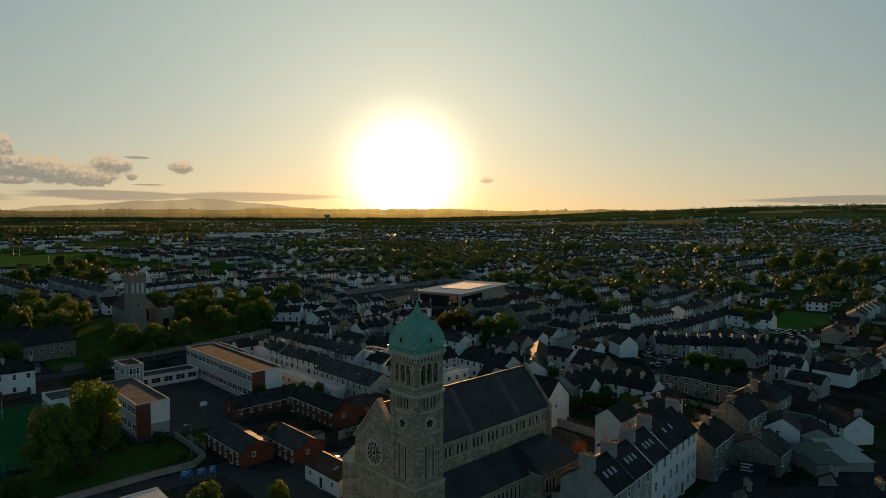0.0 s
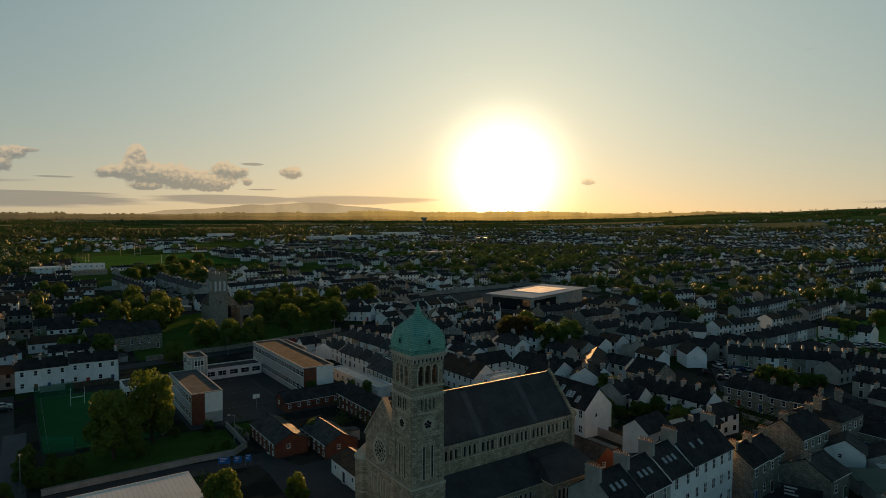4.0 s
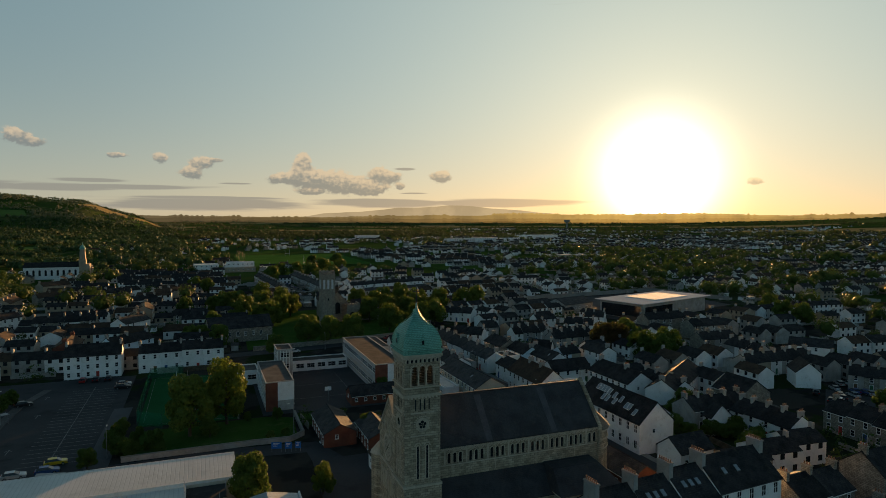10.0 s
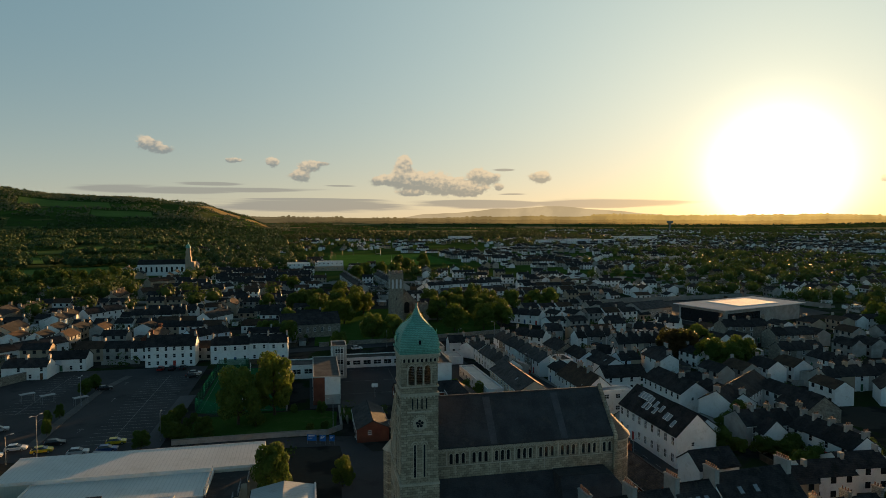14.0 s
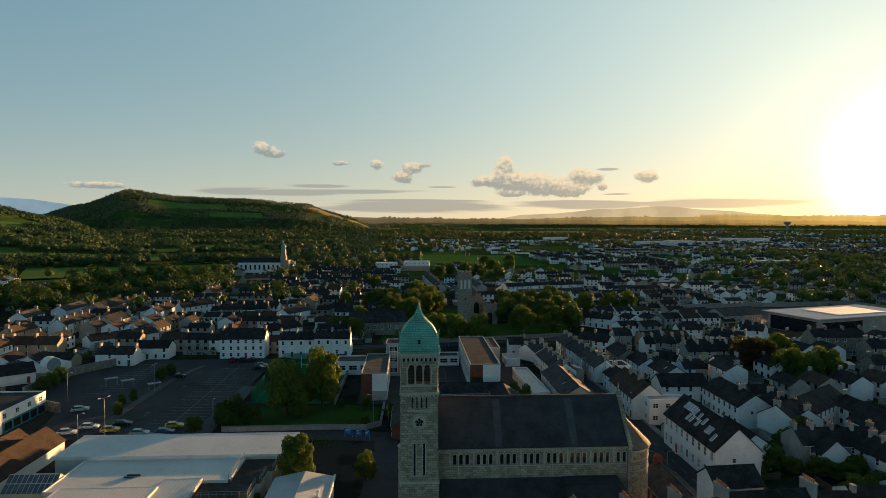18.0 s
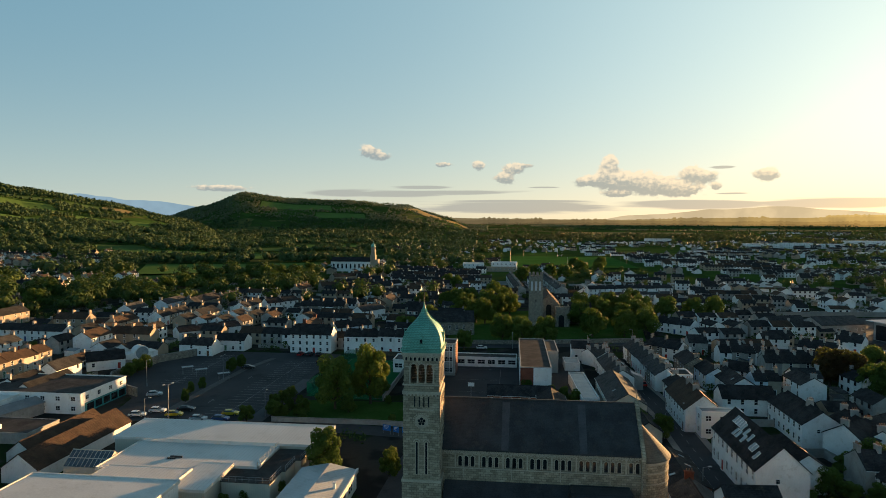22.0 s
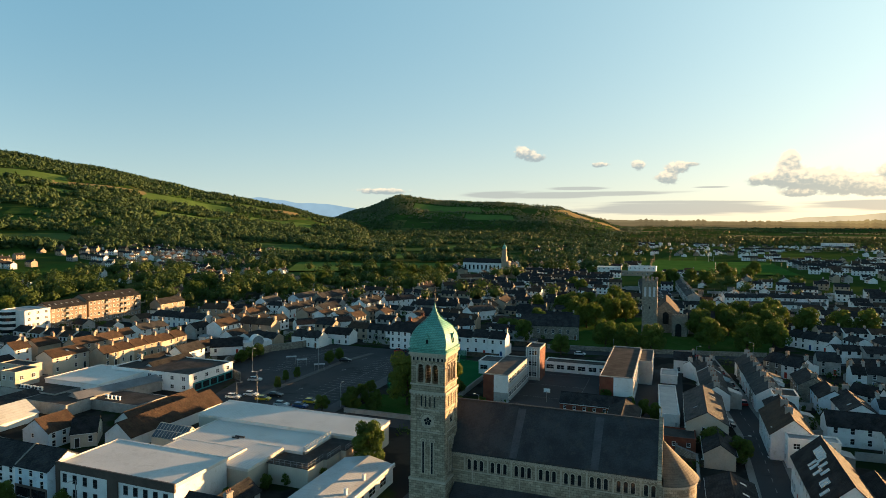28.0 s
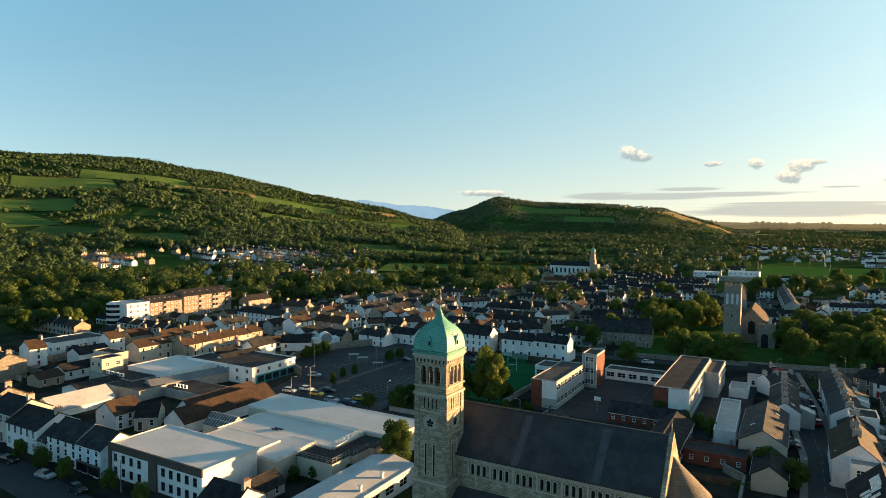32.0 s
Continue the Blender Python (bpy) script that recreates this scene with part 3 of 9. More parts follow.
        part("lucarne_opening", arch_pane(0.34, 29.65, 30.15), GLASS, dome, m=pose(0, 0, 0, 0, 0, 90 * i) @ pose(0, -3.14, 0))
    fr = Shape()
    for s in range(4):
        mm = Matrix.Rotation(math.pi / 2 * s, 4, "Z")
        for i in range(26):
            x = -3.1 + i * 0.248
            fr.box(x * 0.97 - 0.07, -3.17, 28.5, x * 0.97 + 0.07, -3.05, 28.82, 0, mm)
    part("cresting", fr, COPPER, dome)
    fin = Shape()
    fin.tube(0, 0, 35.4, 36.1, 0.09, 0.05)
    for z, r in ((35.55, 0.2), (35.95, 0.13)):
        fin.tube(0, 0, z - 0.1, z, 0.05, r), fin.tube(0, 0, z, z + 0.1, r, 0.05)
    fin.box(-0.045, -0.045, 36.0, 0.045, 0.045, 37.9)
    fin.box(-0.5, -0.04, 37.1, 0.5, 0.04, 37.2)
    part("cross", fin, DARK_METAL, dome, "slender dark metal cross")


def _spike(x, y, z, h):
    sh = Shape()
    sh.tube(x, y, z, z + h * 0.5, 0.05, 0.08, 6)
    sh.tube(x, y, z + h * 0.5, z + h, 0.08, 0.01, 6)
    return sh


NY0, NY1, NR = 0.6, 12.0, 6.3        # nave walls and ridge line
NX0, NX1 = -2.4, 33.4
ZE, ZR = 12.6, 19.0


def slab(sh, a, b, c, d, t, slot=0):
    """A thick sloping slab with the top corners a, b, c, d."""
    sh.prism([a, b, c, d], (0, 0, -t), slot)


def nave():
    core = Shape()
    core.prism([(NX0 + 0.6, NY0 + 0.5, -1), (NX0 + 0.6, NY1 - 0.5, -1), (NX0 + 0.6, NY1 - 0.5, ZE - 0.3), (NX0 + 0.6, NR, ZR - 0.5), (NX0 + 0.6, NY0 + 0.5, ZE - 0.3)], (NX1 - NX0 - 1.2, 0, 0))
    body = part("nave", core, CHURCH_STONE, church)
    ops, x = [], 5.6
    for g in range(8):
        for i in range(3):
            ops.append((x - 2.86 + i * 0.98, 0.56, 9.75, 11.15))
        x += 3.72
    for side, m in ((0, pose(2.86, NY0, 0)), (1, pose(NX1, NY1, 0, 0, 0, 180))):
        w = Shape()
        arch_wall(w, NX1 - 2.86, -2.3, ZE, ops if side == 0 else [(NX1 - 2.86 - o[0], *o[1:]) for o in ops], 0.5)
        part("clerestory_wall", w, CHURCH_STONE, body, m=m)
        tr = Shape()
        for o in ops:
            arch_ring(tr, o[0] if side == 0 else NX1 - 2.86 - o[0], o[1], o[2], o[3], 0.12, 0.06)
        tr.box(0, -0.12, 9.45, NX1 - 2.86, 0.02, 9.6)
        tr.box(0, -0.1, 12.0, NX1 - 2.86, 0.02, 12.1)
        for i in range(46):
            arch_ring(tr, 0.4 + i * 0.65, 0.4, 11.6, 11.72, 0.1, 0.13, seg=5, legs=False)
        for g in range(8):
            tr.box(5.6 - 2.86 + g * 3.72 - 0.85, -0.1, 9.6, 5.6 - 2.86 + g * 3.72 - 0.6, 0.02, 12.0)
        for i in range(80):
            cx = 0.3 + i * 0.378
            tr.box(cx - 0.08, -0.16, 12.1, cx + 0.08, 0.02, 12.32)
        tr.box(0, -0.28, 12.32, NX1 - 2.86, 0.02, ZE)
        part("clerestory_moulding", tr, CHURCH_TRIM, body, m=m)
        for o in ops:
            part("clerestory_pane", arch_pane(o[1], o[2], o[3]), GLASS, body, m=m @ pose(o[0] if side == 0 else NX1 - 2.86 - o[0], 0.22, 0))
        for i in range(4):
            dp = Shape()
            dp.tube(3.35 + i * 7.44, -0.16, 8.0, 12.3, 0.06, 0.06, 6)
            part("downpipe", dp, CHURCH_TRIM, body, "pale downpipe", m=m)
    rf = Shape()
    slab(rf, (NX0 + 0.5, NY0 - 0.35, ZE + 0.02), (NX1 - 0.3, NY0 - 0.35, ZE + 0.02), (NX1 - 0.3, NR, ZR), (NX0 + 0.5, NR, ZR), 0.25)
    slab(rf, (NX0 + 0.5, NR, ZR), (NX1 - 0.3, NR, ZR), (NX1 - 0.3, NY1 + 0.35, ZE + 0.02), (NX0 + 0.5, NY1 + 0.35, ZE + 0.02), 0.25)
    part("nave_roof", rf, CHURCH_SLATE, church, "dark slate roof with two paler bands")
    # paler bands where the slates were renewed
    for bx in (12.0, 24.0):
        bd = Shape()
        dz = (ZR - ZE) / (NR - NY0 + 0.35)
        slab(bd, (bx, NY0 - 0.34, ZE + 0.035), (bx + 1.1, NY0 - 0.34, ZE + 0.035), (bx + 1.3, NR - 0.4, ZR - 0.4 * dz + 0.02), (bx + 0.1, NR - 0.4, ZR - 0.4 * dz + 0.02), 0.03)
        part("slate_band", bd, SLATE_BAND, church)
    rg = Shape()
    rg.box(NX0 + 0.5, NR - 0.16, ZR - 0.1, NX1 - 0.3, NR + 0.16, ZR + 0.12)
    part("ridge", rg, CHURCH_SLATE, church)
    # east gable coping with a cross, and the apse
    gb = Shape()
    gb.prism([(NX1 - 0.3, NY0 - 0.6, ZE - 0.3), (NX1 - 0.3, NR, ZR + 0.5), (NX1 - 0.3, NY1 + 0.6, ZE - 0.3), (NX1 - 0.3, NY1 + 0.6, -2.3), (NX1 - 0.3, NY0 - 0.6, -2.3)], (0.6, 0, 0))
    part("east_gable", gb, CHURCH_STONE, church)
    cp = Shape()
    for sy in (-1, 1):
        yy = NR + sy * (NR - NY0 + 0.75)
        cp.prism([(NX1 - 0.2, yy, ZE - 0.25), (NX1 - 0.2, NR, ZR + 0.45), (NX1 - 0.2, NR, ZR + 0.62), (NX1 - 0.2, yy, ZE - 0.05)], (0.5, 0, 0))
    part("gable_coping", cp, CHURCH_STONE, church)
    part("gable_finial", _spike(NX1, NR, ZR + 0.7, 1.5), CHURCH_TRIM, church)
    ap = Shape()
    n, rr = 18, 4.7
    pts = [(NX1 + 0.3 + rr * math.cos(-math.pi / 2 + math.pi * i / n), NR + rr * math.sin(-math.pi / 2 + math.pi * i / n)) for i in range(n + 1)]
    ap.prism([(x, y, -2.3) for x, y in pts], (0, 0, 13.3))
    aps = part("apse", ap, CHURCH_STONE, church)
    ac = Shape()
    for zz, oo, hh in ((10.75, 0.18, 0.4), (9.3, 0.08, 0.2), (7.6, 0.08, 0.2)):
        q = [(NX1 + 0.3 + (rr + oo) * math.cos(-math.pi / 2 + math.pi * i / n), NR + (rr + oo) * math.sin(-math.pi / 2 + math.pi * i / n), zz) for i in range(n + 1)]
        ac.prism(q, (0, 0, hh))
    part("apse_cornice", ac, CHURCH_TRIM, aps)
    cone = Shape()
    for i in range(n):
        a, b = pts[i], pts[i + 1]
        s = (rr + 0.35) / rr
        A, B = [(NX1 + 0.3 + (p[0] - NX1 - 0.3) * s, NR + (p[1] - NR) * s, 11.15) for p in (a, b)]
        cone.poly([A, B, (NX1 + 0.3, NR, 16.2)])
        cone.poly([B, A, (a[0], a[1], 11.1), (b[0], b[1], 11.1)])
    part("apse_roof", cone, STONE_SLATE, church, "conical roof of brown stone slates")
    # aisles with lean-to roofs, and the south chapel
    for sy, m in ((1, Matrix.Identity(4)), (-1, Matrix.Translation((0, 2 * NR, 0)) @ Matrix.Diagonal((1, -1, 1, 1)))):
        al = Shape()
        x0 = 3.2 if sy == 1 else NX0 + 1
        al.box(x0, -4.2, -2.3, 30.5, NY0 + 0.3, 4.5)
        al.prism([(x0, -4.2, 4.5), (x0, NY0 + 0.3, 4.5), (x0, NY0 + 0.3, 7.2)], (30.5 - x0, 0, 0))
        ai = part("aisle", al, CHURCH_STONE, church, m=m)
        ar = Shape()
        slab(ar, (x0, -4.65, 4.6), (30.7, -4.65, 4.6), (30.7, NY0, 7.55), (x0, NY0, 7.55), 0.2)
        part("aisle_roof", ar, CHURCH_SLATE, ai, "dark slate lean-to roof")
        tr = Shape()
        tr.box(x0, -4.45, 4.1, 30.5, -4.15, 4.5), tr.box(x0, -4.32, 0.4, 30.5, -4.15, 0.65)
        for i in range(7):
            for j in range(2):
                cx = 5.4 + 1.1 * j + i * 2.1 + (i // 1) * 0.0
                q = len(tr.v)
                arch_ring(tr, cx, 0.5, 1.1, 3.1, 0.14, 0.1)
                for vv in range(q, len(tr.v)):
                    tr.v[vv] = (tr.v[vv][0], tr.v[vv][1] - 4.2, tr.v[vv][2])
                part("aisle_pane", arch_pane(0.5, 1.1, 3.1), GLASS, ai, m=pose(cx, -4.23, 0))
        part("aisle_moulding", tr, CHURCH_TRIM, ai)
        ch = Shape()
        ch.box(21.6, -6.9, -2.3, 32.6, -4.0, 5.0)
        cha = part("chapel", ch, CHURCH_STONE, church, m=m)
        cr = Shape()
        A, B, C, D = (21.2, -7.3, 5.0), (33.0, -7.3, 5.0), (33.0, NY0, 5.0), (21.2, NY0, 5.0)
        E, F, K, J = (22.6, -2.4, 7.5), (31.4, -2.4, 7.5), (31.4, NY0, 7.7), (22.6, NY0, 7.7)
        for f in ((A, B, F, E), (B, C, K, F), (D, A, E, J), (E, F, K, J), (A, D, C, B)):
            cr.poly(f)
        part("chapel_roof", cr, CHURCH_SLATE, cha)
        ct = Shape()
        ct.box(21.4, -7.05, 4.6, 32.8, -4.1, 4.98), ct.box(21.5, -7.0, 1.0, 32.7, -4.1, 1.2)
        for i in range(6):
            cx = 23.0 + (i % 3) * 0.95 + (i // 3) * 4.6
            q = len(ct.v)
            arch_ring(ct, cx, 0.6, 1.6, 3.4, 0.16, 0.1)
            for vv in range(q, len(ct.v)):
                ct.v[vv] = (ct.v[vv][0], ct.v[vv][1] - 6.9, ct.v[vv][2])
            part("chapel_pane", arch_pane(0.6, 1.6, 3.4), GLASS, cha, m=pose(cx, -6.93, 0))
        part("chapel_moulding", ct, CHURCH_TRIM, cha)
    # low sacristy in front of the chapel
    sc = Shape()
    sc.box(19.0, -9.5, -2.3, 32.0, -7.1, -0.2)
    sac = part("sacristy", sc, CHURCH_STONE, church)
    sr = Shape()
    slab(sr, (18.7, -9.8, -0.2), (32.3, -9.8, -0.2), (32.3, -6.95, 0.7), (18.7, -6.95, 0.7), 0.2)
    part("sacristy_roof", sr, CHURCH_SLATE, sac)


def west_front():
    fr = Shape()
    fr.prism([(NX0, 2.86, -2.4), (NX0, NY1 + 0.2, -2.4), (NX0, NY1 + 0.2, ZE - 0.2), (NX0, NR, ZR + 0.6), (NX0, 2.86, 15.6)], (0.7, 0, 0))
    front = part("west_front", fr, CHURCH_STONE, church)
    m = pose(NX0, 7.2, 0, 0, 0, -90)
    rs = Shape()
    ring(rs, 0, 11.2, 1.75, 2.15, -0.16, 0.02, 28), ring(rs, 0, 11.2, 0.35, 0.5, -0.12, 0.02, 16)
    for i in range(12):
        a = 2 * math.pi * i / 12
        mm = Matrix.Translation((0, 0, 11.2)) @ Matrix.Rotation(a, 4, "Y")
        sp = Shape()
        sp.box(0.45, -0.12, -0.05, 1.8, 0.0, 0.05, 0, mm)
        part("rose_spoke", sp, CHURCH_TRIM, front, m=m)
        sp = Shape()
        ring(sp, 1.42 * math.cos(a + 0.26), 11.2 + 1.42 * math.sin(a + 0.26), 0.27, 0.34, -0.13, 0.0, 10)
        part("rose_foil", sp, CHURCH_TRIM, front, m=m)
    part("rose_surround", rs, CHURCH_TRIM, front, m=m)
    g = Shape()
    disc(g, 0, 11.2, 1.76, -0.03, 0.03, 28)
    part("rose_glass", g, GLASS, front, "dark round rose window", m)
    tr = Shape()
    tr.box(-4.9, -0.15, 8.2, 4.3, 0.02, 8.5)
    for i in range(7):
        d = -3.0 + i
        top = 15.6 - abs(d + 0.9) * 0.9 + 0.6
        st = Shape()
        st.box(d - 0.08, -0.1, top - 1.2, d + 0.08, 0.02, top)
        part("gable_strip", st, CHURCH_TRIM, front, m=m)
    for i in range(5):
        st = Shape()
        arch_ring(st, -3.2 + 1.5 * i, 0.8, 4.0, 6.6, 0.15, 0.12)
        part("arch_moulding", st, CHURCH_TRIM, front, m=m)
    part("front_moulding", tr, CHURCH_TRIM, front, m=m)
    cp = Shape()
    cp.prism([(NX0 - 0.15, NY1 + 0.5, ZE - 0.2), (NX0 - 0.15, NR, ZR + 0.6), (NX0 - 0.15, NR, ZR + 0.95), (NX0 - 0.15, NY1 + 0.5, ZE + 0.15)], (0.95, 0, 0))
    cp.prism([(NX0 - 0.15, 2.9, 15.55), (NX0 - 0.15, NR, ZR + 0.6), (NX0 - 0.15, NR, ZR + 0.95), (NX0 - 0.15, 2.9, 15.9)], (0.95, 0, 0))
    part("front_coping", cp, CHURCH_TRIM, front)
    dr = Shape()
    disc(dr, 0, 1.6, 1.0, -0.05, 0.05), dr.box(-1, -0.05, -2.1, 1, 0.05, 1.6)
    part("door", dr, BARK, front, "brown wooden double door", m)
    # polygonal stair turret at the far corner
    tu = Shape()
    tu.tube(NX0 + 0.8, NY1 + 1.6, -2.4, 8.2, 1.9, 1.9, 8)
    tt = part("turret", tu, CHURCH_STONE, church)
    tc = Shape()
    tc.tube(NX0 + 0.8, NY1 + 1.6, 8.2, 10.4, 2.1, 0.1, 8)
    part("turret_roof", tc, CHURCH_TRIM, tt)


CHURCH_SLATE = surface("church_slate", (0.026, 0.027, 0.03), (0.056, 0.058, 0.063), 0.6, 0.35, 5, 0.45, stain=(0.075, 0.07, 0.06), lines=(2, 6.0, 0.5))
SLATE_BAND = surface("renewed_slate", (0.055, 0.058, 0.064), (0.085, 0.088, 0.095), 0.55, 0.5, 4, 0.4, lines=(2, 6.0, 0.4))
tower()
nave()
west_front()

# ---------------------------------------------------------------- houses
G0 = -2.2       # the town's ground
WALLS = {"W": WALL_WHITE, "C": WALL_CREAM, "G": WALL_GREY, "S": WALL_STONE, "T": WALL_TAN, "B": WALL_BLUE, "R": BRICK}
ROOFS = {"s": SLATE, "b": SLATE_BROWN, "g": SLATE_GREY, "f": FELT, "p": FELT_PALE, "w": WHITE_ROOF, "m": GREY_METAL}
WALL_WORDS = {"W": "white rendered", "C": "cream rendered", "G": "grey pebbledashed", "S": "rubble stone", "T": "tan rendered", "B": "pale blue rendered", "R": "red brick"}
ROOF_WORDS = {"s": "dark slate roof", "b": "brown tiled roof", "g": "grey slate roof", "f": "flat dark felt roof", "p": "flat pale felt roof", "w": "white metal roof", "m": "grey metal roof"}
SHUT = random.Random(11)


def relief(name, xs, zs, depth, slot, mats):
    """One connected sheet of cells: depth[j][i] is how far the cell stands out, with the steps between cells closed."""
    sh = Shape()
    nx, nz = len(xs) - 1, len(zs) - 1

    def dp(i, j):
        return depth[j][i] if 0 <= i < nx and 0 <= j < nz else -0.02
    for j in range(nz):
        for i in range(nx):
            y = -depth[j][i]
            sh.poly([(xs[i], y, zs[j]), (xs[i + 1], y, zs[j]), (xs[i + 1], y, zs[j + 1]), (xs[i], y, zs[j + 1])], slot[j][i])
    for j in range(nz):
        for i in range(nx + 1):
            a, b = dp(i - 1, j), dp(i, j)
            if a != b:
                sh.poly([(xs[i], -a, zs[j]), (xs[i], -b, zs[j]), (xs[i], -b, zs[j + 1]), (xs[i], -a, zs[j + 1])], 0)
    for j in range(nz + 1):
        for i in range(nx):
            a, b = dp(i, j - 1), dp(i, j)
            if a != b:
                sh.poly([(xs[i], -a, zs[j]), (xs[i + 1], -a, zs[j]), (xs[i + 1], -b, zs[j]), (xs[i], -b, zs[j])], 0)
    return sh.mesh(name, *mats)


def window_mesh(w, h, bars=1, frame_mat=None):
    F, P = (0.06, 0), (0.015, 1)
    xs = [-w / 2, -w / 2 + 0.08] + ([-0.03, 0.03] if bars > 1 else []) + [w / 2 - 0.08, w / 2]
    zs = [-h / 2 - 0.1, -h / 2, -h / 2 + 0.06, -0.03, 0.03, h / 2 - 0.08, h / 2]
    nx = len(xs) - 1
    full = [F] * nx
    mid = [F if i in (0, nx - 1) or (bars > 1 and i == 2) else P for i in range(nx)]
    rows = [[(0.12, 0)] * nx, full, mid, full, mid, full]
    return relief("window", xs, zs, [[c[0] for c in r] for r in rows], [[c[1] for c in r] for r in rows], (frame_mat or WHITE_PAINT, GLASS))


WIN = {"a": window_mesh(0.95, 1.4), "b": window_mesh(1.3, 1.2, 2), "c": window_mesh(0.8, 0.9), "d": window_mesh(1.0, 1.75, 2), "l": window_mesh(2.6, 1.5, 2)}


def door_mesh(mat):
    sh = Shape()
    sh.box(-0.55, -0.05, 0, 0.55, 0.01, 2.15, 0)
    sh.box(-0.45, -0.07, 0, 0.45, 0.0, 2.05, 1)
    sh.box(-0.7, -0.3, -0.3, 0.7, 0.0, 0.02, 0)
    return sh.mesh("door", WHITE_PAINT, mat)


DOOR_COLOURS = [surface("door_" + n, c, [v * 1.3 for v in c], 0.5, 1, 6, 0.05) for n, c in (("red", (0.3, 0.03, 0.02)), ("green", (0.03, 0.1, 0.05)), ("blue", (0.03, 0.06, 0.16)), ("brown", (0.1, 0.05, 0.025)), ("black", (0.02, 0.02, 0.02)))]
DOORS = [door_mesh(m) for m in DOOR_COLOURS]


def skylight_mesh():
    sh = Shape()
    sh.box(-0.42, -0.6, -0.02, 0.42, 0.6, 0.07, 0), sh.box(-0.34, -0.52, 0.0, 0.34, 0.52, 0.085, 1)
    return sh.mesh("skylight", DARK_METAL, SKYLIGHT)


LIGHT = skylight_mesh()
POT = Shape()
POT.tube(0, 0, 0, 0.08, 0.14, 0.12, 7), POT.tube(0, 0, 0.08, 0.38, 0.1, 0.09, 7), POT.tube(0, 0, 0.38, 0.44, 0.115, 0.115, 7)
POT = POT.mesh("chimney_pot", TERRACOTTA)
STACKS = {}


def stack_mesh(wall, h, pots=0):
    key = (wall, round(h, 1), pots)
    if key not in STACKS:
        sh = Shape()
        for i in range(pots):
            sh.tube(0, -0.35 + 0.7 * i, 1.12, 1.58, 0.13, 0.11, 6, 1)
        sh.box(-0.32, -0.75, -h, 0.32, 0.75, 0.9), sh.box(-0.4, -0.83, 0.9, 0.4, 0.83, 1.08), sh.box(-0.34, -0.77, 1.08, 0.34, 0.77, 1.15)
        STACKS[key] = sh.mesh("chimney", WALLS[wall], TERRACOTTA)
    return STACKS[key]


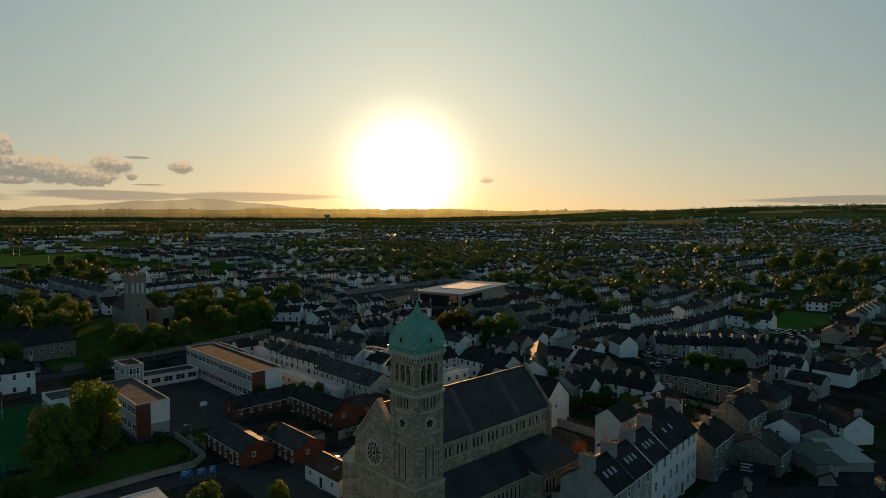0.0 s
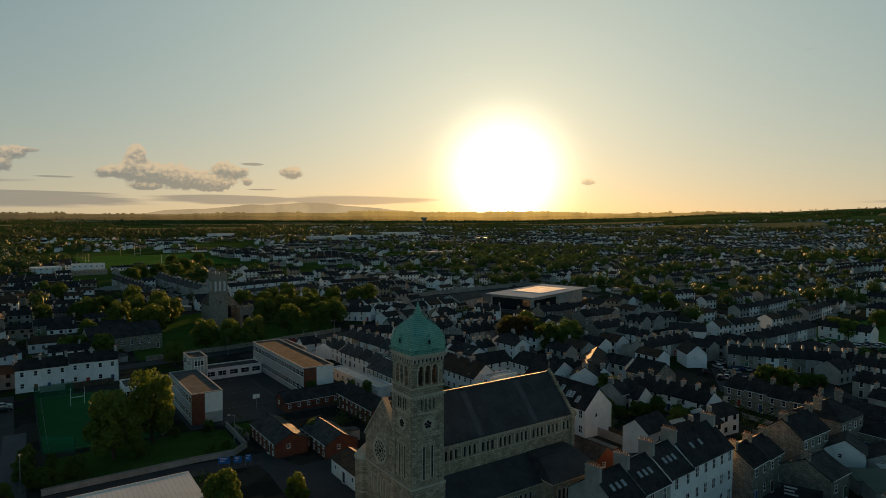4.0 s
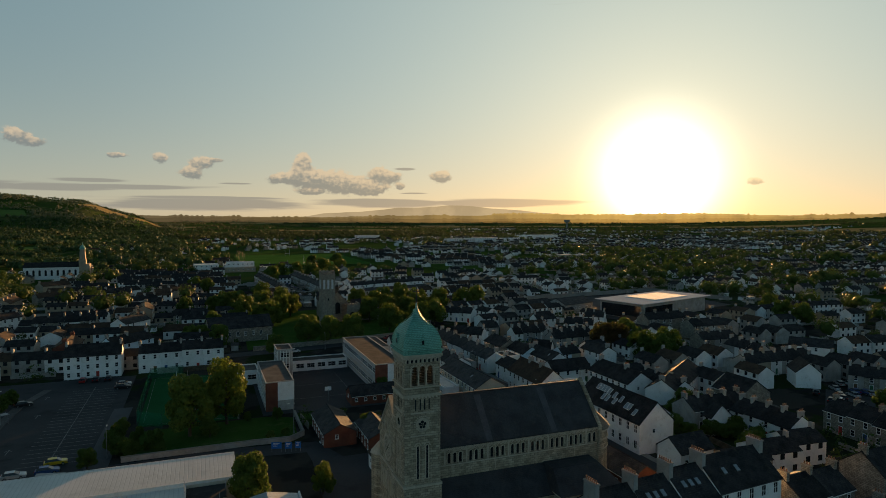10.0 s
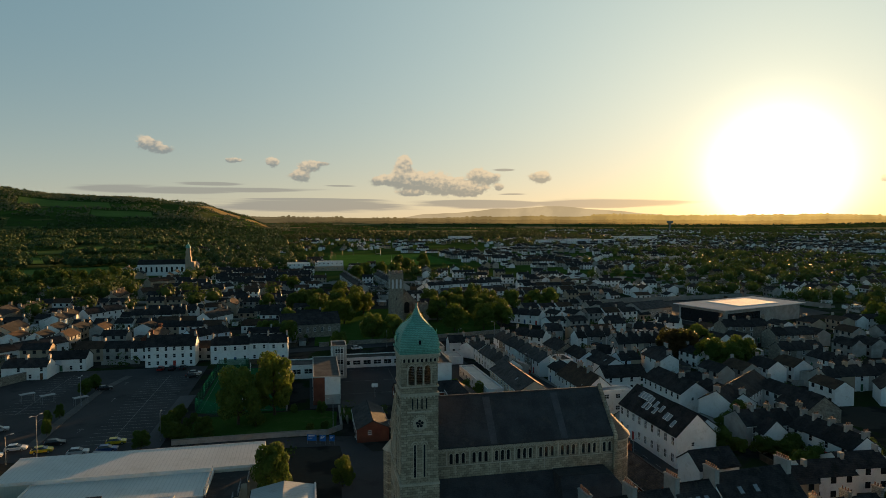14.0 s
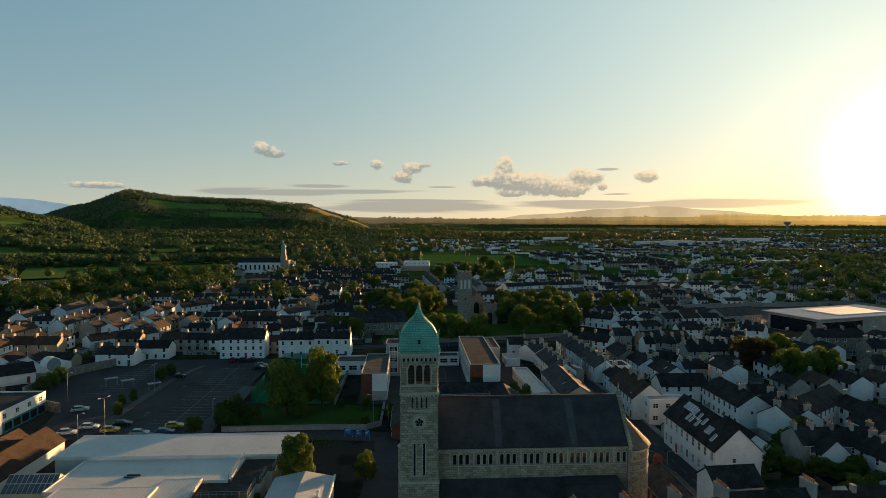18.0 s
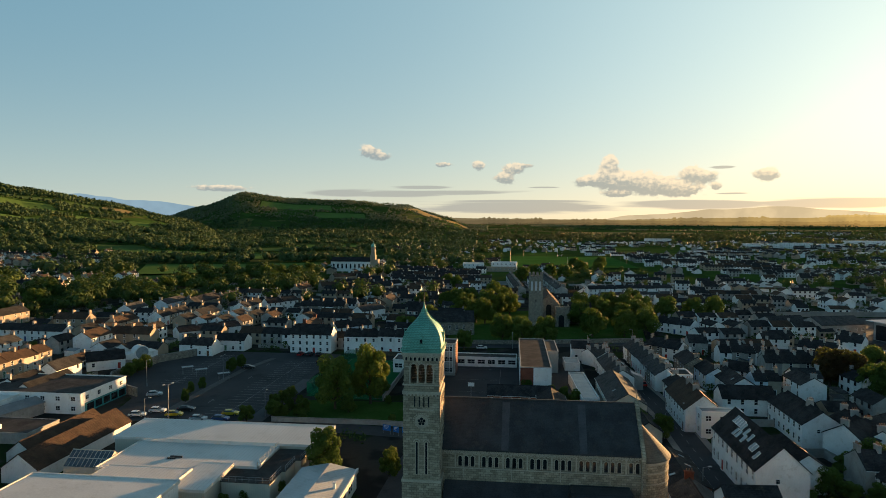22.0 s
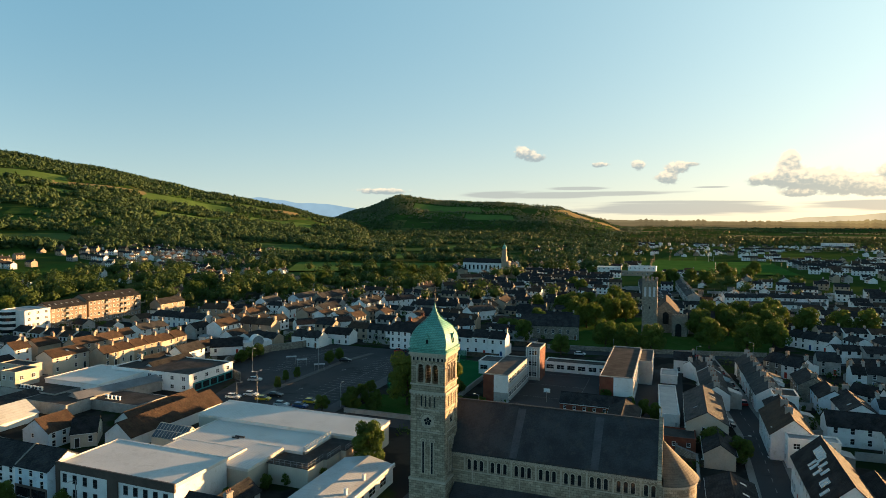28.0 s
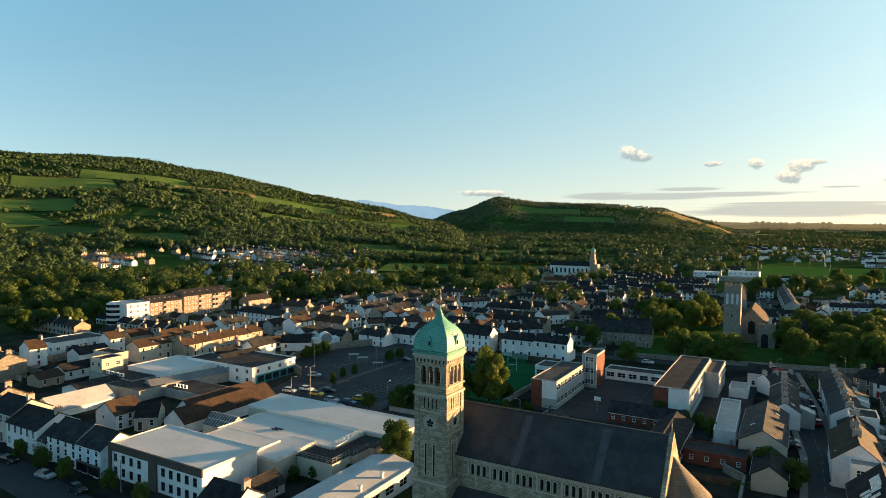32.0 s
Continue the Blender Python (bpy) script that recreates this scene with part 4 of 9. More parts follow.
def house(x, y, rot, length, width, eave, ridge, wall="W", roof="s", storeys=2, chim="ab", lights=0, z0=G0, win="a", near=2, hip=False, name="house", group="", back=True):
    """A gabled house, ridge along its own x. near: 2 all windows and pots, 1 windows of both fronts, 0 walls, roof and stacks."""
    L, W, e, r = length / 2, width / 2, eave - z0, ridge - z0
    if near < 2 and not hip and length < 24 and name == "house":
        W, e, r = W * 0.84, e * 0.88, r * 0.86
    word = "terraced house" if group else name.replace("_", " ")
    ob = thing(name, pose(x, y, z0, 0, 0, rot), WALL_WORDS[wall] + " " + word + " with a " + ROOF_WORDS[roof], "house", group)
    sh = Shape()
    if hip:
        sh.box(-L, -W, -1, L, W, e)
    else:
        sh.prism([(-L, -W, -1), (-L, W, -1), (-L, W, e), (-L, 0, r - 0.12), (-L, -W, e)], (length, 0, 0))
    part("wall", sh, WALLS[wall], ob)
    rf = Shape()
    o = 0.28
    k = (r - e) / W
    ov = 0.0 if group else 0.18
    if hip:
        hw = min(W, L * 0.8)
        A, B, C, D = (-L - o, -W - o, e - 0.02), (L + o, -W - o, e - 0.02), (L + o, W + o, e - 0.02), (-L - o, W + o, e - 0.02)
        P, Q = (-L + hw, 0, r), (L - hw, 0, r)
        rf.poly([A, B, Q, P]), rf.poly([B, C, Q]), rf.poly([C, D, P, Q]), rf.poly([D, A, P]), rf.poly([A, D, C, B])
        rf.box(-L + hw, -0.12, r - 0.1, L - hw, 0.12, r + 0.06)
    else:
        for s in (-1, 1):
            rf.prism([(-L - ov, s * (W + o), e - o * k + 0.1), (L + ov, s * (W + o), e - o * k + 0.1), (L + ov, 0, r + 0.1), (-L - ov, 0, r + 0.1)], (0, 0, -0.2))
    part("roof", rf, ROOFS[roof], ob)
    if not hip and near:
        rd = Shape()
        rd.prism([(-L - ov, -0.16, r + 0.04), (-L - ov, 0, r + 0.2), (-L - ov, 0.16, r + 0.04)], (2 * (L + ov), 0, 0))
        part("ridge_tiles", rd, ROOFS["b" if roof == "b" else "s"], ob)
        if near == 2:
            for s in (-1, 1):
                gt = Shape()
                gt.box(-L, s * (W + o) - 0.06, e - o * k - 0.08, L, s * (W + o) + 0.06, e - o * k + 0.04)
                part("gutter", gt, DARK_METAL if wall == "W" else WHITE_PAINT, ob)
    for c in chim:
        cx = {"a": -L + 0.35, "b": L - 0.35, "m": 0.0, "q": -L / 3, "r": L / 3}[c]
        st = part("chimney", stack_mesh(wall if wall in "SRTG" else "G", 1.6, 2 if near == 1 else 0), None, ob, m=pose(cx, 0, r))
        if near == 2:
            for i in range(3):
                part("chimney_pot", POT, None, st, m=pose(0, -0.45 + 0.45 * i, 1.15))
    if near:
        n = max(1, int(length / (2.4 if near == 2 else 3.0)))
        step = length / n
        sh_h = e / storeys
        dm = DOORS[SHUT.randrange(5)]
        dk = SHUT.randrange(n)
        for side in (-1, 1):
            if side == 1 and not back:
                continue
            # far houses turn blank backs to the north
            if near == 1 and math.cos(radians(rot)) * side > 0.3:
                continue
            for s in range(storeys):
                for i in range(n):
                    cx = -L + step * (i + 0.5)
                    m = pose(cx, side * W, sh_h * s + sh_h * 0.58, 0, 0, 0 if side < 0 else 180)
                    if s == 0 and i == dk:
                        part("door", dm, None, ob, m=pose(cx, side * W, 0.05, 0, 0, 0 if side < 0 else 180))
                    elif near == 2 or SHUT.random() < 0.8:
                        part("window", WIN[win], None, ob, m=m)
        if near == 2 and not group:
            for s, rz in ((-1, -90), (1, 90)):
                if W > 3 and "ab"[s > 0] not in chim:
                    part("window", WIN["c"], None, ob, m=pose(s * L, 0.8, e * 0.72, 0, 0, rz))
    if near and group and length < 9 and back:
        # a low rear extension with a lean-to roof
        ew, el, eh = length * SHUT.uniform(0.4, 0.6), SHUT.uniform(2.2, 4.2), e * SHUT.choice((0.45, 0.5, 0.85))
        ex = SHUT.choice((-1, 1)) * (length - ew) / 2
        sh = Shape()
        sh.prism([(ex - ew / 2, W - 0.1, -1), (ex - ew / 2, W + el, -1), (ex - ew / 2, W + el, eh), (ex - ew / 2, W - 0.1, eh + el * 0.34)], (ew, 0, 0))
        part("rear_extension", sh, WALLS[wall if SHUT.random() < 0.6 else "G"], ob)
        sh = Shape()
        sh.prism([(ex - ew / 2 - 0.1, W + el + 0.15, eh + 0.02), (ex + ew / 2 + 0.1, W + el + 0.15, eh + 0.02), (ex + ew / 2 + 0.1, W - 0.05, eh + el * 0.34 + 0.1), (ex - ew / 2 - 0.1, W - 0.05, eh + el * 0.34 + 0.1)], (0, 0, 0.12))
        part("rear_roof", sh, ROOFS[roof if SHUT.random() < 0.7 else "m"], ob)
    for i in range(lights):
        sl = math.degrees(math.atan2(r - e, W))
        cx = -L + length * (i + 0.7) / (lights + 0.4)
        s = -1 if i % 3 else 1
        part("skylight", LIGHT, None, ob, m=pose(cx, s * W * 0.5, (r + e) / 2 + 0.12, 0, 0, 0) @ pose(0, 0, 0, -s * sl if s > 0 else sl, 0, 0))
    return ob


def terrace(x0, y0, x1, y1, n, width, eave, ridge, walls="WGC", roof="s", storeys=2, near=1, group="terraced houses", win="a"):
    """A row of n houses whose ridge runs from one point to the other."""
    if near == 2:
        width, eave, ridge = width * 0.88, G0 + (eave - G0) * 0.92, G0 + (ridge - G0) * 0.9
    dx, dy = (x1 - x0) / n, (y1 - y0) / n
    rot = math.degrees(math.atan2(dy, dx))
    for i in range(n):
        j = SHUT.uniform(-0.25, 0.25)
        house(x0 + dx * (i + 0.5), y0 + dy * (i + 0.5), rot, math.hypot(dx, dy) - 0.01, width, eave + j, ridge + j, walls[i % len(walls)], roof, storeys, "b" if i % 2 else ("ab" if i == 0 else "b"), 1 if SHUT.random() < 0.3 else 0, near=near, group=group, win=win)


def flat_block(x, y, rot, length, width, top, wall="W", roof="f", storeys=1, z0=G0, parapet=0.35, win="b", gap=3.0, name="flat_roofed_building", label="", sides="nsew", near=1):
    """A flat-roofed building: walls, parapet coping, roof deck and windows."""
    L, W, t = length / 2, width / 2, top - z0
    ob = thing(name, pose(x, y, z0, 0, 0, rot), label or (WALL_WORDS[wall] + " building with a " + ROOF_WORDS[roof]), "building")
    sh = Shape()
    sh.box(-L, -W, -1, L, W, t - parapet)
    part("wall", sh, WALLS[wall], ob)
    dk = Shape()
    dk.box(-L + 0.2, -W + 0.2, t - parapet, L - 0.2, W - 0.2, t - parapet + 0.06)
    part("roof_deck", dk, ROOFS[roof], ob)
    pp = Shape()
    for a in ((-L - 0.08, -W - 0.08, L + 0.08, -W + 0.2), (-L - 0.08, W - 0.2, L + 0.08, W + 0.08), (-L - 0.08, -W + 0.2, -L + 0.2, W - 0.2), (L - 0.2, -W + 0.2, L + 0.08, W - 0.2)):
        pp.box(a[0], a[1], t - parapet, a[2], a[3], t)
    part("parapet", pp, WALLS[wall] if roof != "w" else WHITE_ROOF, ob)
    if near:
        for sd, ln, off, rz in (("s", length, W, 0), ("n", length, W, 180), ("w", width, L, -90), ("e", width, L, 90)):
            if sd not in sides:
                continue
            n = max(1, int(ln / gap))
            for s in range(storeys):
                for i in range(n):
                    u = -ln / 2 + ln * (i + 0.5) / n
                    p = {"s": (u, -W), "n": (u, W), "w": (-L, u), "e": (L, u)}[sd]
                    part("window", WIN[win], None, ob, m=pose(p[0], p[1], (t - parapet) / storeys * (s + 0.58), 0, 0, rz))
    return ob


def slab_on_ground(name, pts, z, mat, label, kind="structure", thick=0.3):
    sh = Shape()
    sh.prism([(x, y, z - thick) for x, y in pts], (0, 0, thick))
    return whole(name, sh, mat, label, name.split("_")[-1], kind=kind)


# ---------------------------------------------------------------- streets and open ground
ROAD_Z = G0 + 0.06


def strip(name, pts, width, z, mat, label, thick=0.3):
    """A road or path along a line of points."""
    sh = Shape()
    L, R = [], []
    for i, (x, y) in enumerate(pts):
        a, b = pts[max(0, i - 1)], pts[min(len(pts) - 1, i + 1)]
        d = Vector((b[0] - a[0], b[1] - a[1])).normalized()
        zz = max(z, land(x, y) + z - G0)
        L.append((x - d.y * width / 2, y + d.x * width / 2, zz)), R.append((x + d.y * width / 2, y - d.x * width / 2, zz))
    for i in range(len(pts) - 1):
        sh.prism([R[i], R[i + 1], L[i + 1], L[i]], (0, 0, -thick))
    return whole(name, sh, mat, label, name.split("_")[0], kind="structure")


def line_marks(name, segs, w, z, label):
    sh = Shape()
    for x0, y0, x1, y1 in segs:
        d = Vector((x1 - x0, y1 - y0)).normalized() * w / 2
        sh.prism([(x0 - d.y, y0 + d.x, z), (x0 + d.y, y0 - d.x, z), (x1 + d.y, y1 - d.x, z), (x1 - d.y, y1 + d.x, z)], (0, 0, 0.006))
    return whole(name, sh, ROAD_PAINT, label, "road marking", kind="structure")


ROAD_PAINT = surface("worn_road_paint", (0.15, 0.15, 0.146), (0.34, 0.34, 0.33), 0.85, 1.5, 6, 0.05, spec=0.1, stain=(0.06, 0.06, 0.06))
strip("road_east", [(53.5, 8), (53.8, 40), (54, 72), (51.5, 100), (48.5, 130), (45, 162)], 6.2, ROAD_Z, ASPHALT, "asphalt street between rows of houses")
strip("pavement_east", [(57.4, 10), (57.6, 40), (57.8, 72), (55.4, 100), (52.4, 130), (49, 160)], 1.5, ROAD_Z + 0.1, PAVING, "concrete pavement along the street")
strip("pavement_west", [(49.7, 10), (50, 40), (50.2, 72), (47.7, 98), (44.7, 130), (41.3, 158)], 1.4, ROAD_Z + 0.1, PAVING, "concrete pavement along the street")
strip("road_north", [(-60, 146), (-30, 150), (10, 154), (45, 162), (90, 168), (130, 166)], 7, ROAD_Z - 0.005, ASPHALT, "asphalt road beside the old churchyard")
strip("road_south", [(-140, -22), (-95, -19), (-40, -24), (10, -27), (60, -25), (100, -14), (140, -2), (180, 45), (240, 82), (330, 112), (420, 124)], 8, ROAD_Z - 0.01, ASPHALT, "asphalt main street past shops and terraces")
strip("road_park", [(-50, 49), (-25, 50), (-8, 48), (-6, 40), (-7, 24), (-8, 0), (-10, -24)], 6.5, ROAD_Z - 0.015, ASPHALT, "asphalt lane between the park and the church")
slab_on_ground("car_park", [(-88, 49), (-50, 50), (-50, 131), (-96, 131), (-111, 112), (-110, 84), (-93, 68)], ROAD_Z + 0.01, ASPHALT, "large asphalt car park with faded bays")
slab_on_ground("church_yard", [(-14, -14), (52, -14), (50, 40), (-5, 40)], ROAD_Z - 0.02, ASPHALT, "asphalt yard round the church")
slab_on_ground("school_yard", [(-16, 74), (38, 72), (38, 134), (-22, 134), (-22, 116), (-16, 116)], ROAD_Z, ASPHALT, "asphalt school yard with a ball court")
slab_on_ground("park_lawn", [(-45, 54.5), (-10, 54.5), (-9, 70), (-16, 73), (-44, 72)], ROAD_Z, GRASS, "mown park lawn behind a wall")
slab_on_ground("side_lawn", [(-8, 63), (0, 63), (0, 71), (-8, 72.5)], ROAD_Z + 0.01, GRASS, "small mown lawn beside the school yard")
slab_on_ground("green_pitch", [(-45, 76), (-22, 74), (-22, 122), (-45, 126)], ROAD_Z, PITCH := surface("pitch_green", (0.02, 0.1, 0.035), (0.03, 0.13, 0.05), 0.95, 0.1, 3, 0.2, spec=0.0), "dark green fenced playing pitch")
slab_on_ground("churchyard", [(-14, 158), (70, 172), (80, 240), (60, 262), (-12, 250)], ROAD_Z - 0.03, GRASS, "green churchyard under old trees")
GRASS_BRIGHT = surface("bright_grass", (0.05, 0.125, 0.025), (0.075, 0.165, 0.035), 0.95, 0.03, 1, 0.2, spec=0.0)


def drape(name, x0, y0, x1, y1, mat, label, lift=0.25, n=12, rot=0.0):
    """A field that follows the ground."""
    sh = Shape()
    cx, cy = (x0 + x1) / 2, (y0 + y1) / 2
    c, s = math.cos(radians(rot)), math.sin(radians(rot))

    def at(i, j):
        u, v = x0 + (x1 - x0) * i / n - cx, y0 + (y1 - y0) * j / n - cy
        x, y = cx + c * u - s * v, cy + s * u + c * v
        return (x, y, land(x, y) + lift)
    for i in range(n):
        for j in range(n):
            sh.poly([at(i, j), at(i + 1, j), at(i + 1, j + 1), at(i, j + 1)])
    return whole(name, sh, mat, label, "field", kind="structure")


drape("sports_field", 10, 585, 150, 790, GRASS_BRIGHT, "bright mown sports field", 0.8, 16)
slab_on_ground("east_meadow", [(215, 20), (300, 10), (300, 50), (225, 62)], ROAD_Z, GRASS_BRIGHT, "grassy meadow among the houses")
slab_on_ground("east_car_park", [(118, 22), (142, 40), (150, 18), (130, 2)], ROAD_Z, ASPHALT, "asphalt yard with parked cars")
slab_on_ground("market_yard", [(165, 165), (262, 190), (270, 262), (150, 245)], ROAD_Z - 0.01, ASPHALT, "asphalt yard round the market hall")

bays = [(-60, 56, -60, 120), (-90, 84, -90, 126)]
for i in range(24):
    bays.append((-65.6, 57 + i * 2.6, -60.1, 57 + i * 2.6)), bays.append((-59.9, 57 + i * 2.6, -53.2, 57 + i * 2.6))
for i in range(16):
    bays.append((-94.8, 85 + i * 2.6, -90.1, 85 + i * 2.6)), bays.append((-89.9, 85 + i * 2.6, -85.2, 85 + i * 2.6))
for ax, ay in ((-69.5, 66), (-69.5, 92), (-71, 110), (-82, 76)):
    bays += [(ax, ay, ax, ay + 3.2), (ax, ay + 3.2, ax - 0.7, ay + 2.2), (ax, ay + 3.2, ax + 0.7, ay + 2.2)]
strip("kerbed_walk", [(-76.2, 58), (-76.6, 75), (-76.0, 104), (-72.5, 121)], 2.2, ROAD_Z + 0.13, surface("worn_walk", (0.095, 0.095, 0.092), (0.14, 0.139, 0.133), 0.9, 0.3, 4, 0.2, spec=0.1), "kerbed concrete walk between two rows of bays")
strip("lane_patch", [(-50.6, 50.6), (-50.4, 70), (-49.9, 94)], 4.4, ROAD_Z + 0.014, surface("worn_pale_asphalt", (0.085, 0.087, 0.09), (0.12, 0.122, 0.125), 0.9, 0.1, 4, 0.2, spec=0.1, stain=(0.07, 0.07, 0.072)), "paler worn asphalt lane beside the park")
line_marks("bay_lines", bays, 0.13, ROAD_Z + 0.012, "faded white parking bay lines")
line_marks("court_lines", [(-8, 86, 10, 86), (-8, 114, 10, 114), (-8, 86, -8, 114), (10, 86, 10, 114), (-8, 100, 10, 100)], 0.08, ROAD_Z + 0.004, "faded ball court lines")
line_marks("street_lines", [(53.6 if y < 75 else 53.6 - (y - 75) * 0.1, y, 53.6 if y < 75 else 53.6 - (y + 2 - 75) * 0.1, y + 2) for y in range(14, 150, 5)], 0.12, ROAD_Z + 0.004, "broken white centre line")
line_marks("pitch_lines", [(-44, 77, -23, 75.5), (-44, 124, -23, 121), (-44, 77, -44, 124), (-23, 75.5, -23, 121)], 0.1, ROAD_Z + 0.004, "white pitch lines")


# ---------------------------------------------------------------- the white-roofed shopping hall
WHITE_RIBBED = surface("white_ribbed_roof", (0.62, 0.6, 0.56), (0.72, 0.7, 0.66), 0.5, 0.1, 2, 0.15, spec=0.4, stain=(0.54, 0.52, 0.47), lines=(0, 1.4, 0.28))
CLAD = surface("beige_cladding", (0.5, 0.46, 0.38), (0.58, 0.53, 0.44), 0.6, 0.3, 4, 0.1, lines=(0, 2.5, 0.15))
FASCIA = surface("brown_fascia", (0.07, 0.055, 0.045), (0.11, 0.085, 0.07), 0.6, 0.4, 5, 0.1)


def hall_box(parent, name, x0, y0, x1, y1, top, wallmat, roofmat, kerb=0.25, slope=0.0):
    w = Shape()
    w.box(x0, y0, -1, x1, y1, top - G0 - 0.05)
    p = part(name, w, wallmat, parent)
    r = Shape()
    zt = top - G0
    r.prism([(x0 - 0.2, y0 - 0.2, zt - 0.05), (x1 + 0.2, y0 - 0.2, zt - 0.05), (x1 + 0.2, y1 + 0.2, zt - 0.05 + slope), (x0 - 0.2, y1 + 0.2, zt - 0.05 + slope)], (0, 0, 0.12))
    part("roof", r, roofmat, p)
    if kerb:
        kb = Shape()
        for a in ((x0 - 0.25, y0 - 0.25, x1 + 0.25, y0), (x0 - 0.25, y1, x1 + 0.25, y1 + 0.25), (x0 - 0.25, y0, x0, y1), (x1, y0, x1 + 0.25, y1)):
            kb.box(a[0], a[1], zt - 0.4, a[2], a[3], zt + kerb + (slope if a[1] >= y1 else 0))
        part("edge_trim", kb, WHITE_ROOF, p)
    return p


mall = thing("shopping_hall", pose(0, 0, G0), "large shopping hall with stepped white metal roofs and beige walls", "shop")
hall_box(mall, "north_hall", -69, 25.2, -25, 36, 2.8, CLAD, WHITE_RIBBED, 0.12, 0.3)
mid = Shape()
foot = [(-63, 10.6), (-44.6, 10.6), (-44.6, 14.3), (-33.2, 14.3), (-33.2, 25.0), (-63, 25.0)]
mid.prism([(x, y, -1) for x, y in foot], (0, 0, 5.3))
mid = part("middle_hall", mid, CLAD, mall)
sh = Shape()
sh.prism([(x, y, 4.31) for x, y in foot], (0, 0, 0.12))
part("roof", sh, WHITE_RIBBED, mid)
sh = Shape()
for (x0, y0), (x1, y1) in zip(foot, foot[1:] + foot[:1]):
    sh.box(min(x0, x1) - 0.12, min(y0, y1) - 0.12, 4.1, max(x0, x1) + 0.12, max(y0, y1) + 0.12, 4.62)
part("edge_trim", sh, WHITE_ROOF, mid)
front = hall_box(mall, "front_block", -68.5, -10.5, -42, 2.3, 4.3, WALL_WHITE, WHITE_ROOF, 0.2)
hall_box(mall, "link_block", -60, 2.5, -44.2, 10.3, 3.0, CLAD, WHITE_RIBBED, 0.1)
hall_box(mall, "side_strip", -43.9, 3.2, -38.0, 14.0, 2.5, CLAD, WHITE_RIBBED, 0.1, 0.3)
hall_box(mall, "loading_deck", -37.6, 8.7, -28.7, 14.2, 1.75, CLAD, FELT, 0.0)
hall_box(mall, "loading_deck", -32.9, 14.3, -28.0, 19.4, 1.74, CLAD, FELT, 0.0)
hall_box(mall, "loading_deck", -32.9, 19.7, -26.9, 24.8, 1.76, CLAD, FELT, 0.0)
rail = Shape()
for x0, y0, x1, y1 in ((-28.6, 8.6, -28.6, 13.9), (-27.9, 14.3, -27.9, 19.3), (-26.8, 19.6, -26.8, 24.8), (-37.5, 8.6, -28.6, 8.6), (-33.3, 14.4, -33.3, 24.6)):
    base = 4.6 if x0 == x1 == -33.3 else 4.0
    n = max(3, int(max(x1 - x0, y1 - y0) / 1.2))
    for i in range(n + 1):
        px, py = x0 + (x1 - x0) * i / n, y0 + (y1 - y0) * i / n
        rail.box(px - 0.03, py - 0.03, base, px + 0.03, py + 0.03, base + 1.0)
    for z in (0.5, 0.95):
        rail.box(x0 - 0.025, y0 - 0.025, base + z, x1 + 0.025, y1 + 0.025, base + z + 0.05)
part("railing", rail, GREY_METAL, mall, "thin grey roof railing")
fb = Shape()
fb.box(-68.9, -10.85, 5.4, -41.6, -10.55, 6.9), fb.box(-68.9, -10.85, -0.5, -68.1, -10.55, 5.4), fb.box(-56.6, -10.8, -0.5, -54.2, -10.55, 5.4)
part("fascia", fb, FASCIA, front, "dark brown fascia and posts")
TALL_WINDOW = window_mesh(0.95, 1.45, 1, DARK_METAL)
for s in range(2):
    for i in range(9):
        part("window", TALL_WINDOW, None, front, "tall dark window", m=pose(-67.0 + i * 2.45 if i < 4 else -52.6 + (i - 4) * 2.2, -10.5, 1.5 + s * 2.6))
gl = Shape()
gl.box(-56.4, -10.62, 0, -54.4, -10.5, 5.3)
part("glass_entrance", gl, GLASS, front, "tall dark glazed entrance")
for bx in range(3):
    part("window", WIN["d"], None, front, m=pose(-68.5, -8 + bx * 3.6, 4.1, 0, 0, -90))
vent = Shape()
vent.box(-52, 17, 4.45, -49.6, 17.25, 4.75), vent.box(-52.2, 16.2, 4.45, -50.6, 16.5, 4.7)
part("roof_vent", vent, DARK_METAL, mall, "dark roof vents")
lan = thing("roof_lantern", pose(-67.6, 16.8, G0 + 2.2), "glazed pitched lantern roof over a yard", "roof light")
LANTERN_GLASS = surface("dark_lantern_glass", (0.05, 0.075, 0.095), (0.1, 0.135, 0.16), 0.15, 1, 4, 0.0, spec=0.6)
for s in (-1, 1):
    for i in range(10):
        g = Shape()
        g.prism([(-4.35 + i * 0.87, s * 2.8, 0.75), (-3.56 + i * 0.87, s * 2.8, 0.75), (-3.56 + i * 0.87, 0, 3.0), (-4.35 + i * 0.87, 0, 3.0)], (0, 0, 0.05))
        part("pane", g, LANTERN_GLASS, lan)
lf = Shape()
lf.box(-4.4, -2.85, -2, 4.3, 2.85, 0.72), lf.box(-4.4, -0.07, 2.95, 4.3, 0.07, 3.14)
for s in (-1, 1):
    for i in range(11):
        lf.prism([(-4.42 + i * 0.87, s * 2.8, 0.76), (-4.35 + i * 0.87, s * 2.8, 0.76), (-4.35 + i * 0.87, 0, 3.01), (-4.42 + i * 0.87, 0, 3.01)], (0, 0, 0.11))
    lf.prism([(-4.4, s * 1.44, 1.85), (4.3, s * 1.44, 1.85), (4.3, s * 1.36, 1.91), (-4.4, s * 1.36, 1.91)], (0, 0, 0.1))
lf.prism([(4.2, -2.8, 0.7), (4.2, 2.8, 0.7), (4.2, 0, 2.98)], (0.1, 0, 0)), lf.prism([(-4.4, -2.8, 0.7), (-4.4, 2.8, 0.7), (-4.4, 0, 2.98)], (0.1, 0, 0))
part("frame", lf, CLAD, lan)

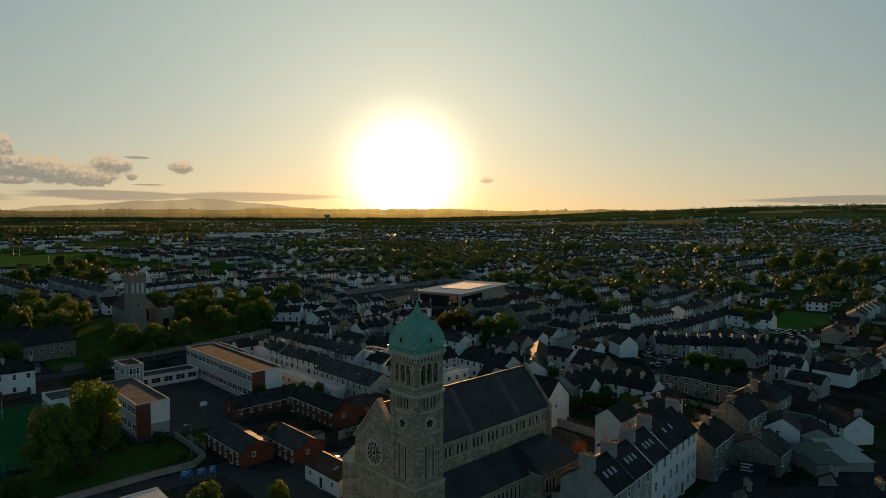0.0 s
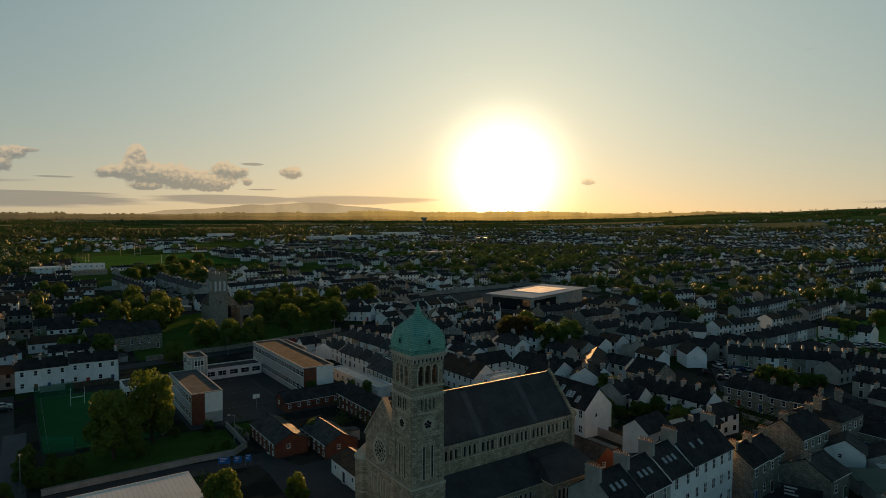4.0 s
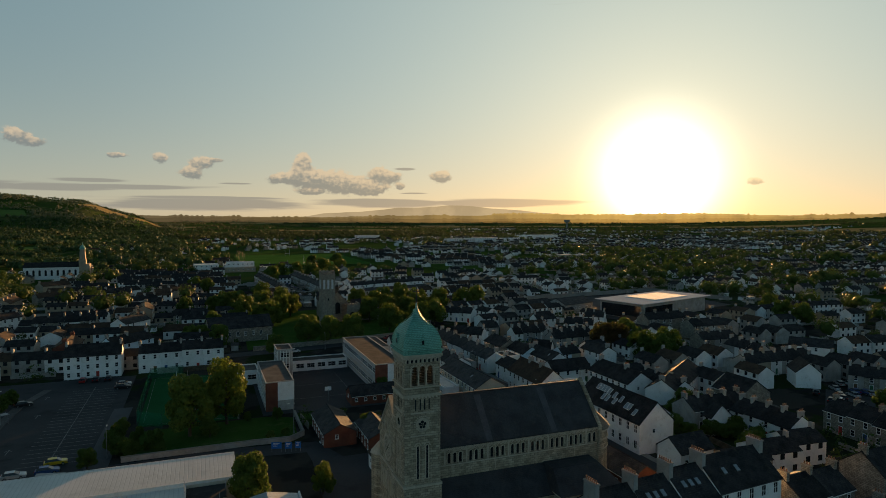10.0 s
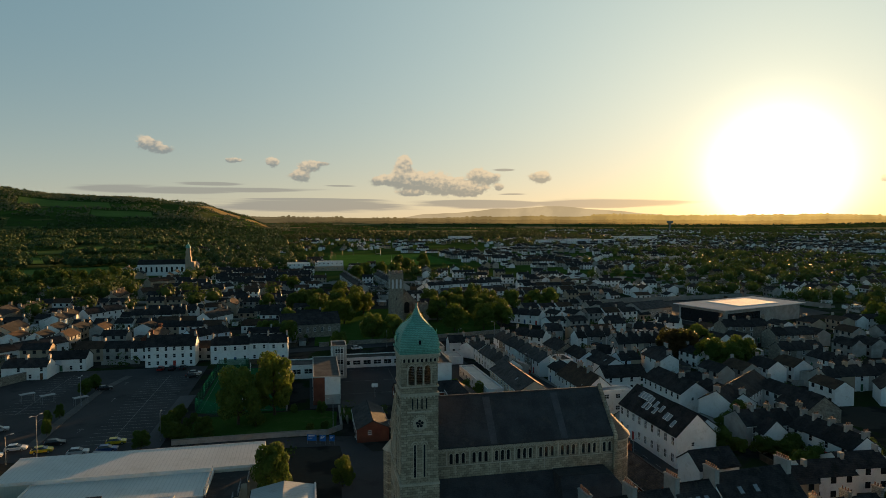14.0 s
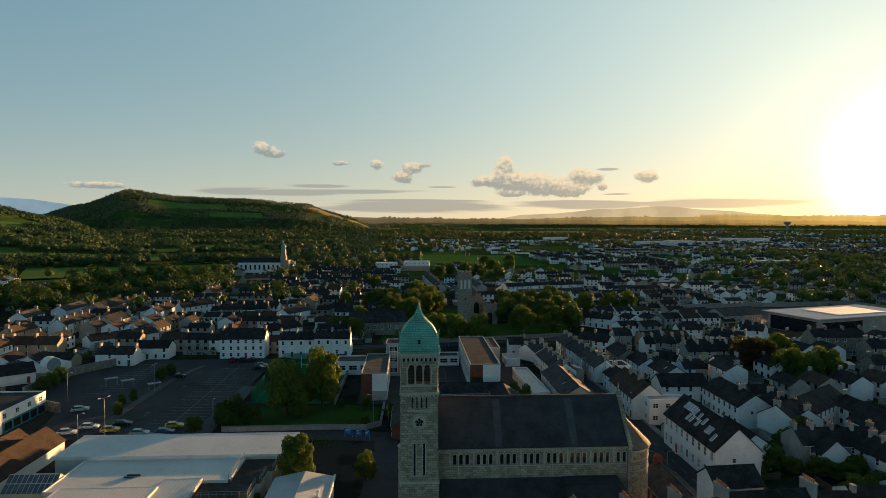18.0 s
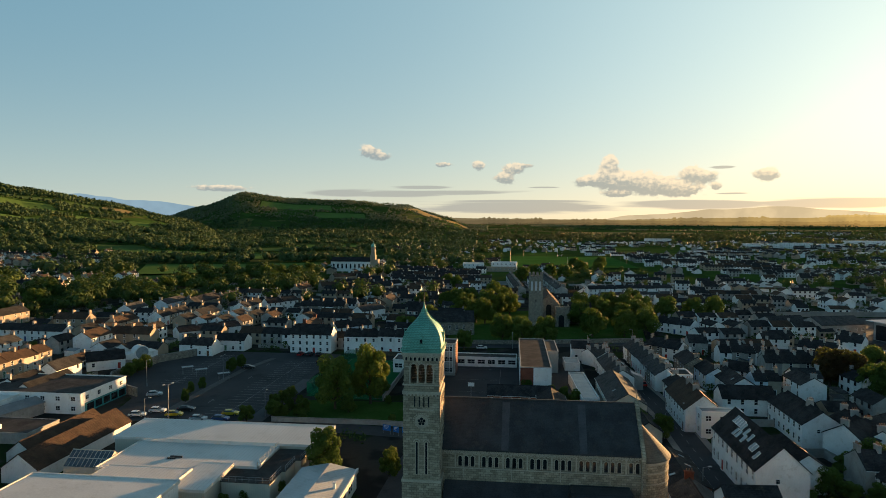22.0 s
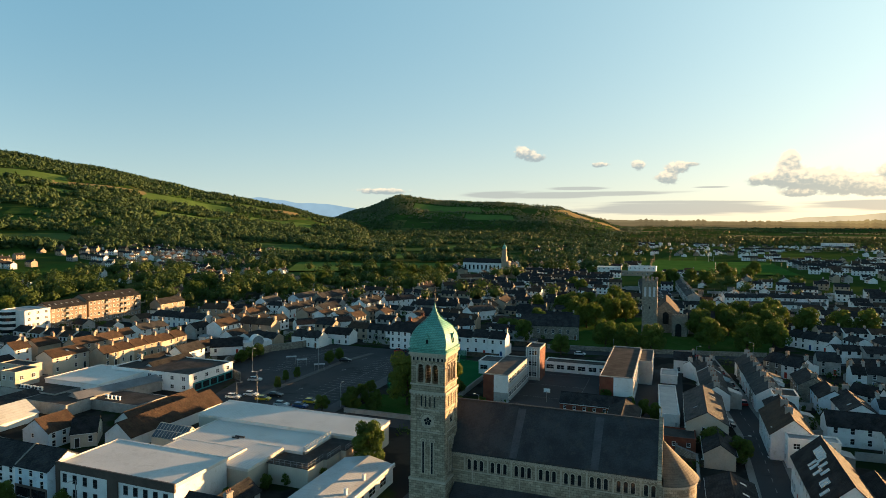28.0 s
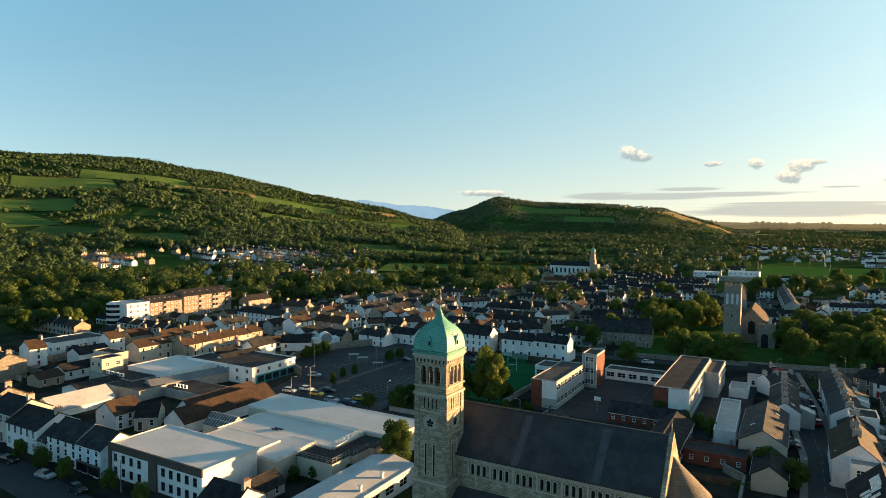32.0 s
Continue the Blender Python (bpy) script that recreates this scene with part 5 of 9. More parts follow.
shed = thing("metal_shed", pose(-20.5, 4.5, G0), "low shed with a pale ribbed metal roof", "shed")
w = Shape()
w.prism([(-5.2, -13, -1), (5.2, -13, -1), (5.2, -13, 3.3), (0, -13, 4.2), (-5.2, -13, 3.0)], (0, 26, 0))
part("wall", w, WALL_WHITE, shed)
PALE_METAL = surface("pale_ribbed_metal", (0.4, 0.43, 0.44), (0.5, 0.53, 0.54), 0.45, 0.2, 3, 0.2, spec=0.5, stain=(0.3, 0.32, 0.32), lines=(1, 1.4, 0.3))
for s in (-1, 1):
    r = Shape()
    r.prism([(0, -13.4, 4.35), (0, 13.4, 4.35), (s * 5.5, 13.4, 3.25), (s * 5.5, -13.4, 3.25)], (0, 0, 0.1))
    part("roof_slope", r, PALE_METAL, shed)
w = Shape()
w.box(5.2, -13.4, 3.0, 5.5, 13.4, 3.75)
part("parapet", w, WALL_WHITE, shed)
for vy in (-2.5, 4.0):
    w = Shape()
    w.box(3.3, vy, 3.5, 3.75, vy + 0.45, 4.7), w.box(3.2, vy - 0.1, 4.7, 3.85, vy + 0.55, 4.85)
    part("flue", w, WHITE_PAINT, shed)
for i in range(5):
    part("window", WIN["l"], None, shed, m=pose(5.2, -9 + i * 4.4, 1.8, 0, 0, 90))

# ---------------------------------------------------------------- school
WALLS["P"] = surface("grey_school_concrete", (0.34, 0.33, 0.31), (0.46, 0.45, 0.42), 0.85, 0.4, 4, 0.15, stain=(0.28, 0.26, 0.23))
SCHOOL_PANEL = surface("grey_window_panel", (0.3, 0.32, 0.33), (0.42, 0.44, 0.45), 0.5, 0.5, 4, 0.05)


def school_block(x0, y0, x1, y1, top, storeys, brick_end=True, roofmat="p", label=""):
    ob = flat_block((x0 + x1) / 2, (y0 + y1) / 2, 0, x1 - x0, y1 - y0, top, "P", roofmat, storeys, win="l", gap=2.9, sides="ew", name="school_block", label=label or "white school block with long window bands and a flat roof", parapet=0.25)
    L, W, t = (x1 - x0) / 2, (y1 - y0) / 2, top - G0
    if brick_end:
        b = Shape()
        b.box(-L - 0.05, -W - 0.06, 0, -L + (x1 - x0) * 0.42, -W + 0.02, t - 0.3)
        part("brick_panel", b, BRICK, ob, "red brick end panel")
        b = Shape()
        b.box(-L + (x1 - x0) * 0.42, -W - 0.04, t * 0.35, L + 0.04, -W + 0.02, t - 0.2)
        part("white_panel", b, WALL_WHITE, ob, "white rendered end panel")
    pn = Shape()
    for s in range(storeys):
        z = (t - 0.25) / storeys * s
        for sx in (-1, 1):
            pn.box(sx * L - 0.05, -W + 0.3, z + 0.2, sx * L + 0.05, W - 0.3, z + 0.9)
    part("spandrel_panel", pn, SCHOOL_PANEL, ob)
    return ob


school_block(16.2, 84, 25, 128, 6.2, 2, roofmat="f")
school_block(25.1, 112, 29, 131, 5.2, 2, False)
school_block(-15, 77, -7.8, 102.5, 5.6, 2)
stair = flat_block(-6.8, 108.5, 0, 4.6, 8.5, 8.4, "P", "f", 3, win="l", gap=4.0, sides="nsw", name="stair_tower", label="pale stair tower of the school with a brick side")
sp = Shape()
sp.box(2.28, -4.2, 0, 2.36, 4.2, 9.9)
part("brick_panel", sp, BRICK, stair, "red brick side panel")
for i in range(6):
    sp = Shape()
    sp.box(-2.2 + i * 0.86, -4.5, 1.0, -2.06 + i * 0.86, -4.25, 10.1)
    part("fin", sp, WHITE_PAINT, stair, "white upright fin")
flat_block(5, 121, 0, 21, 6.5, 1.3, "W", "f", 1, win="l", gap=3.2, sides="s", name="school_corridor", label="low white school corridor with a dark flat roof")
flat_block(-20, 111, 0, 11, 9, 2.2, "W", "p", 1, win="l", gap=3.0, name="school_annex", label="low white school annex with a pale roof")
flat_block(34, 85, 2, 4.6, 29, 1.4, "W", "m", 1, win="b", gap=3.2, sides="ew", name="classroom_hut", label="long prefabricated classroom with a pale blue-grey roof")
flat_block(34, 120, 0, 5, 9, 0.6, "W", "m", 1, name="store_shed", label="low store shed with a red striped roof", near=0)

# ---------------------------------------------------------------- brick houses beside the church
for hx, hy, hl in ((24, 62, 19.6), (6.5, 46, 12.5), (-2, 54, 16)):
    house(hx, hy, 90, hl, 7.2, 0.9 if hl < 19 else 1.6, 2.7 if hl < 19 else 3.6, "R", "g" if hl < 19 else "s", 2, "", near=2, name="brick_house", win="c")
house(16, 77.5, 0, 18, 6.5, 0.4, 2.4, "R", "s", 1, "", near=2, name="brick_annex", win="c")
house(4.5, 27.5, 90, 11, 7, 1.0, 2.2, "W", "b", 1, "", 2, near=1, name="white_shed", win="c")
house(45, 26, 90, 16, 8, 0.8, 2.4, "R", "s", 1, "", 3, near=2, name="brick_house", win="c")
house(44.5, 9, 90, 15, 7, 1.2, 3.4, "R", "g", 1, "b", near=2, name="brick_house", win="c")
flat_block(34, 59, 0, 12, 7, 0.8, "R", "f", 1, near=1, win="c", sides="s", name="brick_annex", label="red brick annex with a dark flat roof")

# ---------------------------------------------------------------- old hall, old church, far church, market hall
house(-16, 182.5, 8, 25, 12, 3.6, 7.6, "S", "s", 1, "", near=1, name="stone_hall", win="d")
old = thing("old_church", pose(0, 0, G0), "old rubble stone church with a battlemented tower", "church")
t = Shape()
t.box(21.8, 200, -1, 28.2, 206.4, 24.6)
tw = part("tower", t, WALL_STONE, old)
bt = Shape()
for i in range(4):
    for s in (0, 1):
        bt = Shape()
        bt.box(21.7 + i * 1.8, 199.9 + s * 6.0, 24.6, 22.7 + i * 1.8, 200.5 + s * 6.0, 26.0)
        part("merlon", bt, WALL_STONE, tw)
        if i in (1, 2):
            bt = Shape()
            bt.box(21.7 + s * 6.0, 199.9 + i * 1.8, 24.6, 22.3 + s * 6.0, 200.9 + i * 1.8, 26.0)
            part("merlon", bt, WALL_STONE, tw)
LOUVRE = surface("pale_louvres", (0.5, 0.52, 0.54), (0.62, 0.64, 0.66), 0.7, 1, 5, 0.1, lines=(2, 3.0, 0.5))
for px_, py_, rz in ((23.1, 200, 0), (25.0, 200, 0), (26.9, 200, 0), (28.2, 202.3, 90), (28.2, 204.1, 90), (21.8, 202.3, -90), (21.8, 204.1, -90)):
    part("louvred_window", arch_pane(0.9, 17.6, 21.6), LOUVRE, tw, "pale louvred lancet", pose(px_, py_, 0, 0, 0, rz) @ pose(0, -0.06, 0))
part("slit", arch_pane(0.4, 12.2, 13.2), GLASS, tw, m=pose(25, 199.96, 0))
nv = Shape()
nv.prism([(26, 212, -1), (37.5, 212, -1), (37.5, 212, 8.6), (31.75, 212, 14.6), (26, 212, 8.6)], (0, 26, 0))
nb = part("nave", nv, WALL_STONE, old)
for s in (-1, 1):
    r = Shape()
    r.prism([(31.75, 212.3, 14.75), (31.75, 238.3, 14.75), (31.75 + s * 6.1, 238.3, 8.35), (31.75 + s * 6.1, 212.3, 8.35)], (0, 0, 0.15))
    part("nave_roof", r, SLATE_BROWN, nb)
part("west_window", arch_pane(2.6, 4.0, 8.2), GLASS, nb, m=pose(31.75, 211.95, 0))
pc = Shape()
pc.box(34.5, 203.5, -1, 41, 211.9, 9.0)
pb = part("ruined_porch", pc, WALL_STONE, old)
pm = Shape()
for i in range(5):
    pm = Shape()
    pm.box(34.5 + i * 1.3, 203.4, 9.0, 35.2 + i * 1.3, 204.0, 9.8)
    part("merlon", pm, WALL_STONE, pb)
    pm = Shape()
    pm.box(40.5, 204.4 + i * 1.6, 9.0, 41.1, 205.2 + i * 1.6, 9.8)
    part("merlon", pm, WALL_STONE, pb)
part("porch_arch", arch_pane(2.6, 0, 4.4), GLASS, pb, m=pose(37.2, 203.45, 0))
house(46, 216.5, 0, 13, 8.5, 4.4, 8, "S", "s", 1, "", near=1, name="church_chapel", win="d")

far = thing("far_church", pose(0, 0, G0), "pale grey classical church with a domed clock tower", "church")
w = Shape()
w.prism([(-166, 507, -2), (-166, 521, -2), (-166, 521, 10), (-166, 514, 13.6), (-166, 507, 10)], (40, 0, 0))
fb_ = part("nave", w, WALL_WHITE, far)
r = Shape()
for s in (-1, 1):
    r.prism([(-166.3, 514 + s * 7.4, 9.9), (-125.8, 514 + s * 7.4, 9.9), (-125.8, 514, 13.8), (-166.3, 514, 13.8)], (0, 0, 0.15))
part("roof", r, SLATE, fb_)
for i in range(9):
    part("window", arch_pane(1.6, 3.0, 7.0), GLASS, fb_, m=pose(-163 + i * 4.3, 506.95, 0))
tw = Shape()
tw.box(-126, 508, -2, -118.5, 518, 12), tw.box(-126.2, 508, 12, -121, 514, 16.5), tw.box(-125.6, 508.6, 16.5, -121.6, 513.4, 22), tw.tube(-123.6, 511, 22, 24.5, 2.2, 2.0, 12)
ft = part("clock_tower", tw, WALL_TAN, far)
dm = Shape()
for (r0, z0), (r1, z1) in zip(((2.3, 24.5), (2.2, 25.6), (1.8, 26.8), (1.0, 27.8), (0.4, 28.3)), ((2.2, 25.6), (1.8, 26.8), (1.0, 27.8), (0.4, 28.3), (0.05, 31))):
    dm.tube(-123.6, 511, z0, z1, r0, r1, 12)
part("dome", dm, COPPER, ft, "small green dome")

mk = thing("market_hall", pose(199.3, 183.2, G0, 0, 0, 16.2), "wide supermarket with an overhanging white flat roof", "shop")
w = Shape()
w.box(-29, -13.2, -1, 29, 13.2, 7.98)
mw = part("wall", w, WALL_GREY, mk)
g = Shape()
g.box(-29.1, -12, 0.3, -29, 12, 6.6), g.box(-27, -13.3, 0.3, -3, -13.2, 6.2)
part("glazing", g, GLASS, mw)
r = Shape()
r.box(-31.2, -15.1, 7.98, 31.2, 15.1, 8.3)
part("roof", r, surface("matt_pale_roof", (0.54, 0.57, 0.59), (0.62, 0.65, 0.67), 0.95, 0.1, 2, 0.1, spec=0.0, stain=(0.42, 0.44, 0.45)), mk)
r = Shape()
r.box(-12, -9, 8.3, 18, 10, 8.55)
part("raised_roof", r, WALL_WHITE, mk)
house(157, 200, 16, 22, 13, 3.0, 5.8, "G", "g", 1, "", near=1, name="gabled_shed", win="b")
house(137, 203, 16, 18, 12, 2.6, 5.2, "G", "s", 1, "", near=1, name="gabled_shed", win="b")
garden_edge = thing("yard_wall", pose(0, 0, G0), "long pale concrete wall round the market yard", "wall")
for a, b in (((150, 250), (262, 262)), ((262, 262), (276, 205))):
    d = Vector((b[0] - a[0], b[1] - a[1], 0))
    sh = Shape()
    sh.box(0, -0.2, -0.5, d.length, 0.2, 2.6)
    part("panel", sh, PAVING, garden_edge, m=Matrix.Translation((a[0], a[1], 0)) @ Matrix.Rotation(math.atan2(d.y, d.x), 4, "Z"))

# ---------------------------------------------------------------- shops on the west side of the car park
flat_block(-112, 62, 0, 30, 19, 3.2, "W", "f", 2, gap=4.2, sides="se", name="corner_shop", label="white corner shop with a teal front and dark flat roof")
TEAL = surface("teal_paint", (0.02, 0.16, 0.17), (0.03, 0.22, 0.23), 0.5, 0.5, 5, 0.05)
sf = thing("shopfront", pose(-97, 62, G0), "teal painted shopfront with dark display windows", "shopfront")
b = Shape()
b.box(0, -8, 0, 0.18, 9, 2.6)
part("panel", b, TEAL, sf)
for i in range(5):
    b = Shape()
    b.box(0.16, -7.4 + i * 3.3, 0.4, 0.22, -4.8 + i * 3.3, 2.2)
    part("display_window", b, GLASS, sf)

LIGHT_BIG = Shape()
LIGHT_BIG.box(-0.85, -0.5, -0.05, 0.85, 0.5, 0.06, 0), LIGHT_BIG.box(-0.78, -0.43, 0.0, 0.78, 0.43, 0.08, 1)
LIGHT_BIG = LIGHT_BIG.mesh("roof_light", WHITE_PAINT, SKYLIGHT)
# row of roof lights on the white house by the street
for i, (u, v) in enumerate(((0.1, 0.3), (0.16, 0.3), (0.22, 0.3), (0.28, 0.3), (0.34, 0.34), (0.3, 0.62), (0.38, 0.62), (0.46, 0.4), (0.52, 0.62), (0.6, 0.45), (0.74, 0.6), (0.8, 0.6), (0.92, 0.72))):
    y = 38.6 - u * 19
    rl = whole("roof_light", LIGHT_BIG, None, "pale glazed roof light in a dark slate roof", "roof light", "roof lights on the white house", m=pose(60.8 - 4.5 * v, y, 8.98 - 4.2 * v, 0, -43, 0))

# large pale buildings across the plain
for x, y, rot, ln, wd, ht, wl, rf, st, words in ((555, 914, 0, 84, 12, 5, "W", "m", 1, "long white retail row with a grey roof"), (648, 911, -2, 76, 14, 6, "W", "f", 1, "long white retail row with dark shop fronts"), (470, 1103, 3, 60, 18, 9, "W", "m", 3, "white three storey hospital wing"), (533, 1110, 0, 52, 22, 10, "W", "f", 3, "white three storey hospital wing"), (590, 1100, -4, 44, 16, 8, "W", "m", 2, "white hospital wing with a grey roof"),
                                          (745, 1258, 0, 108, 24, 10, "W", "w", 2, "large white flat roofed factory"), (367, 1462, 4, 60, 22, 10, "W", "m", 3, "white three storey hospital wing"), (-26, 550, 4, 22, 16, 7, "W", "w", 2, "white flat roofed retail building"), (6, 556, -3, 26, 14, 8, "W", "m", 2, "white retail building with a grey roof"), (-2, 531, 2, 40, 8, 4.5, "T", "m", 1, "low tan workshop range"),
                                          (420, 606, -6, 70, 16, 5, "G", "m", 1, "long low grey warehouse"), (830, 1010, 5, 60, 24, 6, "W", "m", 1, "white warehouse with a grey roof"), (300, 880, 8, 40, 16, 6, "W", "f", 2, "white two storey school block"), (950, 760, 2, 50, 20, 6, "W", "w", 1, "white warehouse with a flat roof"), (1250, 700, -8, 60, 18, 6, "W", "m", 1, "white warehouse with a grey roof")):
    zz = land(x, y)
    flat_block(x, y, rot, ln, wd, zz + ht, wl, rf, st, z0=zz, gap=4.2, sides="sw", name="pale_building", label=words)

wt = thing("water_tower", pose(1474, 2259, land(1474, 2259)), "grey concrete water tower with a wide bowl", "tower")
s_ = Shape()
s_.tube(0, 0, -2, 26, 4.5, 4.0, 12)
part("shaft", s_, PAVING, wt)
s_ = Shape()
s_.tube(0, 0, 26, 33, 4.0, 13, 16), s_.tube(0, 0, 33, 40, 13, 13, 16)
part("bowl", s_, PAVING, wt)

# right-hand street
house(60.7, 29.4, 90, 23.4, 9, 4.6, 8.8, "W", "s", 2, "", near=2, win='d')
house(68.0, 30.4, 90, 11.6, 7, 2.8, 5.2, "W", "s", 1, "", near=2)
flat_block(62.1, 55.0, 0, 9.4, 4.0, 4.2, "W", "m", 2)
house(59.0, 66.2, 90, 18.3, 8.5, 3.4, 6.8, "W", "b", 2, "qr", near=2)
flat_block(62.2, 91.3, 0, 5.8, 7.6, 4.4, "W", "f", 2)
house(42.5, 75, 90, 26, 9, 2.6, 5.2, "C", "g", 2, "", lights=2, near=2)
house(44.3, 53.0, 90, 11.7, 6, 1, 3, "C", "s", 1, "", near=2)
terrace(45.5, 123, 46.2, 91, 5, 8, 2.8, 5.4, "WWW", "g", 2, near=1)
terrace(58.2, 139, 59.6, 93, 7, 8.5, 3.4, 6.2, "WSWW", "g", 2, near=1)
house(38.6, 134.8, 0, 6.5, 7, 3, 5.4, "W", "s", 2, "b", near=1)
terrace(40.1, 124.8, 47.4, 130.5, 2, 7, 2.5, 4.5, "W", "g", 2, near=1)
house(74.8, 75.3, 0, 13.3, 8.5, 3, 6, "W", "s", 2, "", near=1)
house(82.1, 58.5, 90, 18.4, 8.5, 3.2, 6, "W", "s", 2, "qb", near=2)
house(77.8, 91.9, 90, 15.8, 9, 3, 5.8, "W", "s", 2, "b", near=1, lights=3)
house(95.0, 87.0, 90, 10.9, 8, 4.8, 7.2, "W", "s", 3, "a", near=1)
terrace(83.1, 93.9, 90.4, 93.9, 2, 8, 3.2, 5.6, "BT", "s", 2, near=1)
house(74.7, 102.4, 90, 11.8, 8, 3, 5.6, "B", "s", 2, "a", near=1)
house(72.3, 115.0, 90, 13.1, 9, 3.4, 6.2, "S", "s", 2, "ab", near=1)
terrace(66.0, 144.4, 75.5, 136.4, 2, 9, 3.2, 6, "SW", "s", 2, near=1)
house(83.8, 150.2, 0, 6.8, 8, 3.2, 6, "G", "s", 2, "b", near=1)
terrace(86.7, 134.9, 102.6, 134.9, 4, 8, 3, 5.8, "WGG", "s", 2, near=1)
house(113.8, 155.6, 0, 9.7, 8, 4.4, 7, "W", "s", 3, "ab", near=1)
terrace(99.1, 127.8, 118.5, 127.8, 4, 7, 2.8, 5.4, "GW", "s", 2, near=1)
terrace(120.3, 147.8, 130.2, 139.8, 3, 8, 3, 5.8, "WW", "s", 2, near=1)
terrace(140.6, 161.8, 147.2, 155.3, 2, 8, 3, 5.8, "W", "s", 2, near=1)
terrace(90.0, 56.7, 90.0, 41.3, 3, 8.5, 3, 5.8, "WS", "s", 2, near=2)
house(84.9, 107.0, -42.2, 7.3, 7, 2.8, 5.4, "W", "s", 2, "b", near=1)

# terraces on the near right
house(46.2, -6.3, 4, 7.4, 5.2, 9.7, 11.6, "W", "s", 3, "", near=2, win="c")
house(56.5, -7.5, 4, 12, 6, 2.6, 5.0, "G", "g", 1, "", near=1)


def wide_stack(ob, x, ridge, h, wall, pots):
    """A broad chimney across the ridge with a row of pots."""
    sh = Shape()
    sh.box(-0.38, -1.25, -2.2, 0.38, 1.25, h), sh.box(-0.46, -1.33, h, 0.46, 1.33, h + 0.14), sh.box(-0.4, -1.27, h + 0.14, 0.4, 1.27, h + 0.22)
    st = part("chimney", sh, wall, ob, "broad rendered chimney with a row of pots", m=pose(x, 0, ridge))
    for i in range(pots):
        part("chimney_pot", POT, None, st, m=pose(0, -1.05 + 2.1 * i / (pots - 1), h + 0.22))


for hx, hy, hl, ev, rg, wl, hn in ((46.9, -14.6, 13.5, 7.9, 11.5, "W", 5), (36.9, -15.35, 6.75, 7.5, 10.8, "W", 3), (30.15, -15.85, 6.75, 7.0, 10.3, "G", 3), (23.35, -16.25, 6.8, 6.8, 10.1, "G", 3)):
    ob = house(hx, hy, 4, hl, 9.0, ev, rg, wl, "s", 3, "", near=2, win="d", group="tall terraced houses on the main street", lights=0)
    wide_stack(ob, -hl / 2 + 0.2, rg - G0, 1.0 if hn == 5 else 1.25, WALL_GREY, 6)
    if hn == 5:
        wide_stack(ob, hl / 2 - 0.6, rg - G0, 1.0, WALL_GREY, 6)
    pitch = math.degrees(math.atan2(rg - ev, 4.5))
    for i in range(2 if hn == 5 else 3):
        part("skylight", LIGHT, None, ob, m=pose(-hl / 4 + i * (hl / 5), -2.3, (rg + ev) / 2 - G0 + 0.1) @ pose(0, 0, 0, pitch, 0, 0))
terrace(55.6, -17.4, 68.6, -16.2, 2, 8.5, 5.0, 7.9, "S", "s", 2, near=2)
house(81.5, -16.1, 0, 11.1, 8, 5, 8, "S", "s", 2, "ab", near=2)
house(97.2, -15.4, 0, 10.5, 10, 5.4, 8.4, "S", "s", 2, "ab", near=2, hip=True)
house(88.5, -22.6, 20, 6.4, 7, 1.8, 4.0, "W", "g", 1, "", near=2)
house(70.7, -24.6, 0, 7.1, 9, 2.2, 4.6, "S", "g", 1, "a", near=2)
house(104.5, -22.1, 90, 7.5, 8, 1.8, 3.8, "S", "s", 1, "", near=2)
house(101, -31.5, 55, 9, 7.5, 2.0, 4.4, "W", "s", 2, "a", near=2)
house(93.4, -27.9, 25, 8, 6.5, 0.6, 2.2, "G", "g", 1, "", near=2)
house(49.5, -39.5, -43, 22, 8, 2.4, 4.9, "S", "s", 1, "ab", near=2)
house(66, -44, -43, 14, 7, 1.6, 3.8, "G", "s", 1, "a", near=2)
PALE_GREEN = surface("pale_green_metal", (0.24, 0.3, 0.29), (0.33, 0.4, 0.38), 0.55, 0.2, 3, 0.2, spec=0.3, stain=(0.2, 0.22, 0.2), lines=(0, 1.6, 0.3))
GREEN_METAL = surface("dark_green_metal", (0.03, 0.075, 0.06), (0.05, 0.105, 0.085), 0.6, 0.2, 3, 0.2, spec=0.2, lines=(0, 1.6, 0.3))
for sx, sy, sl, sw, rise, mat, word in ((86.6, -33.6, 7, 5.5, 0.1, PALE_GREEN, "pale green"), (81.3, -37.4, 6, 5, 0.1, PALE_GREEN, "pale green"), (80.0, -31.0, 8, 4.5, 0.2, GREEN_METAL, "dark green"), (76.5, -34.2, 6, 4.5, 0.2, GREEN_METAL, "dark green")):
    ob = thing("metal_shed", pose(sx, sy, G0, 0, 0, -42), "low yard shed with a " + word + " metal roof", "shed")
    w = Shape()
    w.prism([(-sl / 2, -sw / 2, -0.5), (-sl / 2, sw / 2, -0.5), (-sl / 2, sw / 2, 2.9 + rise), (-sl / 2, -sw / 2, 2.6)], (sl, 0, 0))
    part("wall", w, WALL_GREY, ob)
    w = Shape()
    w.prism([(-sl / 2 - 0.3, -sw / 2 - 0.3, 2.62), (sl / 2 + 0.3, -sw / 2 - 0.3, 2.62), (sl / 2 + 0.3, sw / 2 + 0.3, 2.96 + rise), (-sl / 2 - 0.3, sw / 2 + 0.3, 2.96 + rise)], (0, 0, 0.1))
    part("roof", w, mat, ob)

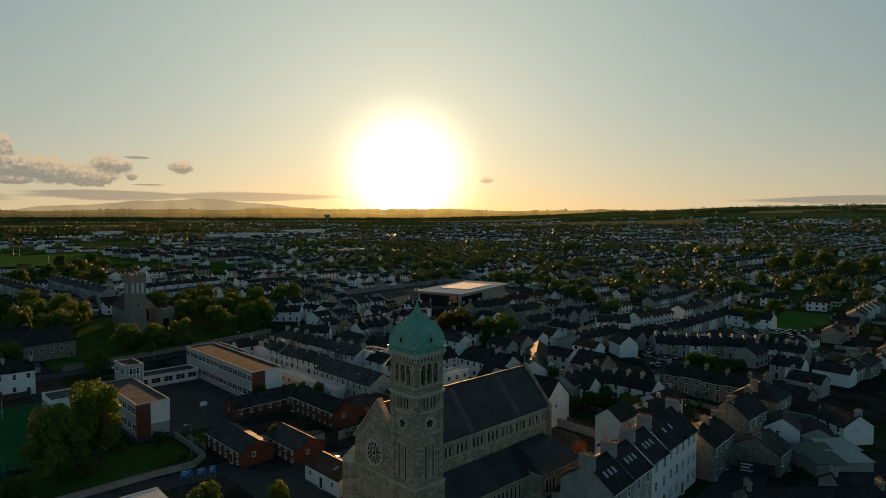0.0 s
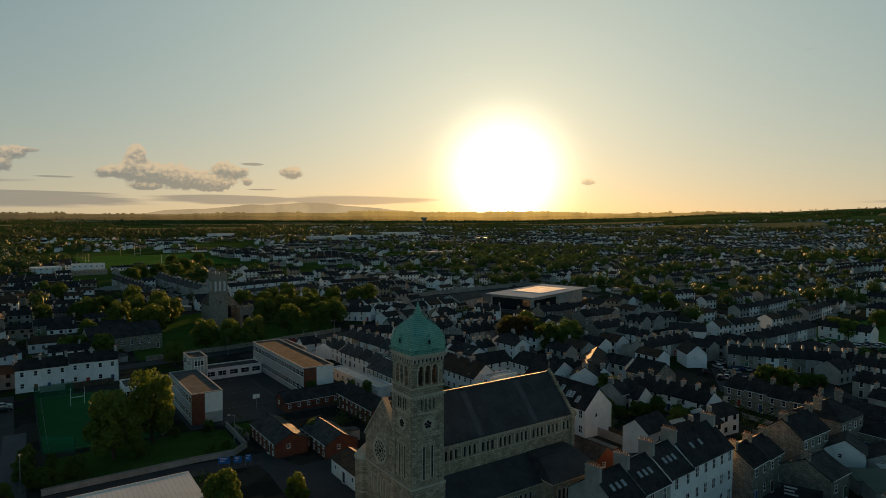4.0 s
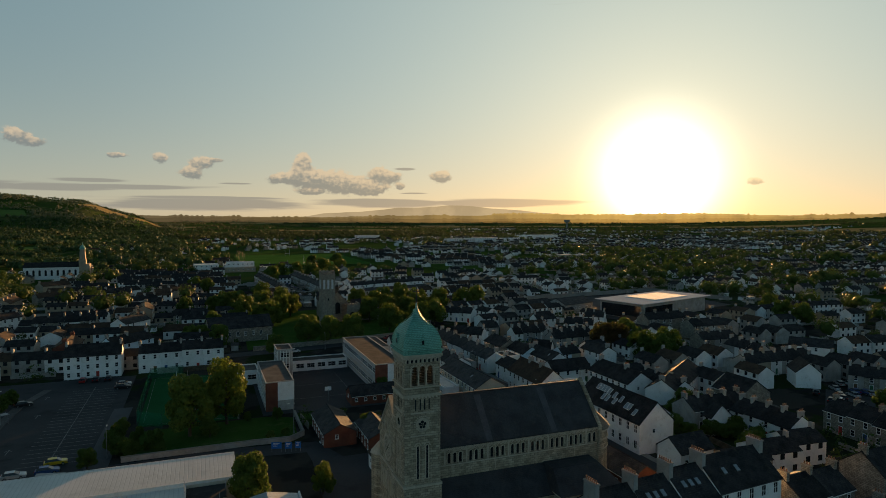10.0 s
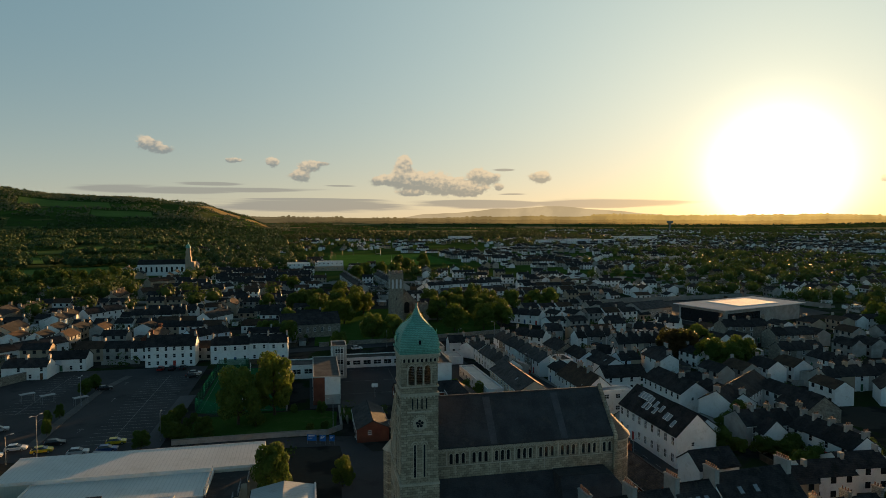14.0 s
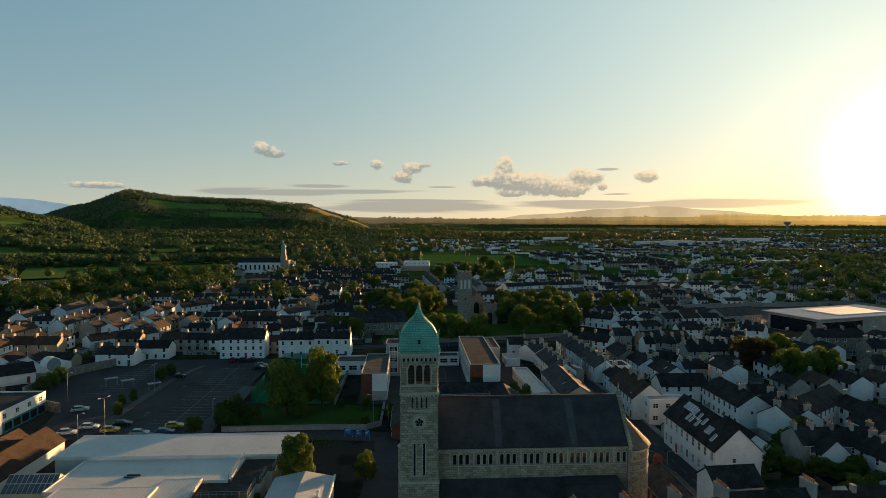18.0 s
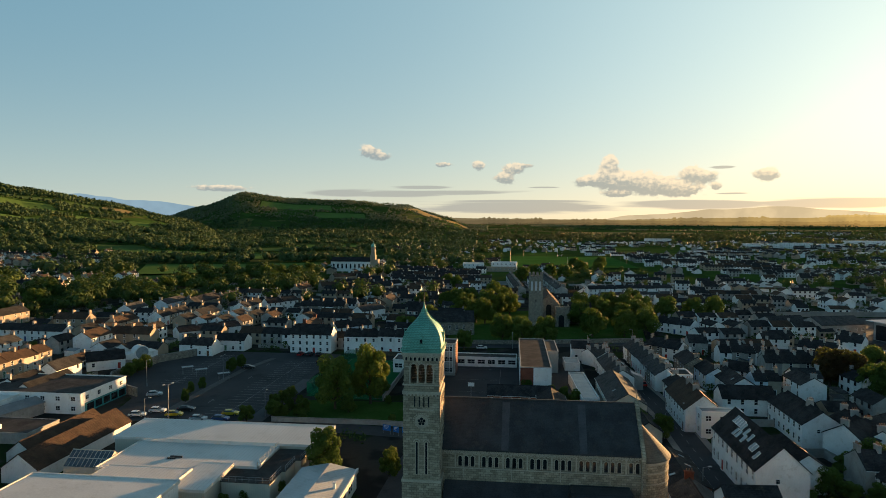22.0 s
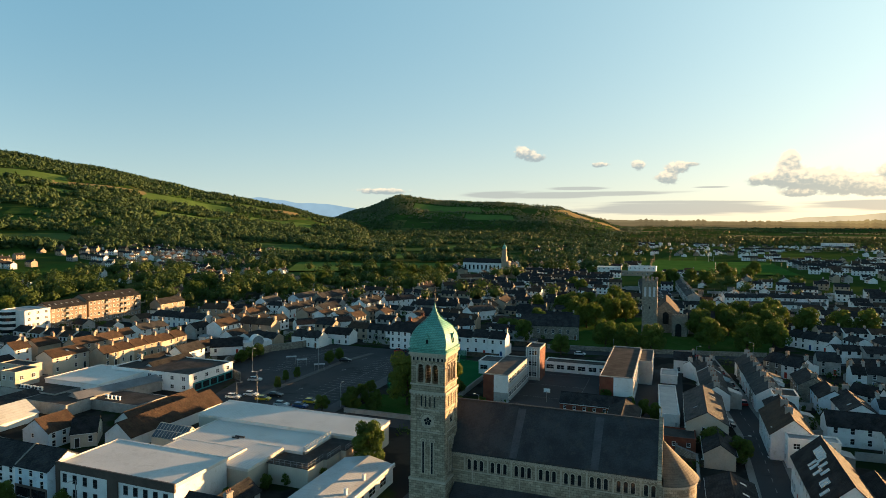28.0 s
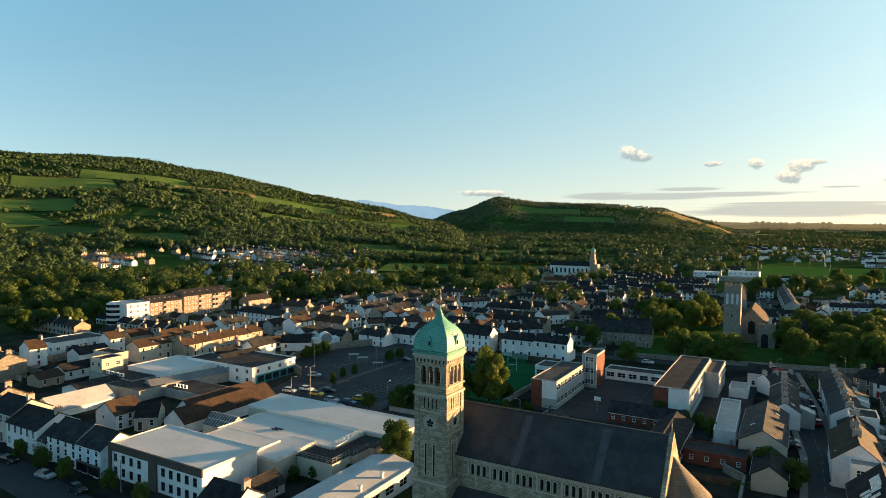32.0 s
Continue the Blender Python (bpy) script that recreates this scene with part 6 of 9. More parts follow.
# street of the stone gable house and terraces
house(94.9, 50.2, 34.7, 29.7, 8.5, 3, 5.8, "W", "s", 2, "a", near=2)
terrace(78.4, 29.2, 95.7, 29.2, 4, 8.5, 2.8, 5.6, "GS", "s", 2, near=2)
terrace(92.7, 25.2, 92.7, 8.6, 4, 8, 2.6, 5.4, "WW", "s", 2, near=2)
house(82.6, 22.7, 90, 2.7, 6, 2.2, 4.8, "W", "s", 2, "", near=2)
house(103.2, 35.0, 90, 9.7, 10, 3, 6.4, "S", "s", 1, "", near=2)
house(97.5, 93.1, 0, 7.5, 8, 4.8, 7.2, "W", "s", 3, "b", near=1)
terrace(131.1, 61.3, 160.2, 61.3, 6, 8, 3.2, 6, "GTW", "s", 2, near=1)
terrace(149.2, 130.9, 169.8, 130.9, 3, 9, 6, 9, "SS", "s", 3, near=1)
terrace(160.2, 116.3, 179.0, 116.3, 3, 9, 4.5, 7.5, "SG", "s", 3, near=1)
terrace(145.8, 95.7, 163.3, 95.7, 3, 8, 3.2, 6, "SG", "s", 2, near=1)
terrace(154.5, 87.5, 154.5, 72.6, 3, 8, 2.4, 5, "GW", "s", 2, near=1)
terrace(234.1, 45.6, 234.1, 26.0, 2, 9, 3.2, 6, "WW", "s", 2, near=1)
house(176.6, 71.9, -54.1, 13.8, 10, 3.4, 6, "W", "s", 2, "", near=1)
house(141.0, 46.5, 54.4, 9.5, 8, 3.2, 6.6, "W", "s", 2, "", near=1)
terrace(150.9, 39.5, 170.4, 11.1, 9, 8.5, 3, 5.8, "GSGW", "s", 2, near=1)
terrace(171.9, 11.2, 171.9, -4.9, 5, 8.5, 3, 5.8, "GW", "s", 2, near=1)
terrace(112.0, 15.3, 112.0, -7.8, 4, 8.5, 3.2, 6, "SS", "s", 2, near=2)
terrace(187.6, 48.4, 227.7, 48.4, 5, 8, 3, 5.8, "GW", "s", 2, near=1)
terrace(148.6, -1.5, 148.6, -10.5, 2, 9, 3.2, 6, "GW", "s", 2, near=1)

# rows before the white-roofed market hall
house(60.5, 84.4, 90, 8.4, 8, 3, 5.5, "W", "s", 2, "b", near=1)
terrace(96.3, 120.5, 112.2, 120.5, 3, 8, 3, 5.8, "GC", "s", 2, near=1)
terrace(81.4, 201.4, 94.3, 188.5, 3, 9, 3, 5.8, "WW", "s", 2, near=1)

# car park houses
house(-62.5, 136.6, 0, 16, 8.2, 5.0, 8.0, "W", "s", 3, "ab", near=2)
terrace(-49.6, 137, -23.5, 137, 4, 8, 5.2, 7.8, "WW", "s", 2, near=2, group="white terraced houses")
terrace(-109.4, 125.6, -96.6, 125.6, 2, 8, 2.6, 5, "W", "s", 2, near=1)
house(-94.7, 135.9, 0, 12.0, 8.5, 2.6, 5, "W", "s", 2, "", near=1)
terrace(-126.5, 150.0, -108.7, 169.9, 3, 9, 2.2, 4.5, "W", "s", 1, near=1)
house(-124.9, 102.2, 38.3, 11.5, 12, 1.6, 4.2, "W", "s", 1, "", near=1)
house(-148.4, 128.6, 90, 12.6, 9, 4.2, 7, "W", "b", 2, "ab", near=1)
terrace(-196.1, 171.0, -180.0, 171.0, 2, 8, 3.6, 6.5, "T", "b", 2, near=1)
terrace(-163.8, 162.1, -163.8, 177.7, 2, 8, 3.2, 6, "T", "b", 2, near=1)
terrace(-148.9, 142.2, -131.2, 142.2, 2, 8, 3.2, 6, "T", "b", 2, near=1)
house(-183.4, 208.6, 90, 14.7, 9, 3.4, 6.2, "W", "g", 2, "ab", near=1)
terrace(-154.2, 180.7, -154.2, 206.7, 4, 8, 3.2, 6, "WT", "s", 2, near=1)
house(-137.9, 196.3, 90, 16.9, 10, 3.2, 6.2, "C", "s", 2, "", near=1)
house(-178.6, 237.2, 90, 22.6, 9, 3, 5.6, "B", "g", 2, "ab", near=0)
house(-161.3, 238.7, 90, 29.3, 9, 3.2, 6, "S", "s", 2, "ab", near=0)
terrace(-157.7, 253.8, -157.7, 276.3, 2, 9, 3.2, 6, "G", "s", 2, near=0)
terrace(-128.8, 216.0, -128.8, 239.2, 3, 8, 3.2, 6, "WT", "s", 2, near=1)
terrace(-121.8, 232.6, -109.7, 247.5, 2, 8, 3.8, 6.6, "W", "s", 2, near=1)
terrace(-98.9, 227.6, -74.3, 227.6, 4, 8, 3.6, 6.4, "SSW", "s", 2, near=1)
house(-76.1, 173.0, 90, 15.3, 9, 2.6, 5, "R", "b", 2, "ab", near=1)
terrace(-62.6, 163.2, -50.1, 174.9, 2, 9, 3.2, 6, "B", "s", 2, near=1)
house(-59.8, 218.4, 56.7, 16.0, 9, 3.2, 6, "W", "g", 2, "ab", near=1)
house(-59.2, 236.2, 90, 11.4, 8, 3.2, 6, "T", "b", 2, "ab", near=1)
terrace(-118.0, 319.8, -104.8, 328.7, 2, 9, 4.6, 7.5, "S", "b", 2, near=0)
terrace(-131.3, 393.7, -117.7, 409.9, 2, 9, 3.6, 6.5, "T", "b", 2, near=0)
terrace(-93.4, 337.7, -69.2, 358.9, 3, 9, 3, 5.8, "W", "s", 2, near=0)
terrace(-58.6, 333.3, -44.9, 346.9, 3, 9, 3, 5.8, "C", "b", 2, near=0)
terrace(-75.5, 295.5, -55.7, 308.5, 4, 9, 2.8, 5.6, "WG", "s", 2, near=0)
terrace(-43.0, 234.2, -27.5, 234.2, 2, 9, 3.2, 6, "S", "s", 2, near=1)
house(-56.8, 253.3, 90, 16.9, 9, 4.4, 7, "T", "b", 2, "ab", near=1)
terrace(-129.2, 302.1, -129.2, 325.5, 3, 9, 3.2, 6, "T", "b", 2, near=0)
house(-39.2, 196.4, 0, 12.4, 9, 1.8, 4.2, "W", "b", 1, "ab", near=1)

# avenue with parked cars behind the old church, and the long white row beside it
terrace(19.5, 322, 12.5, 424, 11, 8.5, 4.2, 7.0, "GGS", "s", 2, near=1)
terrace(46.5, 316, 40.0, 420, 11, 8.5, 4.4, 7.2, "GSG", "g", 2, near=1)
strip("road_avenue", [(35, 305), (31.5, 345), (26, 430)], 9, ROAD_Z, ASPHALT, "asphalt avenue between two terraces")
terrace(64, 330, 122, 344, 9, 8, 3.8, 6.2, "W", "s", 2, near=1)
terrace(70, 314, 118, 326, 6, 6, 1.2, 3.0, "GW", "g", 1, near=1)
terrace(-40, 268, 8, 284, 8, 8, 3.0, 5.6, "GSG", "s", 2, near=1)

# left town
PALE_FRAME = window_mesh(1.15, 1.25, 2, WHITE_PAINT)
BALCONY = Shape()
BALCONY.box(-0.95, -0.7, -0.9, 0.95, 0.0, -0.8, 0), BALCONY.box(-0.95, -0.7, -0.8, 0.95, -0.66, 0.1, 1), BALCONY.box(-0.8, -0.05, -0.8, 0.8, 0.0, 1.1, 2)
BALCONY = BALCONY.mesh("balcony", GREY_METAL, SKYLIGHT, GLASS)


def apartments(x, y, length, width, eave, ridge, storeys, wall, balconies):
    """A long apartment block, ridge north and south, with a close grid of windows on its east and south faces."""
    ob = house(x, y, 90, length, width, eave, ridge, wall, "s", storeys, "", near=0, name="apartment_block")
    n = int(length / 2.2)
    step = (eave - G0) / storeys
    for s in range(storeys):
        for i in range(n):
            cx = -length / 2 + length * (i + 0.5) / n
            if i in balconies and s:
                part("balcony", BALCONY, None, ob, "glazed balcony", m=pose(cx, -width / 2, step * (s + 0.5)))
            else:
                part("window", PALE_FRAME, None, ob, m=pose(cx, -width / 2, step * (s + 0.55)))
        for i in range(3):
            part("window", PALE_FRAME, None, ob, m=pose(-length / 2, -width / 3 + i * width / 3, step * (s + 0.55), 0, 0, -90))
    pitch = math.degrees(math.atan2(ridge - eave, width / 2))
    for i in range(6):
        part("skylight", LIGHT, None, ob, m=pose(-length / 2 + length * (i + 0.6) / 6.4, -width * 0.24, (ridge + eave) / 2 - G0 + 0.15) @ pose(0, 0, 0, pitch, 0, 0))


WALLS["A"] = surface("brown_render", (0.2, 0.155, 0.115), (0.27, 0.215, 0.16), 0.88, 0.4, 6, 0.3, stain=(0.22, 0.18, 0.14))
WALL_WORDS["A"] = "brown rendered"
apartments(-240.0, 148.9, 31.5, 13, 8.6, 11.5, 4, "A", (4, 8, 9, 12))
apartments(-238.8, 122.2, 18.5, 12, 7.4, 10.0, 4, "A", (3,))
corner = flat_block(-236.9, 104.4, 0, 14.4, 11.9, 8.6, "W", "m", 4, label="white four storey corner block with a curved glazed bay", sides="e", gap=3.4, name="apartment_block")
bay = Shape()
bay.tube(-2.6, -5.2, -1, 10.4, 4.2, 4.2, 18)
bay = part("bay", bay, WALL_WHITE, corner, "curved white bay with bands of glass")
for s in range(4):
    gl = Shape()
    gl.tube(-2.6, -5.2, 0.9 + 2.6 * s, 2.3 + 2.6 * s, 4.24, 4.24, 18)
    part("glass_band", gl, GLASS, bay)
house(-227.9, 177.9, 90, 17.8, 9, 4, 7, "T", "s", 2, "ab", near=1)
house(-273.5, 205.2, 90, 18.4, 10, 3.4, 6, "C", "b", 1, "", near=0)
house(-270.9, 225.8, 90, 17.0, 8, 3.4, 6, "T", "b", 2, "ab", near=0)
terrace(-200.5, 143.6, -169.9, 143.6, 2, 9, 3, 5.5, "W", "s", 2, near=1)
house(-181.4, 32.2, 90, 5.7, 8, 5.2, 8.2, "W", "b", 3, "b", near=1)
house(-172.9, 17.1, 0, 15.1, 12, 4.6, 7.8, "S", "g", 2, "ab", near=1)
house(-179.1, 59.2, 90, 6.1, 8, 4.6, 7.2, "W", "b", 2, "b", near=1)
house(-181.3, 70.4, 90, 8.9, 9, 3.8, 6.4, "T", "b", 2, "b", near=1)
house(-157.3, 59.8, 90, 13.3, 9, 4.2, 6.6, "C", "b", 2, "", near=1, lights=3)
terrace(-150.2, 66.6, -150.2, 105.0, 6, 8, 3.4, 5.8, "TCT", "b", 2, near=1)
terrace(-170.6, 72.8, -170.6, 93.3, 2, 8, 3.6, 6, "T", "b", 2, near=1)
house(-173.7, 96.6, 90, 10.2, 8, 3.2, 5.5, "B", "b", 2, "a", near=1)
terrace(-177.8, 108.4, -177.8, 123.5, 2, 9, 2.8, 5.2, "W", "g", 2, near=1)
house(-170.5, 45.3, 90, 11.2, 9, 2.4, 4.6, "W", "s", 1, "", near=1)
house(-154.4, 31.8, 90, 11.5, 8, 1.2, 3.2, "W", "s", 1, "", near=1)
house(-152.2, 20.9, 90, 7.3, 8, 0.8, 2.6, "T", "b", 1, "", near=1)
flat_block(-151.9, 41.7, 0, 11.2, 5.2, 4.6, "C", "f", 2)
flat_block(-195.7, 53.2, 0, 13.3, 20.6, 3, "W", "p", 1)
red_shop = flat_block(-124.6, 45.9, 0, 20.5, 18.6, 2.6, "W", "w", 1, label='white flat-roofed shop with a red fascia')
RED_PAINT = surface("red_paint", (0.2, 0.025, 0.025), (0.28, 0.04, 0.035), 0.6, 0.5, 5, 0.05)
s_ = Shape()
s_.box(10.25, -9.3, 0, 10.35, 5.0, 2.4), s_.box(2.0, -9.42, 0, 10.35, -9.3, 2.4)
part("fascia", s_, RED_PAINT, red_shop, "dark red painted lower wall")
flat_block(-140, 33, 0, 6, 7, 5.6, "C", "p", 2, sides="se", gap=2.8, name="concrete_block", label="tall cream concrete block with a flat roof")


def ac_unit(x, y, z, rot):
    ob = thing("air_conditioner", pose(x, y, z, 0, 0, rot), "pale box air conditioner on a flat roof", "air conditioner", "roof air conditioners")
    sh = Shape()
    sh.box(-0.5, -0.22, 0.1, 0.5, 0.22, 1.1), sh.box(-0.45, -0.2, 0, -0.35, 0.2, 0.1), sh.box(0.35, -0.2, 0, 0.45, 0.2, 0.1)
    part("case", sh, WHITE_PAINT, ob)
    sh = Shape()
    ring(sh, -0.1, 0.6, 0.28, 0.36, -0.26, -0.2, 12), disc(sh, -0.1, 0.6, 0.27, -0.235, -0.2, 12)
    part("fan_grille", sh, DARK_METAL, ob)


for i in range(8):
    ac_unit(-137.5 + i * 1.35, 30.2 + 0.2 * (i % 2), 1.12, 0)
for i in range(4):
    ac_unit(-107 + i * 1.4, 33.2, 0.34, 0)
house(-117.2, 65.6, 90, 16.6, 7, 2.6, 5, "W", "s", 2, "", near=1)
house(-127.7, 84.7, 90, 11.2, 7, 2.8, 5.4, "W", "s", 2, "", near=1)
house(-125.9, 67.6, 90, 11.3, 7, 2.6, 5, "W", "s", 2, "ab", near=1)
house(-79.5, 26.4, 90, 29.0, 7.5, 0.8, 3.6, "W", "b", 1, "", near=0)
house(-85.7, 30.4, 90, 22.3, 7, 1.2, 4, "W", "b", 1, "", near=0)
house(-96.6, 9.4, 90, 7.5, 8, 1.6, 4.2, "B", "b", 2, "", near=2)
house(-89.8, 12.8, 41.9, 5.2, 8, 1, 3.4, "C", "s", 1, "", near=2)
ROOFS["c"], ROOF_WORDS["c"] = PALE_METAL, "pale ribbed metal roof"
house(-119.0, 11.2, 90, 16.4, 9.5, -0.2, 2.6, "W", "c", 1, "", near=0, name="long_shed")
house(-129.8, 22.6, 90, 13.0, 11, 0.8, 2.6, "W", "s", 1, "", near=0)
ob = house(-73.0, -8.4, 0, 8.2, 8.0, 3.4, 5.9, "B", "s", 3, "", near=2)
house(-82.6, -8.3, 0, 11.0, 7.8, 3.2, 5.8, "W", "s", 3, "", near=2)
house(-89.9, -8.8, 0, 3.6, 7.2, 1.4, 4.0, "C", "g", 2, "", near=2)
house(-98.0, -7.7, 0, 12.4, 9.4, 3.4, 6.0, "W", "s", 2, "b", near=2, win="d")
sh = Shape()
sh.box(-4.0, -4.24, 1.95, 4.0, -4.04, 2.35)
for sx in (-4.05, -0.15, 3.75):
    sh.box(sx, -4.18, 0, sx + 0.3, -4.04, 1.95)
shop = part("shop_front", sh, FASCIA, ob, "dark painted shop front")
for sx0, sx1 in ((-3.7, -0.2), (0.2, 3.7)):
    sh = Shape()
    sh.box(sx0, -4.12, 0.2, sx1, -4.05, 1.9)
    part("display_window", sh, GLASS, shop)
trim = thing("roof_parapet", pose(-77.05, -8.4, 5.9), "thin pale coping between two slate roofs", "parapet")
sh = Shape()
for sg in (-1, 1):
    sh.prism([(-0.12, 0, 0.05), (0.12, 0, 0.05), (0.12, sg * 4.0, -2.5), (-0.12, sg * 4.0, -2.5)], (0, 0, 0.3))
part("coping", sh, PAVING, trim)
house(-109.6, -7, 0, 10.4, 9, 4.4, 7.0, "C", "s", 2, "b", near=2, win="d")
house(-123, -6, 0, 13, 10, 5, 8, "S", "s", 2, "b", near=2, win="d")
house(-34.6, -10.6, 0, 8, 8, 1.3, 3.9, "W", "s", 2, "b", near=2)
house(-36.5, -2.5, 90, 8, 6, 0.2, 2.4, "G", "s", 1, "", near=1)
flat_block(-132, 36, 0, 22, 14, 1.2, "G", "f", 1, near=0, parapet=0.12)
flat_block(-104, 36, 0, 20, 10, 0.4, "G", "f", 1, near=0, parapet=0.12)
flat_block(-118, 28, 0, 16, 9, 0.9, "G", "f", 1, near=0, parapet=0.12)
house(-112, 41, 78, 24, 5, 0.9, 2.2, "G", "m", 1, "", near=0, name="long_shed")

# ---------------------------------------------------------------- trees
def leaf_material(name, a, b, thin=0.3):
    m = bpy.data.materials.new(name)
    m.use_nodes = True
    q = Nodes(m.node_tree)
    rnd = q.n("ShaderNodeNewGeometry").outputs["Random Per Island"]
    ob = q.n("ShaderNodeObjectInfo").outputs["Random"]
    patch = q.noise(q.n("ShaderNodeNewGeometry").outputs["Position"], 0.045, 3.0)
    mix = q.math("ADD", q.math("MULTIPLY", rnd, 0.5), q.math("ADD", q.math("MULTIPLY", ob, 0.2), q.math("MULTIPLY", q.step(patch, 0.38, 0.62), 0.35)))
    c = q.mixc(mix, rgba(a), rgba(b))
    d = q.n("ShaderNodeBsdfPrincipled", ins={"Base Color": c, "Roughness": 0.6, "Specular IOR Level": 0.08})
    t = q.n("ShaderNodeBsdfTranslucent", ins={0: q.mixc(0.5, c, (0.13, 0.21, 0.025, 1))})
    mx = q.n("ShaderNodeMixShader", ins={0: thin, 1: d.outputs[0], 2: t.outputs[0]})
    q.t.links.new(mx.outputs[0], q.n("ShaderNodeOutputMaterial").inputs[0])
    return m


LEAVES = {"g": leaf_material("green_leaves", (0.04, 0.073, 0.015), (0.125, 0.17, 0.035)),
          "y": leaf_material("yellow_green_leaves", (0.055, 0.085, 0.014), (0.145, 0.17, 0.03)),
          "r": leaf_material("russet_leaves", (0.04, 0.022, 0.012), (0.1, 0.055, 0.025))}
FAR_LEAF = leaf_material("distant_foliage", (0.033, 0.06, 0.023), (0.082, 0.124, 0.045), 0.08)
# knoll leaves paler and greyer, with the distance haze put into their colour
HAZED_KNOLL_LEAF = leaf_material("hazed_knoll_foliage", (0.085, 0.105, 0.055), (0.14, 0.16, 0.085), 0.1)
PLAIN_LEAF = leaf_material("hedgerow_foliage", (0.04, 0.052, 0.02), (0.095, 0.108, 0.038), 0.15)
NEAR_LEAF = leaf_material("scattered_foliage", (0.026, 0.05, 0.013), (0.09, 0.125, 0.03), 0.12)
CONIFER = leaf_material("conifer_foliage", (0.016, 0.034, 0.014), (0.045, 0.07, 0.024), 0.0)


def leaf_cloud(rng, centres, radii, count, size):
    """count leaf sprays as bent quads spread through overlapping clumps."""
    k = rng.integers(0, len(centres), count)
    d = rng.normal(size=(count, 3))
    d /= np.linalg.norm(d, axis=1)[:, None]
    rad = radii[k] * rng.uniform(0.55, 1.05, count) ** 0.6
    p = centres[k] + d * rad[:, None] * np.array((1, 1, 0.85))
    u = rng.normal(size=(count, 3))
    u -= d * (u * d).sum(1)[:, None] * 0.6
    u /= np.linalg.norm(u, axis=1)[:, None]
    v = np.cross(u, d + rng.normal(size=(count, 3)) * 0.5)
    v /= np.linalg.norm(v, axis=1)[:, None] + 1e-6
    s = size * rng.uniform(0.5, 1.3, count)[:, None]
    return np.stack([p - u * s - v * s * 0.5, p + u * s * 0.2 - v * s * 0.7, p + u * s + v * s * 0.3, p - u * s * 0.3 + v * s * 0.8], 1)


def quads_mesh(name, q, mat):
    me = bpy.data.meshes.new(name)
    n = len(q)
    me.vertices.add(4 * n), me.loops.add(4 * n), me.polygons.add(n)
    me.vertices.foreach_set("co", q.reshape(-1).astype(np.float32))
    me.loops.foreach_set("vertex_index", np.arange(4 * n, dtype=np.int32))
    me.polygons.foreach_set("loop_start", np.arange(0, 4 * n, 4, dtype=np.int32))
    me.update(calc_edges=True)
    me.materials.append(mat)
    return me


def limb(sh, a, b, r0, r1, n=6):
    a, b = Vector(a), Vector(b)
    z = (b - a).normalized()
    x = z.orthogonal().normalized()
    y = z.cross(x)
    i = len(sh.v)
    for p, r in ((a, r0), (b, r1)):
        sh.v.extend(tuple(p + x * r * math.cos(2 * math.pi * j / n) + y * r * math.sin(2 * math.pi * j / n)) for j in range(n))
    for j in range(n):
        kk = (j + 1) % n
        sh.f.append((i + j, i + kk, i + n + kk, i + n + j))
        sh.s.append(0)


TREES = {}
for kind in "gyr":
    for variant in range(3 if kind == "g" else 2):
        rng = np.random.default_rng(40 + variant + 10 * "gyr".index(kind))
        sh = Shape()
        limb(sh, (0, 0, -0.05), (0.02, 0, 0.2), 0.035, 0.024, 8)
        cs, rs = [], []
        for i in range(15):
            a = i * 2.4 + rng.uniform(-0.4, 0.4)
            up = 0.24 + 0.6 * (i / 14.0)
            out = (0.36 - 0.3 * abs(up - 0.45) * 1.6) * rng.uniform(0.7, 1.15)
            c = (out * math.cos(a), out * math.sin(a), up)
            limb(sh, (0.02, 0, 0.12 + 0.03 * i), c, 0.014, 0.004, 5)
            cs.append(c), rs.append(rng.uniform(0.13, 0.2))
        limb(sh, (0.02, 0, 0.3), (0, 0, 0.8), 0.022, 0.006, 6)
        cs.extend(((0, 0, 0.6), (0, 0, 0.35))), rs.extend((0.26, 0.28))
        proto = thing("tree", pose(0, 0, -60), "broad tree", "tree")
        part("trunk", sh, BARK, proto)
        part("crown", quads_mesh("crown", leaf_cloud(rng, np.array(cs), np.array(rs), 8200, 0.023), LEAVES[kind]), None, proto)
        TREES[kind, variant] = proto
TREE_WORDS = {"g": "broad green leafy tree with an uneven crown", "y": "yellow-green leafy tree lit by low sun", "r": "dark russet leafed tree with a round crown"}
TCOUNT = 0


def tree(x, y, h, w, kind="g"):
    global TCOUNT
    TCOUNT += 1
    n = 3 if kind == "g" else 2
    ob = copy_thing(TREES[kind, TCOUNT % n], pose(x, y, land(x, y), 0, 0, TCOUNT * 77.0))
    ob.scale = (w * 1.05, w * 1.05, h)
    ob.name = "tree" if h > 5.2 else "bush"
    tagged(ob, TREE_WORDS[kind] if h > 5.2 else "small rounded green bush or young tree", "tree" if h > 5.2 else "bush")

